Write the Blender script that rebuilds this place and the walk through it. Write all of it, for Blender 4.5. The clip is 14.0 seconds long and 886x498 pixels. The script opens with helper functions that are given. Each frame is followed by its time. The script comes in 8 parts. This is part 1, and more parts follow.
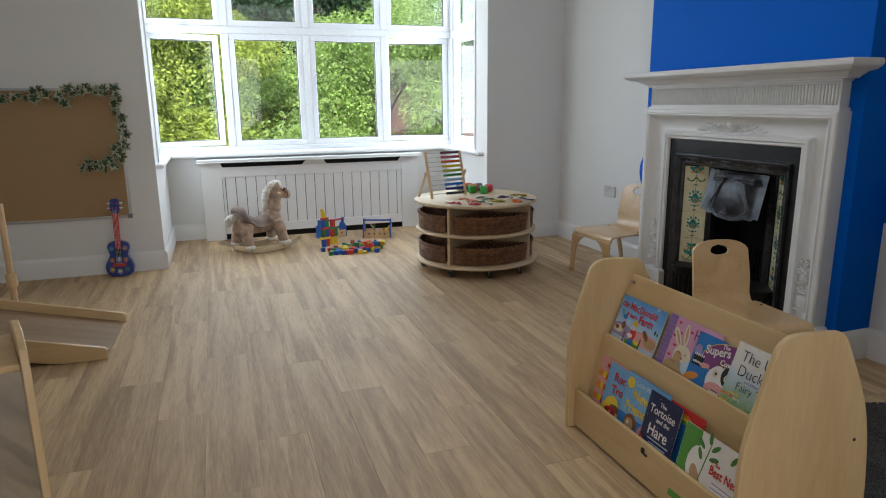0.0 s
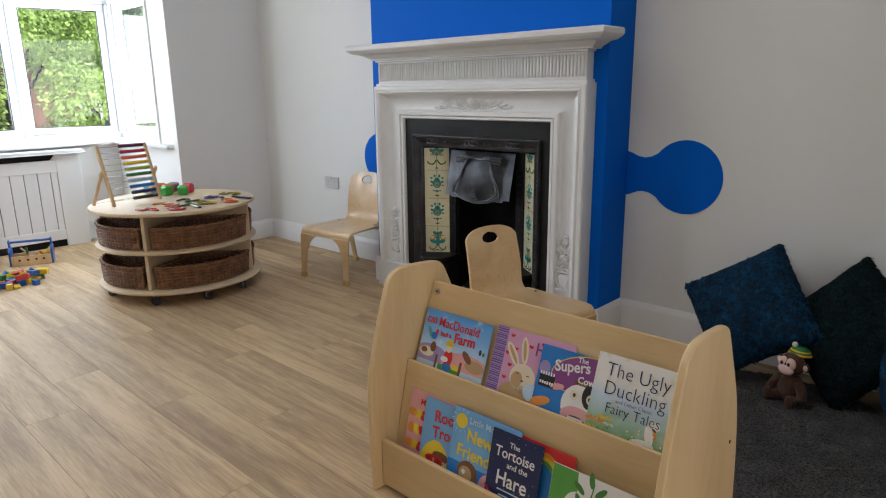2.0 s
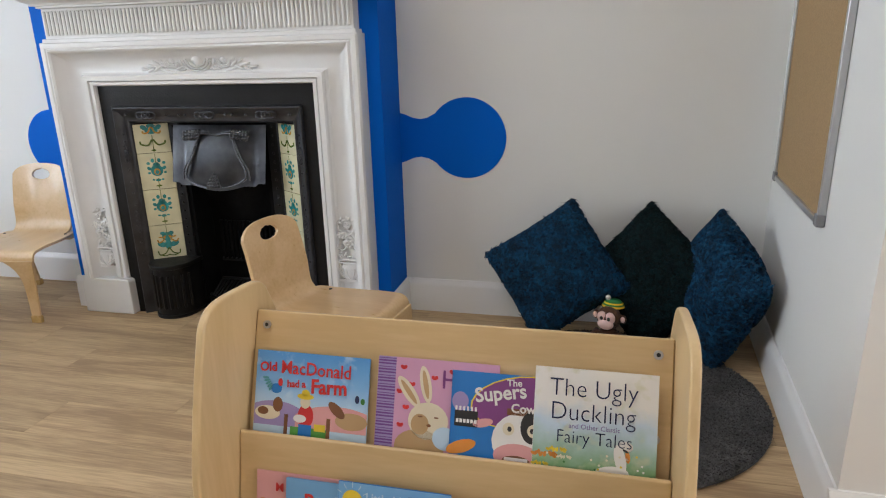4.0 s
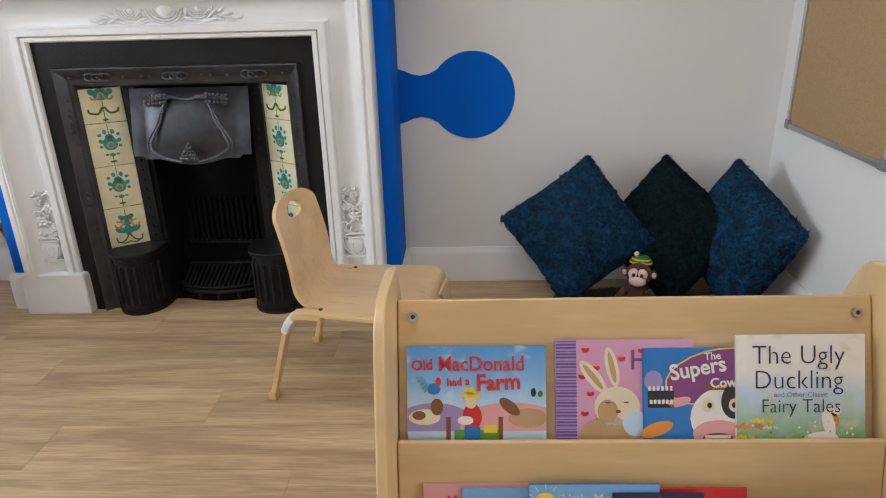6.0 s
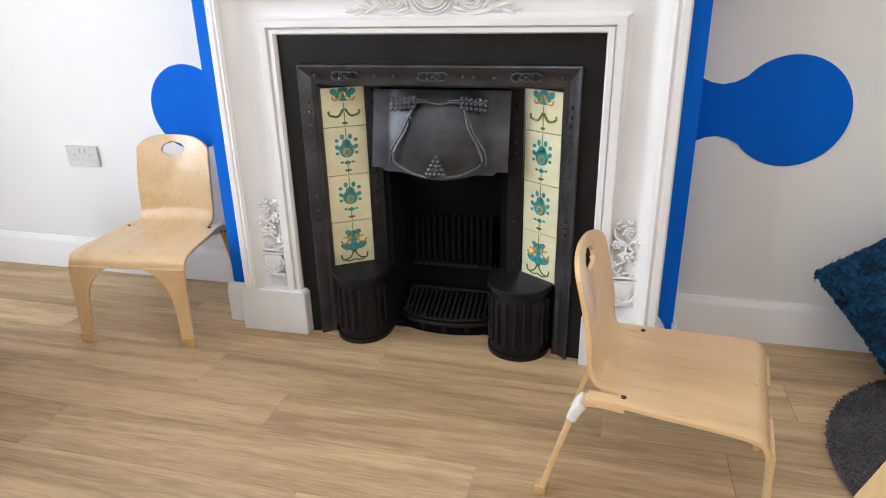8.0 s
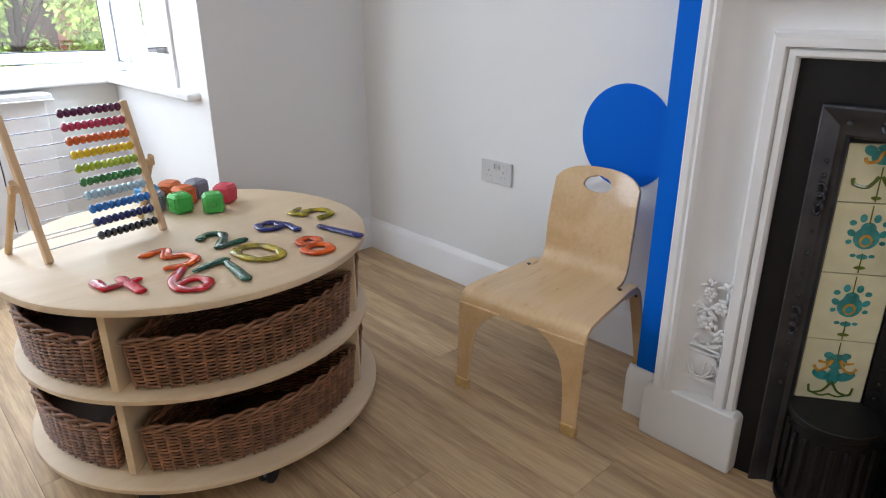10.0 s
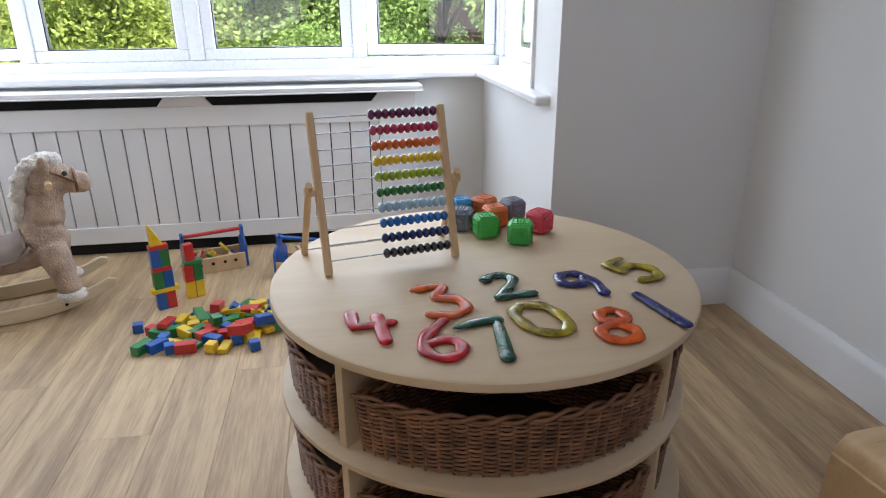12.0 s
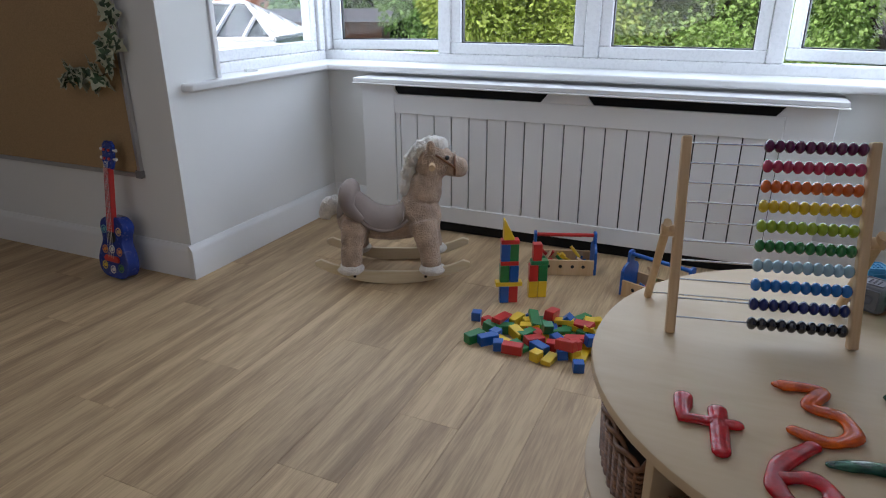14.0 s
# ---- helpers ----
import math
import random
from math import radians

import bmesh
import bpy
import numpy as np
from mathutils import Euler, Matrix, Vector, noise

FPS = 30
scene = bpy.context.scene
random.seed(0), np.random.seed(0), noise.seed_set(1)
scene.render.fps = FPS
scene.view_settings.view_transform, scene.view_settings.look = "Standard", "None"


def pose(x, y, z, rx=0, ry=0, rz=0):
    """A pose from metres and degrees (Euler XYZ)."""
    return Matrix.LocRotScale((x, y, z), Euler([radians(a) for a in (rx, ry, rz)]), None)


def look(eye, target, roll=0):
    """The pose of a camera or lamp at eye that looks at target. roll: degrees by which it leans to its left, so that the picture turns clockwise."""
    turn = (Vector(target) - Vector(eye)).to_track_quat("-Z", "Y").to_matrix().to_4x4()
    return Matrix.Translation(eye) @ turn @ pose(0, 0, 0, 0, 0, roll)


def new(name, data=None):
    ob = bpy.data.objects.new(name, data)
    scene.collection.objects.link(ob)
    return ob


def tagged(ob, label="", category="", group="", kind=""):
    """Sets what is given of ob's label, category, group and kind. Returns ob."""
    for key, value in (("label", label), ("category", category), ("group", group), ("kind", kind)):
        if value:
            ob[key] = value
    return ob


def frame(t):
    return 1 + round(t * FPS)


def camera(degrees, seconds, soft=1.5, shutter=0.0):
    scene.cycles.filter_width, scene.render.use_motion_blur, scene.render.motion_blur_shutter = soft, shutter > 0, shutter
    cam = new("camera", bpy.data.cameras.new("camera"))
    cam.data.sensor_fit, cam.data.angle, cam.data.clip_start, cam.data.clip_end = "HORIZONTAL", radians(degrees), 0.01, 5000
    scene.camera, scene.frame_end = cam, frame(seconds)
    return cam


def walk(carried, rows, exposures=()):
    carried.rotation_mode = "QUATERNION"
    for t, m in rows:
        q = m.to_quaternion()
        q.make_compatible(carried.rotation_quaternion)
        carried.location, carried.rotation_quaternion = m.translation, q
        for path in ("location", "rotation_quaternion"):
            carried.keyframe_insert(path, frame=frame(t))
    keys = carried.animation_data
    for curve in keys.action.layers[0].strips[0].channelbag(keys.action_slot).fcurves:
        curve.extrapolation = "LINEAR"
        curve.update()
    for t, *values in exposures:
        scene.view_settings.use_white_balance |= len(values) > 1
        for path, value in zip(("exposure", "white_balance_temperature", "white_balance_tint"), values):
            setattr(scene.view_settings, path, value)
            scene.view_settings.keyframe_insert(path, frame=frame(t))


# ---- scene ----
cam = camera(69.1, 14.0, soft=1.1)
PATH = [
    (0, (0.358, 0.681, 1.229), (0.999, 2.523, 0.783), -0.6),
    (0.5, (0.355, 0.834, 1.207), (1.174, 2.604, 0.764), -0.6),
    (1, (0.341, 1.018, 1.183), (1.394, 2.66, 0.741), -0.6),
    (1.5, (0.374, 1.214, 1.151), (1.645, 2.69, 0.694), -0.7),
    (2, (0.455, 1.377, 1.145), (1.883, 2.693, 0.667), -0.7),
    (2.5, (0.515, 1.495, 1.131), (2.073, 2.638, 0.614), -0.9),
    (3, (0.571, 1.652, 1.107), (2.277, 2.542, 0.562), -1.0),
    (3.5, (0.628, 1.825, 1.098), (2.444, 2.449, 0.541), -1.0),
    (3.7, (0.653, 1.889, 1.097), (2.49, 2.442, 0.532), -1.2),
    (5.8, (0.739, 2.489, 1.082), (2.609, 2.56, 0.376), -1.5),
    (6, (0.765, 2.542, 1.08), (2.635, 2.608, 0.374), -1.5),
    (6.5, (0.86, 2.655, 1.063), (2.728, 2.726, 0.351), -1.5),
    (7, (0.943, 2.764, 1.077), (2.804, 2.871, 0.353), -1.3),
    (7.5, (1.059, 2.9, 1.083), (2.904, 3.169, 0.358), -1.1),
    (8, (1.165, 3.023, 1.103), (2.964, 3.49, 0.365), -1.2),
    (8.5, (1.273, 3.15, 1.102), (3.001, 3.843, 0.371), -1.0),
    (9, (1.391, 3.265, 1.115), (2.978, 4.242, 0.389), -0.8),
    (9.2, (1.417, 3.307, 1.108), (2.942, 4.382, 0.389), -0.6),
    (11.3, (1.824, 3.803, 1.092), (2.528, 5.535, 0.379), -0.5),
    (11.5, (1.845, 3.828, 1.091), (2.422, 5.605, 0.377), -0.5),
    (12, (1.885, 3.866, 1.083), (2.185, 5.711, 0.37), -0.3),
    (12.5, (1.891, 3.924, 1.075), (1.967, 5.79, 0.359), -0.3),
    (13, (1.899, 3.987, 1.076), (1.676, 5.841, 0.36), -0.3),
    (13.5, (1.902, 4.045, 1.074), (1.377, 5.835, 0.355), -0.3),
    (14, (1.896, 4.078, 1.092), (1.131, 5.778, 0.368), -0.2),
]
EXPOSURES = [(0, 0.98, 6100, 12), (0.5, 1.42, 6100, 12), (1, 1.44, 6150, 13), (1.5, 1.32, 6200, 14), (2.5, 1.66, 6200, 14), (3.0, 1.84, 6200, 14), (3.7, 1.92, 6200, 14), (5.8, 2.05, 6250, 16), (7, 2.10, 6250, 16), (8.5, 2.54, 6250, 17), (9.2, 2.12, 6200, 17), (11.3, 1.18, 6050, 17), (12.5, 0.90, 5950, 18), (13.5, 0.37, 5850, 17), (14, 0.32, 5850, 17)]
# the last two are watts of added, unseen fill lamps
SKY, SUN, DAY, CEILING_FILL, BACK_FILL = 0.15, 5.0, 38.0, 5.0, 15.0
walk(cam, [(t, look(eye, target, roll)) for t, eye, target, roll in PATH], EXPOSURES)

# ---- world, sun, window light and added fill ----
world = bpy.data.worlds.new("world")
scene.world = world
world.use_nodes = True
wn = world.node_tree.nodes
sky = wn.new("ShaderNodeTexSky")
sky.sky_type = 'NISHITA'
sky.sun_disc = False
sky.sun_elevation = radians(52)
sky.sun_rotation = radians(200)
sky.air_density, sky.dust_density = 1.0, 2.5
world.node_tree.links.new(sky.outputs[0], wn["Background"].inputs[0])
wn["Background"].inputs[1].default_value = SKY

sun = new("sun", bpy.data.lights.new("sun", 'SUN'))
sun.data.energy, sun.data.angle, sun.data.color = SUN, radians(3.0), (1.0, 0.95, 0.86)
sun.matrix_basis = look((0, -20, 26), (6, 0, 0))


def area_lamp(name, at, to, w, h, watts, col=(0.88, 0.95, 1.0)):
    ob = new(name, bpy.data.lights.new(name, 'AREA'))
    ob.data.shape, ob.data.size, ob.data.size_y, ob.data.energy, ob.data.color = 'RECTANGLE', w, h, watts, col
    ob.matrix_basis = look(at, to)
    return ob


area_lamp("window_daylight", (1.27, 7.42, 1.62), (1.27, 5.0, 1.35), 2.7, 1.5, DAY)
area_lamp("window_daylight_side", (-0.36, 6.6, 1.62), (1.5, 6.4, 1.4), 0.85, 1.45, DAY * 0.36)
area_lamp("window_daylight_far_side", (2.92, 6.6, 1.62), (1.0, 6.4, 1.4), 0.85, 1.45, DAY * 0.36)
# added fill from behind the camera; the back wall has no opening
area_lamp("unseen_back_fill", (0.3, -1.5, 1.35), (0.5, 3.0, 0.9), 2.2, 1.7, BACK_FILL, (1.0, 0.98, 0.95))
# added fill from above; the ceiling has no known fitting
area_lamp("unseen_ceiling_fill", (1.3, 2.9, 2.59), (1.3, 2.9, 0), 1.6, 1.6, CEILING_FILL, (1.0, 0.97, 0.93))


# ---- materials ----
def mat(name, col, rough=0.5, metal=0.0, var=0.12, scale=6.0, bump=0.08, bscale=70.0, stretch=(1, 1, 1), rand=0.0, island=0.0,
        coat=0.0, dark=None, transmission=0.0, spec=0.5, sheen=0.0, rvar=0.1, dist=0.004):
    m = bpy.data.materials.new(name)
    m.use_nodes = True
    t = m.node_tree
    n, l = t.nodes, t.links
    b = n["Principled BSDF"]
    b.inputs["Roughness"].default_value, b.inputs["Metallic"].default_value = rough, metal
    b.inputs["Coat Weight"].default_value = coat
    b.inputs["Coat Roughness"].default_value = 0.15
    b.inputs["Transmission Weight"].default_value = transmission
    b.inputs["Specular IOR Level"].default_value = spec
    b.inputs["Sheen Weight"].default_value = sheen
    co = n.new("ShaderNodeTexCoord")
    mp = n.new("ShaderNodeMapping")
    mp.inputs["Scale"].default_value = stretch
    l.new(co.outputs["Object"], mp.inputs["Vector"])
    big = n.new("ShaderNodeTexNoise")
    big.inputs["Scale"].default_value, big.inputs["Detail"].default_value = scale, 5
    l.new(mp.outputs[0], big.inputs["Vector"])
    ramp = n.new("ShaderNodeValToRGB")
    d = dark or tuple(c * (1 - 2 * var) for c in col)
    e = tuple(min(1, c * (1 + var * 0.6)) for c in col)
    ramp.color_ramp.elements[0].position, ramp.color_ramp.elements[1].position = 0.28, 0.72
    ramp.color_ramp.elements[0].color, ramp.color_ramp.elements[1].color = (*d, 1), (*e, 1)
    l.new(big.outputs["Fac"], ramp.inputs[0])
    out = ramp.outputs[0]
    if rand or island:
        h = n.new("ShaderNodeHueSaturation")
        mr = n.new("ShaderNodeMapRange")
        k = rand or island
        mr.inputs["To Min"].default_value, mr.inputs["To Max"].default_value = 1 - k, 1 + k
        if rand:
            l.new(n.new("ShaderNodeObjectInfo").outputs["Random"], mr.inputs[0])
        else:
            l.new(n.new("ShaderNodeNewGeometry").outputs["Random Per Island"], mr.inputs[0])
        l.new(mr.outputs[0], h.inputs["Value"])
        l.new(out, h.inputs["Color"])
        out = h.outputs[0]
    l.new(out, b.inputs["Base Color"])
    fine = n.new("ShaderNodeTexNoise")
    fine.inputs["Scale"].default_value, fine.inputs["Detail"].default_value = bscale, 4
    l.new(mp.outputs[0], fine.inputs["Vector"])
    rr = n.new("ShaderNodeMapRange")
    rr.inputs["To Min"].default_value, rr.inputs["To Max"].default_value = max(0.02, rough - rvar), min(1, rough + rvar)
    l.new(fine.outputs["Fac"], rr.inputs[0])
    l.new(rr.outputs[0], b.inputs["Roughness"])
    if bump:
        bp = n.new("ShaderNodeBump")
        bp.inputs["Strength"].default_value, bp.inputs["Distance"].default_value = bump, dist
        l.new(fine.outputs["Fac"], bp.inputs["Height"])
        l.new(bp.outputs[0], b.inputs["Normal"])
    return m


def wood(name, light, dark, axis=0, rough=0.45, scale=3.0, rand=0.0, coat=0.0, fine=0.35, long=0.07):
    """Veneer with long grain along the axis, in object space."""
    m = bpy.data.materials.new(name)
    m.use_nodes = True
    t = m.node_tree
    n, l = t.nodes, t.links
    b = n["Principled BSDF"]
    b.inputs["Coat Weight"].default_value = coat
    co = n.new("ShaderNodeTexCoord")
    vec = co.outputs["Object"]
    rnd = n.new("ShaderNodeObjectInfo").outputs["Random"]
    if rand:
        add = n.new("ShaderNodeVectorMath")
        add.operation = 'ADD'
        mul = n.new("ShaderNodeMath")
        mul.operation = 'MULTIPLY'
        mul.inputs[1].default_value = 37.0
        l.new(rnd, mul.inputs[0])
        l.new(vec, add.inputs[0])
        l.new(mul.outputs[0], add.inputs[1])
        vec = add.outputs[0]
    mp = n.new("ShaderNodeMapping")
    s = [1.0, 1.0, 1.0]
    s[axis] = long
    mp.inputs["Scale"].default_value = s
    l.new(vec, mp.inputs["Vector"])
    a = n.new("ShaderNodeTexNoise")
    a.inputs["Scale"].default_value, a.inputs["Detail"].default_value, a.inputs["Distortion"].default_value = scale * 5, 6, 0.9
    c = n.new("ShaderNodeTexNoise")
    c.inputs["Scale"].default_value, c.inputs["Detail"].default_value = scale * 60, 3
    l.new(mp.outputs[0], a.inputs["Vector"])
    l.new(mp.outputs[0], c.inputs["Vector"])
    mix = n.new("ShaderNodeMix")
    mix.data_type = 'FLOAT'
    mix.inputs[0].default_value = fine
    l.new(a.outputs["Fac"], mix.inputs[2])
    l.new(c.outputs["Fac"], mix.inputs[3])
    ramp = n.new("ShaderNodeValToRGB")
    ramp.color_ramp.elements[0].position, ramp.color_ramp.elements[1].position = 0.37, 0.61
    ramp.color_ramp.elements[0].color, ramp.color_ramp.elements[1].color = (*dark, 1), (*light, 1)
    l.new(mix.outputs[0], ramp.inputs[0])
    out = ramp.outputs[0]
    if rand:
        h = n.new("ShaderNodeHueSaturation")
        mr = n.new("ShaderNodeMapRange")
        mr.inputs["To Min"].default_value, mr.inputs["To Max"].default_value = 1 - rand, 1 + rand
        l.new(rnd, mr.inputs[0])
        l.new(mr.outputs[0], h.inputs["Value"])
        l.new(out, h.inputs["Color"])
        out = h.outputs[0]
    l.new(out, b.inputs["Base Color"])
    rr = n.new("ShaderNodeMapRange")
    rr.inputs["To Min"].default_value, rr.inputs["To Max"].default_value = rough - 0.08, rough + 0.1
    l.new(c.outputs["Fac"], rr.inputs[0])
    l.new(rr.outputs[0], b.inputs["Roughness"])
    bp = n.new("ShaderNodeBump")
    bp.inputs["Strength"].default_value, bp.inputs["Distance"].default_value = 0.12, 0.002
    l.new(mix.outputs[0], bp.inputs["Height"])
    l.new(bp.outputs[0], b.inputs["Normal"])
    return m


def glass_mat(name, tint=(1, 1, 1), rough=0.0):
    m = bpy.data.materials.new(name)
    m.use_nodes = True
    n, l = m.node_tree.nodes, m.node_tree.links
    out = n["Material Output"]
    n.remove(n["Principled BSDF"])
    tr, gl, mx, fr = n.new("ShaderNodeBsdfTransparent"), n.new("ShaderNodeBsdfGlossy"), n.new("ShaderNodeMixShader"), n.new("ShaderNodeMath")
    lw, pw = n.new("ShaderNodeLayerWeight"), n.new("ShaderNodeMath")
    pw.operation, pw.inputs[1].default_value = 'POWER', 5.0
    fr.operation, fr.inputs[1].default_value, fr.inputs[2].default_value = 'MULTIPLY_ADD', 0.9, 0.035
    l.new(lw.outputs["Facing"], pw.inputs[0])
    l.new(pw.outputs[0], fr.inputs[0])
    tr.inputs[0].default_value = (*tint, 1)
    gl.inputs["Roughness"].default_value = rough
    l.new(fr.outputs[0], mx.inputs[0])
    l.new(tr.outputs[0], mx.inputs[1])
    l.new(gl.outputs[0], mx.inputs[2])
    l.new(mx.outputs[0], out.inputs[0])
    return m


M_WALL = mat("matt_white_wall_paint", (0.76, 0.76, 0.735), 0.85, var=0.015, scale=1.2, bump=0.05, bscale=160)
M_CEIL = mat("ceiling_paint", (0.82, 0.82, 0.80), 0.9, var=0.015, bump=0.04)
M_TRIM = mat("white_satin_paint", (0.80, 0.80, 0.79), 0.38, var=0.02, scale=2, bump=0.03, bscale=90)
M_UPVC = mat("white_window_plastic", (0.82, 0.83, 0.84), 0.28, var=0.015, bump=0.0)
M_BLUE = mat("blue_wall_paint", (0.0, 0.122, 0.59), 0.7, var=0.03, scale=1.5, bump=0.05, bscale=150, spec=0.12)
M_PLASTER = mat("white_moulding_paint", (0.70, 0.70, 0.69), 0.5, var=0.03, bump=0.06, bscale=120)
M_IRON = mat("black_cast_iron", (0.010, 0.0098, 0.0098), 0.45, metal=0.0, var=0.2, scale=9, bump=0.25, bscale=140, spec=0.22)
M_HOOD = mat("burnished_cast_iron", (0.060, 0.062, 0.070), 0.33, metal=0.5, var=0.25, scale=12, bump=0.2, bscale=60)
M_BURN = mat("burnished_hood_iron", (0.15, 0.155, 0.17), 0.40, metal=0.75, var=0.25, scale=12, bump=0.25, bscale=40)
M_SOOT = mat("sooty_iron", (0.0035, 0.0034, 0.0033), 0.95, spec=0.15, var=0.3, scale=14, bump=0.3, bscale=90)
M_TILE = mat("cream_glazed_tile", (0.66, 0.64, 0.43), 0.14, var=0.06, scale=20, bump=0.02, rand=0.05, coat=0.5)
M_TEAL = mat("teal_glaze", (0.035, 0.30, 0.30), 0.15, var=0.25, scale=60, bump=0.02, coat=0.5)
M_OCHRE = mat("ochre_glaze", (0.58, 0.30, 0.04), 0.15, var=0.2, scale=60, bump=0.02, coat=0.5)
M_GREENG = mat("olive_glaze", (0.10, 0.15, 0.02), 0.15, var=0.2, scale=60, bump=0.02, coat=0.5)
M_PLANK = wood("oak_plank", (0.575, 0.412, 0.228), (0.315, 0.207, 0.110), 1, 0.58, 2.9, rand=0.10, fine=0.36, long=0.060)
M_DECK = wood("brown_ramp_deck", (0.30, 0.20, 0.115), (0.22, 0.14, 0.075), 0, 0.6, 2.0)
M_JOINT = mat("plank_joint", (0.2, 0.145, 0.09), 0.7, var=0.1)
M_BIRCH = wood("birch_ply_face", (0.66, 0.48, 0.255), (0.55, 0.38, 0.18), 0, 0.38, 1.6, fine=0.25, long=0.12, coat=0.15)
M_BIRCHY = wood("birch_ply_face_cross", (0.66, 0.48, 0.255), (0.55, 0.38, 0.18), 2, 0.38, 1.6, fine=0.25, long=0.12, coat=0.15)
M_EDGE = wood("ply_edge", (0.50, 0.34, 0.18), (0.33, 0.20, 0.09), 0, 0.5, 9.0, fine=0.5, long=0.05)
M_MAPLE = wood("maple_table_face", (0.62, 0.485, 0.315), (0.55, 0.405, 0.24), 0, 0.5, 1.3, fine=0.2, long=0.2)
M_CHAIR = wood("varnished_beech_ply", (0.68, 0.475, 0.255), (0.58, 0.38, 0.18), 1, 0.3, 1.6, fine=0.3, long=0.1, coat=0.35)
M_CAP = mat("yellowed_clear_plastic", (0.60, 0.40, 0.16), 0.25, var=0.1, scale=30, bump=0.02, coat=0.4)
M_TAPE = mat("white_cloth_tape", (0.72, 0.71, 0.69), 0.6, var=0.1, scale=40, bump=0.4, bscale=60)
M_PINE = wood("pale_pine", (0.66, 0.47, 0.27), (0.54, 0.35, 0.17), 2, 0.5, 3.0, fine=0.3)
M_ROCKER = wood("pale_rocker_wood", (0.66, 0.55, 0.37), (0.57, 0.45, 0.27), 0, 0.5, 2.5)
M_CORK = mat("cork_board", (0.40, 0.265, 0.13), 0.9, var=0.10, scale=220, bump=0.3, bscale=400)
M_ALU = mat("brushed_aluminium", (0.52, 0.52, 0.53), 0.35, metal=0.9, var=0.05, bump=0.02)
M_STEEL = mat("steel_wire", (0.6, 0.6, 0.6), 0.25, metal=1.0, var=0.05, bump=0)
M_RUBBER = mat("dark_rubber", (0.02, 0.02, 0.021), 0.6, var=0.1)
M_GREYP = mat("grey_plastic", (0.22, 0.22, 0.23), 0.45, var=0.05)
M_WICKER = mat("brown_willow", (0.28, 0.130, 0.058), 0.5, var=0.3, scale=25, bump=0.2, bscale=200, island=0.3)
# dark brown that paints the shade inside the baskets
M_DARKIN = mat("basket_inner_shade", (0.05, 0.027, 0.016), 0.8, var=0.2)
M_SOCK = mat("off_white_plastic", (0.58, 0.58, 0.56), 0.3, var=0.02, bump=0)
M_WHITEP = mat("white_plastic", (0.80, 0.80, 0.78), 0.3, var=0.02, bump=0)
M_FURB = mat("beige_plush", (0.55, 0.40, 0.285), 0.95, var=0.2, scale=22, bump=1.0, bscale=150, sheen=0.2, dist=0.01)
M_FURW = mat("cream_plush", (0.84, 0.79, 0.71), 0.95, var=0.12, scale=30, bump=0.9, bscale=160, sheen=0.5, dist=0.01)
M_SADDLE = mat("taupe_suede", (0.245, 0.19, 0.16), 0.9, var=0.06, scale=14, bump=0.2, bscale=300, sheen=0.05)
M_TEALF = mat("teal_shaggy_pile", (0.004, 0.046, 0.105), 0.85, var=0.3, scale=25, bump=0.2, island=0.65, spec=0.25)
M_DKGRN = mat("bottle_green_pile", (0.0025, 0.014, 0.016), 0.85, var=0.25, scale=25, bump=0.2, island=0.6, spec=0.2)
M_RUG = mat("charcoal_rug_pile", (0.094, 0.091, 0.090), 0.95, var=0.22, scale=9, bump=0.3, island=0.25)
# black for small parts; also paints the shade inside the radiator cover
M_BLACK = mat("black_shade_and_parts", (0.01, 0.01, 0.01), 0.9, var=0.1)
M_GLASS = glass_mat("window_glass", (0.97, 0.985, 0.98))
M_MIRROR = mat("acrylic_mirror", (0.55, 0.57, 0.58), 0.06, metal=1.0, var=0.02, bump=0.0, rvar=0.02)
M_RED = mat("red_paint", (0.55, 0.025, 0.02), 0.32, var=0.08, scale=20, coat=0.3, bump=0.03)
M_YEL = mat("yellow_paint", (0.78, 0.52, 0.015), 0.32, var=0.06, scale=20, coat=0.3, bump=0.03)
M_GRN = mat("green_paint", (0.02, 0.20, 0.055), 0.32, var=0.08, scale=20, coat=0.3, bump=0.03)
M_BLU = mat("blue_paint", (0.012, 0.10, 0.40), 0.32, var=0.08, scale=20, coat=0.3, bump=0.03)
M_NAVY = mat("navy_gloss_paint", (0.008, 0.035, 0.26), 0.25, var=0.1, scale=10, coat=0.5, bump=0.02)


# ---- mesh helpers ----
def bmnew():
    return bmesh.new()


def box(bm, x0, x1, y0, y1, z0, z1, m=None):
    r = bmesh.ops.create_cube(bm, size=1.0)["verts"]
    t = Matrix.Translation(((x0 + x1) / 2, (y0 + y1) / 2, (z0 + z1) / 2)) @ Matrix.Diagonal((x1 - x0, y1 - y0, z1 - z0, 1))
    bmesh.ops.transform(bm, matrix=(m @ t if m else t), verts=r)
    return r


def ball(bm, c, r, m=None, u=16, v=10):
    vs = bmesh.ops.create_uvsphere(bm, u_segments=u, v_segments=v, radius=1.0)["verts"]
    r = r if hasattr(r, "__len__") else (r, r, r)
    t = Matrix.Translation(c) @ (m or Matrix()) @ Matrix.Diagonal((*r, 1))
    bmesh.ops.transform(bm, matrix=t, verts=vs)
    return vs


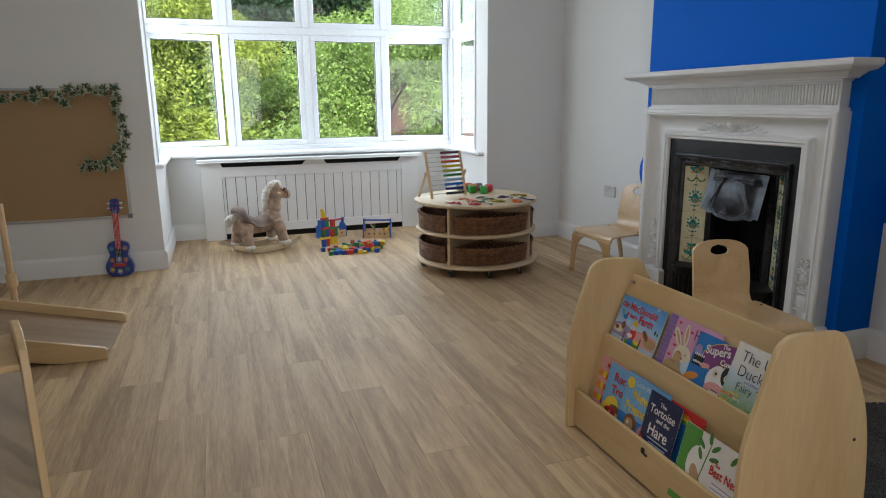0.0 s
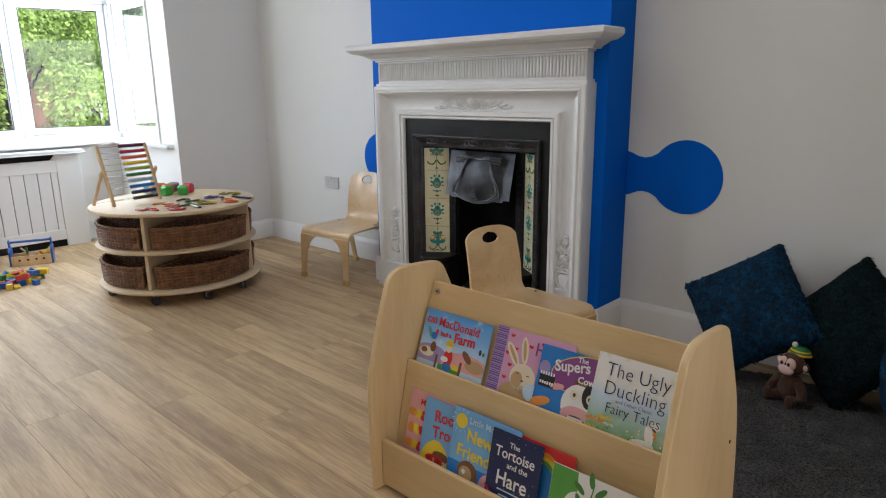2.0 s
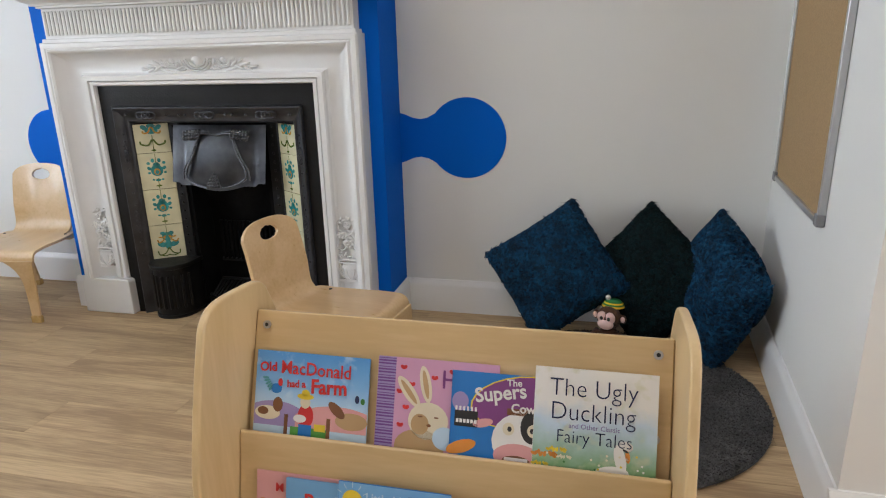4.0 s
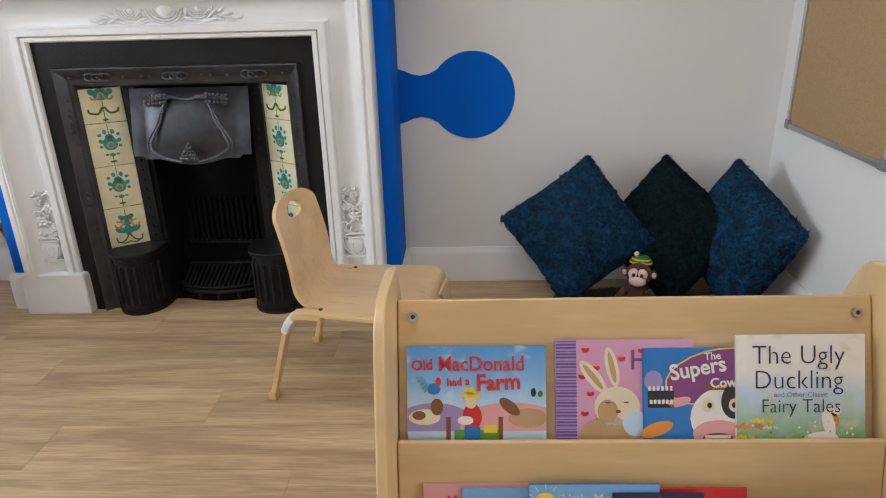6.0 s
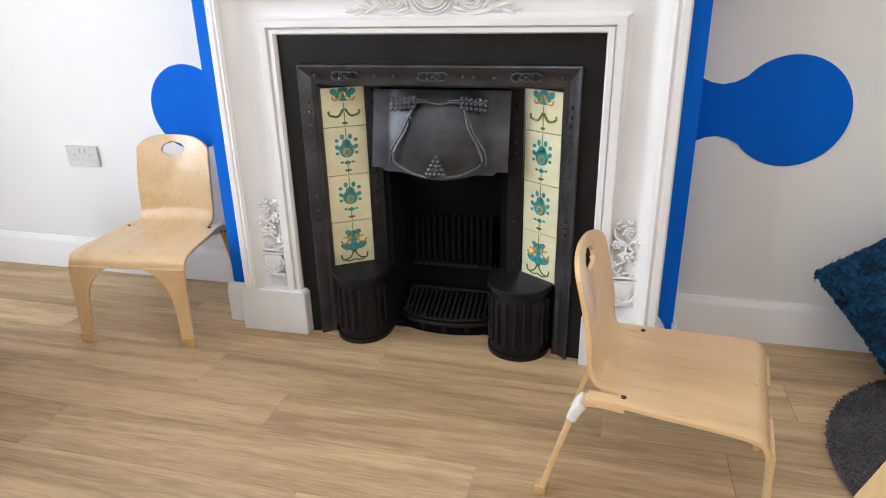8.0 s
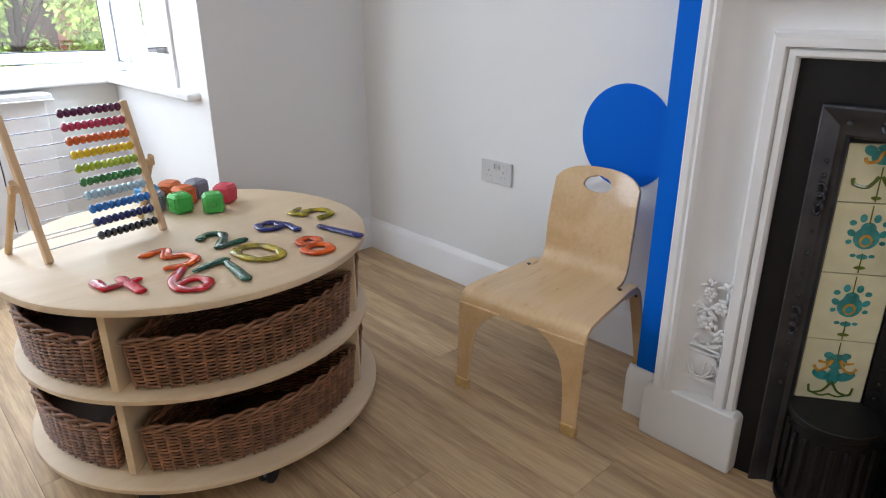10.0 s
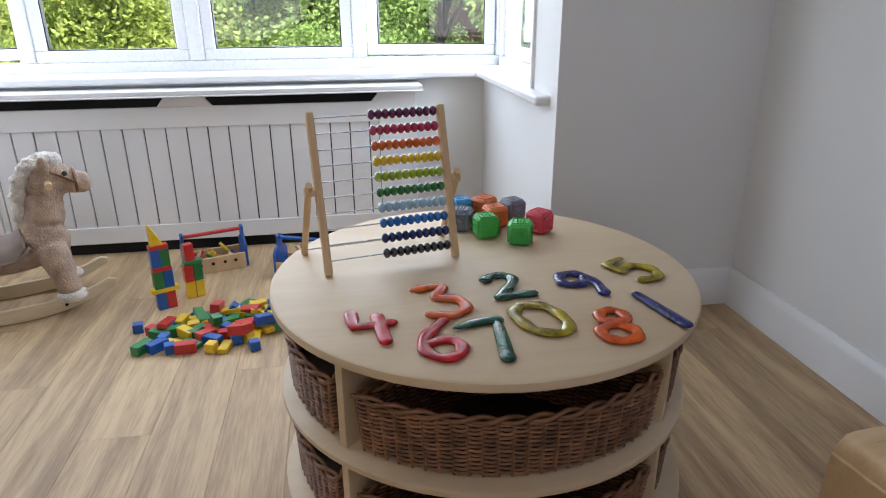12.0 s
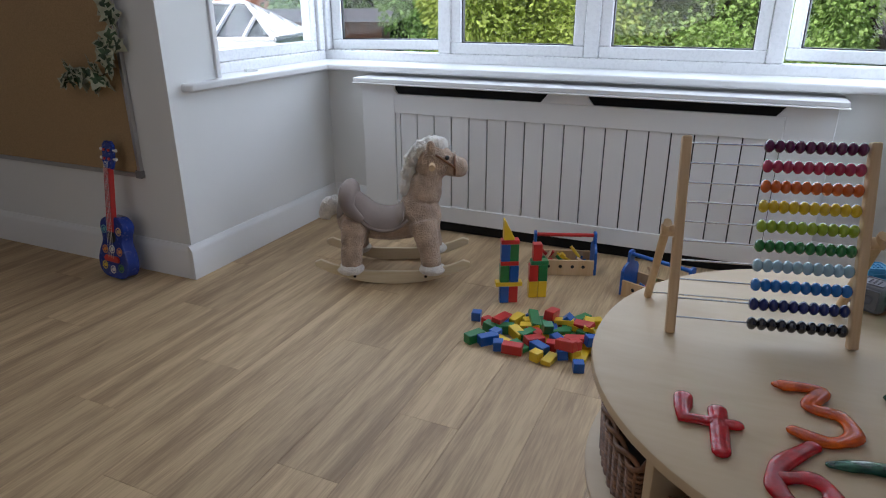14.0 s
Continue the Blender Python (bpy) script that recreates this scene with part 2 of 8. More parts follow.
def cyl(bm, a, b, r0, r1=None, n=16):
    a, b = Vector(a), Vector(b)
    vs = bmesh.ops.create_cone(bm, cap_ends=True, segments=n, radius1=r0, radius2=r0 if r1 is None else r1, depth=(b - a).length)["verts"]
    t = Matrix.Translation((a + b) / 2) @ (b - a).to_track_quat("Z", "Y").to_matrix().to_4x4()
    bmesh.ops.transform(bm, matrix=t, verts=vs)
    return vs


def prism(bm, pts, d0, d1, axis="y"):
    """A closed outline extruded along an axis; pts are the other two coordinates in order."""
    def at(p, d):
        return {"x": (d, p[0], p[1]), "y": (p[0], d, p[1]), "z": (p[0], p[1], d)}[axis]
    a = [bm.verts.new(at(p, d0)) for p in pts]
    b = [bm.verts.new(at(p, d1)) for p in pts]
    fs = [bm.faces.new(a), bm.faces.new(b[::-1])]
    for i in range(len(pts)):
        j = (i + 1) % len(pts)
        fs.append(bm.faces.new((a[j], a[i], b[i], b[j])))
    bmesh.ops.recalc_face_normals(bm, faces=fs)
    return a + b


def lathe(bm, prof, n=32, c=(0, 0, 0)):
    """Profile of (radius, z) turned round z; closed when its ends lie on the axis."""
    rings = []
    for r, z in prof:
        if r < 1e-5:
            rings.append([bm.verts.new((c[0], c[1], c[2] + z))])
        else:
            rings.append([bm.verts.new((c[0] + r * math.cos(2 * math.pi * i / n), c[1] + r * math.sin(2 * math.pi * i / n), c[2] + z)) for i in range(n)])
    fs = []
    for p, q in zip(rings, rings[1:]):
        for i in range(n):
            j = (i + 1) % n
            vs = [p[i % len(p)], p[j % len(p)], q[j % len(q)], q[i % len(q)]]
            u = []
            for v in vs:
                if v not in u:
                    u.append(v)
            if len(u) > 2:
                fs.append(bm.faces.new(u))
    bmesh.ops.recalc_face_normals(bm, faces=fs)


def smooth_path(pts, per=6, closed=False):
    pts = [Vector(p) for p in pts]
    n = len(pts)
    out = []
    for i in range(n if closed else n - 1):
        p1, p2 = pts[i], pts[(i + 1) % n]
        p0 = pts[(i - 1) % n] if closed or i else p1
        p3 = pts[(i + 2) % n] if closed or i + 2 < n else p2
        for k in range(per):
            t = k / per
            out.append(0.5 * ((2 * p1) + (p2 - p0) * t + (2 * p0 - 5 * p1 + 4 * p2 - p3) * t * t + (3 * p1 - p0 - 3 * p2 + p3) * t ** 3))
    if not closed:
        out.append(pts[-1].copy())
    return out


def tube(bm, path, r, n=8, closed=False, flat=1.0, up=(0, 0, 1)):
    """A round or flattened bar along a path; r a number or one a point."""
    path = [Vector(p) for p in path]
    k = len(path)
    rings = []
    for i, p in enumerate(path):
        a = path[(i - 1) % k] if closed or i else p
        b = path[(i + 1) % k] if closed or i + 1 < k else p
        d = (b - a).normalized()
        u = Vector(up)
        if abs(d.dot(u)) > 0.95:
            u = Vector((1, 0.13, 0))
        s = d.cross(u).normalized()
        w = s.cross(d)
        rr = r[i] if hasattr(r, "__len__") else r
        rings.append([bm.verts.new(p + s * rr * math.cos(2 * math.pi * j / n) + w * rr * flat * math.sin(2 * math.pi * j / n)) for j in range(n)])
    fs = []
    for i in range(k if closed else k - 1):
        p, q = rings[i], rings[(i + 1) % k]
        for j in range(n):
            fs.append(bm.faces.new((p[j], p[(j + 1) % n], q[(j + 1) % n], q[j])))
    if not closed:
        fs += [bm.faces.new(rings[0][::-1]), bm.faces.new(rings[-1])]
    bmesh.ops.recalc_face_normals(bm, faces=fs)


def mesh_of(name, bm, material, sharp=35, smooth=True):
    me = bpy.data.meshes.new(name)
    bm.to_mesh(me)
    bm.free()
    if material:
        me.materials.append(material)
    if smooth:
        me.polygons.foreach_set("use_smooth", [True] * len(me.polygons))
        me.set_sharp_from_angle(angle=radians(sharp))
    return me


def bevelled(ob, width, seg=2):
    m = ob.modifiers.new("bevel", 'BEVEL')
    m.width, m.segments, m.limit_method, m.angle_limit = width, seg, 'ANGLE', radians(40)
    m.harden_normals = True
    return ob


def part(name, bm, material, parent, label="", bev=0.0, sharp=35, m=None):
    ob = new(name, mesh_of(name, bm, material, sharp))
    ob.parent = parent
    if m is not None:
        ob.matrix_basis = m
    if label:
        tagged(ob, label)
    if bev:
        bevelled(ob, bev)
    return ob


def thing(name, m, label, category, group=""):
    ob = new(name)
    ob.empty_display_size = 0.1
    ob.matrix_basis = m
    return tagged(ob, label, category, group)


def solid(name, bm, material, label, category, group="", kind="", bev=0.0, m=None, sharp=35):
    ob = new(name, mesh_of(name, bm, material, sharp))
    if m is not None:
        ob.matrix_basis = m
    tagged(ob, label, category, group, kind)
    if bev:
        bevelled(ob, bev)
    return ob


def words(body, size, parent, m, material, name="lettering", align='CENTER', depth=0.0006, bold=0.0, squeeze=1.0):
    """Raised lettering; m places its baseline in the parent's space."""
    cu = bpy.data.curves.new("type", 'FONT')
    cu.body, cu.size, cu.align_x, cu.extrude, cu.offset, cu.resolution_u = body, size, align, depth, bold, 3
    tmp = bpy.data.objects.new("type", cu)
    me = bpy.data.meshes.new_from_object(tmp)
    bpy.data.objects.remove(tmp)
    bpy.data.curves.remove(cu)
    me.transform(Matrix.Diagonal((squeeze, 1, 1, 1)))
    me.materials.clear()
    me.materials.append(material)
    ob = new(name, me)
    ob.parent = parent
    ob.matrix_basis = m
    return ob


# ---- the room ----
EAST, EASR, NORTH, H = 3.33, 3.262, 5.92, 2.6
BL, BR, BAYY = -0.075, 2.60, 7.0
FLOOR_X0, FLOOR_Y0 = -2.6, -1.6

bm = bmnew()
box(bm, FLOOR_X0, 3.6, FLOOR_Y0, 7.3, -0.30, -0.004)
floor = solid("floor", bm, M_JOINT, "pale oak-effect plank floor, dry and clean", "floor", kind="structure")

bm = bmnew()
box(bm, FLOOR_X0 - 0.2, 3.6, FLOOR_Y0 - 0.2, 7.4, H, H + 0.2)
solid("ceiling", bm, M_CEIL, "plain white painted ceiling above the room", "ceiling", kind="structure")

bm = bmnew()
box(bm, EAST, EAST + 0.25, 3.5, NORTH + 0.25, -0.2, H)
box(bm, EASR, EAST + 0.25, 1.2, 3.0, -0.2, H)
solid("wall_east", bm, M_WALL, "white painted wall beside the blue chimney breast", "wall", kind="structure")

bm = bmnew()
box(bm, BR, EAST, NORTH, NORTH + 0.25, -0.2, H)
solid("wall_north_right", bm, M_WALL, "white painted wall beside the bay window", "wall", kind="structure")
bm = bmnew()
box(bm, FLOOR_X0, BL, NORTH, NORTH + 0.25, -0.2, H)
solid("wall_north_left", bm, M_WALL, "white painted wall carrying a cork board", "wall", kind="structure")

# bay: dado below the sills, piers and lintel above
bm = bmnew()
box(bm, BL - 0.25, BR + 0.25, BAYY, BAYY + 0.28, -0.2, 0.755)
solid("bay_wall", bm, M_WALL, "white painted bay wall under the window sill", "wall", kind="structure")
for nm, x0, x1 in (("bay_cheek_left", BL - 0.25, BL), ("bay_cheek_right", BR, BR + 0.25)):
    bm = bmnew()
    box(bm, x0, x1, NORTH + 0.25, BAYY, -0.2, 0.755)
    box(bm, x0, x1, NORTH + 0.25, NORTH + 0.262, 0.755, H)
    solid(nm, bm, M_WALL, "white painted cheek of the bay", "wall", kind="structure")
bm = bmnew()
box(bm, BL - 0.25, BR + 0.25, BAYY + 0.16, BAYY + 0.28, 2.45, H)
box(bm, BL - 0.25, BL - 0.08, NORTH + 0.262, BAYY + 0.16, 2.45, H)
box(bm, BR + 0.08, BR + 0.25, NORTH + 0.262, BAYY + 0.16, 2.45, H)
solid("bay_lintel", bm, M_WALL, "white lintel over the bay windows", "wall", kind="structure")

# south nib wall, a little out of square, and the return behind the camera
sy = lambda x: 1.43 - (x - 2.055) * 0.068
bm = bmnew()
prism(bm, [(2.055, sy(2.055)), (EAST + 0.02, sy(EAST + 0.02)), (EAST + 0.02, 1.15), (2.055, 1.15)], -0.2, H, "z")
solid("wall_south", bm, M_WALL, "white painted wall ending at the doorway", "wall", kind="structure")
bm = bmnew()
box(bm, 2.055, 2.2, FLOOR_Y0, 1.15, -0.2, H)
solid("wall_return", bm, M_WALL, "plain white wall beside the entrance", "wall", kind="structure")
bm = bmnew()
box(bm, FLOOR_X0 - 0.2, 2.2, FLOOR_Y0 - 0.2, FLOOR_Y0, -0.2, H)
solid("wall_back", bm, M_WALL, "plain white wall closing the room", "wall", kind="structure")
bm = bmnew()
box(bm, FLOOR_X0 - 0.2, FLOOR_X0, FLOOR_Y0, NORTH + 0.25, -0.2, H)
solid("wall_west", bm, M_WALL, "plain white wall closing the room", "wall", kind="structure")

# chimney breast with the fire opening
BX, B0, B1 = 3.04, 2.783, 4.296
bm = bmnew()
prism(bm, [(B0, 0), (3.09, 0), (3.09, 0.88), (3.95, 0.88), (3.95, 0), (B1, 0), (B1, H), (B0, H)], BX, EAST, "x")
solid("chimney_breast", bm, M_BLUE, "bright blue painted chimney breast", "wall", kind="structure")


def knob(name, yc, sign, neck):
    """Round puzzle knob painted on the wall, with a curved neck towards the breast."""
    zc, r = (0.760, 0.163) if sign > 0 else (0.717, 0.161)
    pts = []
    for i in range(49):
        a = radians(38) + radians(284) * i / 48
        pts.append((yc + sign * r * math.cos(a), zc + r * math.sin(a)))
    a0, a1 = pts[0], pts[-1]
    ye = neck
    lo = [(a1[0] + (ye - a1[0]) * k, a1[1] + ((zc - 0.105) - a1[1]) * k + 0.03 * math.sin(math.pi * min(1, k * 1.1)) * (1 - 0.35 * k)) for k in (0.2, 0.4, 0.6, 0.8, 1.0)]
    hi = [(y, 2 * zc - z) for y, z in lo][::-1]
    bm = bmnew()
    wx = EASR if sign > 0 else EAST
    prism(bm, pts + lo + hi, wx - 0.003, wx + 0.002, "x")
    return solid(name, bm, M_BLUE, "blue jigsaw knob painted on the white wall", "wall paint", kind="structure")


knob("painted_knob_right", 2.505, 1, B0 + 0.01)
knob("painted_knob_left", 4.574, -1, B1 - 0.01)


def skirting(name, runs):
    """Baseboard runs (x0, y0, x1, y1) with the room to their left."""
    bm = bmnew()
    for x0, y0, x1, y1 in runs:
        d = Vector((x1 - x0, y1 - y0, 0))
        q = Vector((-d.y, d.x, 0)).normalized()
        a, b = Vector((x0, y0, 0)), Vector((x1, y1, 0))
        prof = [(-0.003, 0.0), (0.019, 0.0), (0.019, 0.118), (0.015, 0.130), (0.008, 0.140), (0.006, 0.146), (-0.003, 0.146)]
        va = [bm.verts.new(a + q * o + Vector((0, 0, z))) for o, z in prof]
        vb = [bm.verts.new(b + q * o + Vector((0, 0, z))) for o, z in prof]
        k = len(prof)
        fs = [bm.faces.new(va[::-1]), bm.faces.new(vb)]
        for i in range(k):
            fs.append(bm.faces.new((va[i], va[(i + 1) % k], vb[(i + 1) % k], vb[i])))
        bmesh.ops.recalc_face_normals(bm, faces=fs)
    return solid(name, bm, M_TRIM, "white painted skirting board along the wall", "skirting", kind="structure")


skirting("baseboard_east", [(EASR, sy(EASR), EASR, B0), (EASR, B0, BX - 0.019, B0), (BX, 4.225, BX, B1 + 0.019), (BX, B1, EAST, B1), (EAST, B1 + 0.019, EAST, NORTH)])
skirting("baseboard_north_right", [(EAST, NORTH, BR - 0.019, NORTH), (BR, NORTH, BR, BAYY)])
skirting("baseboard_bay", [(BR, BAYY, BL, BAYY)])
skirting("baseboard_north_left", [(BL, BAYY, BL, NORTH - 0.019), (BL, NORTH, FLOOR_X0, NORTH)])
skirting("baseboard_south", [(2.055, sy(2.055), EASR, sy(EASR))])
skirting("baseboard_return", [(2.055, FLOOR_Y0, 2.055, sy(2.055) + 0.019)])
skirting("baseboard_west", [(FLOOR_X0, NORTH, FLOOR_X0, FLOOR_Y0)])

# ---- windows ----
SILLZ = 0.79
bm = bmnew()
prism(bm, [(BL - 0.2, BAYY + 0.2), (BL - 0.2, 5.99), (BL + 0.045, 5.99), (BL + 0.052, 6.0), (BL + 0.052, 6.925), (BR - 0.052, 6.925), (BR - 0.052, 6.0), (BR - 0.045, 5.99), (BR + 0.2, 5.99), (BR + 0.2, BAYY + 0.2)][::-1], 0.757, SILLZ, "z")
sill = solid("window_sill", bm, M_TRIM, "white gloss window sill running round the bay", "window sill", kind="structure", bev=0.011)


def bar(bm, a, b, w0, w1, d0, d1, m):
    """Rectangular frame member from a to b (u, v) in the window's plane, w0/w1 to each side, d depth."""
    if abs(a[0] - b[0]) < 1e-6:
        box(bm, a[0] - w0, a[0] + w1, d0, d1, a[1], b[1], m)
    else:
        box(bm, a[0], b[0], d0, d1, a[1] - w0, a[1] + w1, m)


def sash(parent, u0, u1, v0, v1, m, name="sash", w=0.052, lever=None):
    """Glazed plastic sash with a chamfered bead; local u, depth, v."""
    s = new(name)
    s.parent = parent
    s.matrix_basis = m
    bm = bmnew()
    for (a, b, c, d) in ((u0, u1, v0, v0 + w), (u0, u1, v1 - w, v1), (u0, u0 + w, v0 + w, v1 - w), (u1 - w, u1, v0 + w, v1 - w)):
        box(bm, a, b, -0.028, 0.03, c, d)
    ob = part("sash_frame", bm, M_UPVC, s, bev=0.006)
    bm = bmnew()
    g = 0.005
    for (a, b, c, d) in ((u0 + w, u1 - w, v0 + w, v0 + w + g), (u0 + w, u1 - w, v1 - w - g, v1 - w), (u0 + w, u0 + w + g, v0 + w, v1 - w), (u1 - w - g, u1 - w, v0 + w, v1 - w)):
        box(bm, a, b, -0.01, 0.02, c, d)
    part("gasket", bm, M_RUBBER, s, "thin black rubber gasket")
    bm = bmnew()
    box(bm, u0 + w * 0.9, u1 - w * 0.9, -0.002, 0.002, v0 + w * 0.9, v1 - w * 0.9)
    p = part("pane", bm, M_GLASS, s)
    p.visible_shadow = False
    if lever:
        bm = bmnew()
        u, v = lever
        box(bm, u - 0.011, u + 0.011, -0.04, -0.026, v - 0.035, v + 0.035)
        cyl(bm, (u, -0.04, v), (u, -0.055, v), 0.008)
        box(bm, u - 0.008, u + 0.008, -0.062, -0.05, v - 0.115, v + 0.012)
        part("handle", bm, M_WHITEP, s, "white lever handle", bev=0.003)
    return s


Z0, ZT0, ZT1, Z1 = SILLZ - 0.004, 1.862, 1.925, 2.45
WY = 7.20
UX = [-0.235, 0.516, 1.253, 2.017, 2.765]
front = thing("window_1", Matrix.Translation((0, WY, 0)), "white plastic bay window with two casements ajar", "window")
tagged(front, kind="structure")
bm = bmnew()
box(bm, UX[0], UX[4], -0.035, 0.045, Z0, Z0 + 0.05)
box(bm, UX[0], UX[4], -0.035, 0.045, Z1 - 0.04, Z1)
box(bm, UX[0], UX[4], -0.035, 0.045, ZT0, ZT1)
for i, u in enumerate(UX):
    a, b = (0.0, 0.06) if i == 0 else (0.06, 0.0) if i == 4 else (0.034, 0.034)
    for z0, z1 in ((Z0 + 0.05, ZT0), (ZT1, Z1 - 0.04)):
        box(bm, u - a, u + b, -0.035, 0.045, z0, z1)
part("window_frame", bm, M_UPVC, front, bev=0.008)
for i in range(4):
    u0 = UX[i] + (0.06 if i == 0 else 0.034)
    u1 = UX[i + 1] - (0.06 if i == 3 else 0.034)
    zl, zh = Z0 + 0.05, ZT0
    if i == 0:
        sash(front, 0.0, u1 - u0, zl, zh, pose(u0, 0.03, 0, 0, 0, 17), lever=(u1 - u0 - 0.026, 1.36))
    elif i == 3:
        sash(front, u0 - u1, 0.0, zl, zh, pose(u1, 0.03, 0, 0, 0, -14), lever=(u0 - u1 + 0.026, 1.36))
    else:
        sash(front, u0, u1, zl, zh, Matrix())
    sash(front, u0, u1, ZT1, Z1 - 0.04, Matrix(), "fanlight", lever=None)
    if i in (0, 3):
        bm = bmnew()
        uc = (u0 + u1) / 2
        box(bm, uc - 0.045, uc + 0.045, -0.045, -0.03, ZT1 + 0.012, ZT1 + 0.032)
        box(bm, uc - 0.012, uc + 0.05, -0.062, -0.045, ZT1 + 0.014, ZT1 + 0.028)
        part("fanlight_catch", bm, M_WHITEP, front, bev=0.003)


def side_window(name, x, sgn):
    """Fixed and opening light in the bay's cheek; u runs along y."""
    m = Matrix.Translation((x, 0, 0)) @ Matrix(((0, -sgn, 0, 0), (1, 0, 0, 0), (0, 0, 1, 0), (0, 0, 0, 1)))
    w = thing(name, Matrix.Translation((x, 6.6, 0)), "white plastic side window of the bay", "window")
    tagged(w, kind="structure")
    k = Matrix.Translation((-x, -6.6, 0)) @ m
    h = new("light")
    h.parent = w
    h.matrix_basis = k
    y0, y1 = NORTH + 0.262, WY - 0.05
    bm = bmnew()
    for z0, z1 in ((Z0, Z0 + 0.05), (ZT0, ZT1), (Z1 - 0.04, Z1)):
        box(bm, y0, y1, -0.045, 0.035, z0, z1)
    for z0, z1 in ((Z0 + 0.05, ZT0), (ZT1, Z1 - 0.04)):
        box(bm, y0, y0 + 0.05, -0.045, 0.035, z0, z1)
        box(bm, y1 - 0.05, y1, -0.045, 0.035, z0, z1)
    part("window_frame", bm, M_UPVC, h, bev=0.008)
    for z0, z1 in ((Z0 + 0.05, ZT0), (ZT1, Z1 - 0.04)):
        bm = bmnew()
        wd = 0.052
        for a, b, c, d in ((y0 + 0.05, y1 - 0.05, z0, z0 + wd), (y0 + 0.05, y1 - 0.05, z1 - wd, z1), (y0 + 0.05, y0 + 0.05 + wd, z0 + wd, z1 - wd), (y1 - 0.05 - wd, y1 - 0.05, z0 + wd, z1 - wd)):
            box(bm, a, b, -0.028, 0.028, c, d)
        part("sash_frame", bm, M_UPVC, h, bev=0.006)
        bm = bmnew()
        box(bm, y0 + 0.1, y1 - 0.1, -0.002, 0.002, z0 + 0.05, z1 - 0.05)
        p = part("pane", bm, M_GLASS, h)
        p.visible_shadow = False
    # inner lining strip against the plaster
    bm = bmnew()
    xi = BL if sgn > 0 else BR
    s2 = 1 if sgn > 0 else -1
    xs = sorted((xi - s2 * 0.15 - x, xi + s2 * 0.012 - x))
    box(bm, xs[0], xs[1], NORTH + 0.263 - 6.6 - 0.0, NORTH + 0.29 - 6.6, SILLZ + 0.002, H - 0.002)
    part("jamb_lining", bm, M_TRIM, w, bev=0.005)
    return w


side_window("window_2", -0.225, 1)
side_window("window_3", 2.755, -1)

# small white corner posts between the windows
for x in (-0.243, 2.773):
    bm = bmnew()
    box(bm, x - 0.045, x + 0.045, 7.13, 7.27, SILLZ + 0.003, H)
    solid("window_corner_post", bm, M_UPVC, "white plastic corner post of the bay", "window post", kind="structure", bev=0.006)

bm = bmnew()
prism(bm, [(-0.030, 0.0), (0.030, 0.0), (0.030, 0.006), (-0.012, 0.016), (-0.030, 0.012)], -0.011, 0.011, "y")
solid("window_catch", bm, M_WHITEP, "small white plastic catch lying on the window sill", "window catch", bev=0.002, m=pose(-0.121, 6.459, SILLZ + 0.0005, 0, 0, 70))

# ---- radiator cover ----
rad = thing("radiator_cover", pose(1.23, 6.93, 0), "white painted radiator cover with grooved board front", "radiator cover")
bm = bmnew()
y = -0.07
x0, x1 = -1.02, 1.02
pl, pr, pb, pt = -0.842, 0.848, 0.134, 0.577
for a, b, c, d in ((x0, pl, 0.0, 0.712), (pr, x1, 0.0, 0.712), (pl, pr, pt, 0.668), (pl, pr, 0.055, pb)):
    box(bm, a, b, y, y + 0.018, c, d)
for a, b in ((pl, -0.845), (-0.075, 0.09), (0.85, pr)):
    if b > a:
        box(bm, a, b, y, y + 0.018, 0.668, 0.712)
box(bm, x0, x0 + 0.018, y + 0.018, 0.068, 0.0, 0.712)
box(bm, x1 - 0.018, x1, y + 0.018, 0.068, 0.0, 0.712)
part("frame", bm, M_TRIM, rad, bev=0.003)
# tapered ends of the two warm-air slots
for xa, xb in ((-0.856, -0.08), (0.085, 0.851)):
    bm = bmnew()
    prism(bm, [(xa - 0.012, 0.668), (xa + 0.03, 0.668), (xa - 0.006, 0.712), (xa - 0.012, 0.712)], y + 0.0005, y + 0.017, "y")
    part("slot_end", bm, M_TRIM, rad)
    bm = bmnew()
    prism(bm, [(xb + 0.006, 0.668), (xb + 0.006, 0.712), (xb, 0.712), (xb - 0.036, 0.668)], y + 0.0005, y + 0.017, "y")
    part("slot_end", bm, M_TRIM, rad)
bm = bmnew()
prism(bm, [(-1.05, -0.115), (1.05, -0.115), (1.05, 0.068), (-1.05, 0.068)], 0.712, 0.720, "z")
prism(bm, [(-1.045, -0.11), (1.045, -0.11), (1.045, 0.068), (-1.045, 0.068)], 0.720, 0.740, "z")
part("shelf", bm, M_TRIM, rad, bev=0.005)
seams = [pl] + [-0.8135 + 0.0897 * i for i in range(19)] + [pr]
for a, b in zip(seams, seams[1:]):
    bm = bmnew()
    box(bm, a + 0.0028, b - 0.0028, y + 0.007, y + 0.019, pb - 0.005, pt + 0.005)
    part("board", bm, M_TRIM, rad, bev=0.0012)
# added black box: painted shade behind the slots and board grooves
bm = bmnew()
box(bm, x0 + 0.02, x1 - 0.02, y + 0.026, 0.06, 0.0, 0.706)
part("painted_gap_shade", bm, M_BLACK, rad, "black box painting the shade behind the slots")


# ---- fireplace ----
FP = pose(3.0, 3.52, 0, 0, 0, -90)
fire = thing("fireplace", FP, "white moulded fire surround with fluted frieze and black cast iron insert", "fireplace")


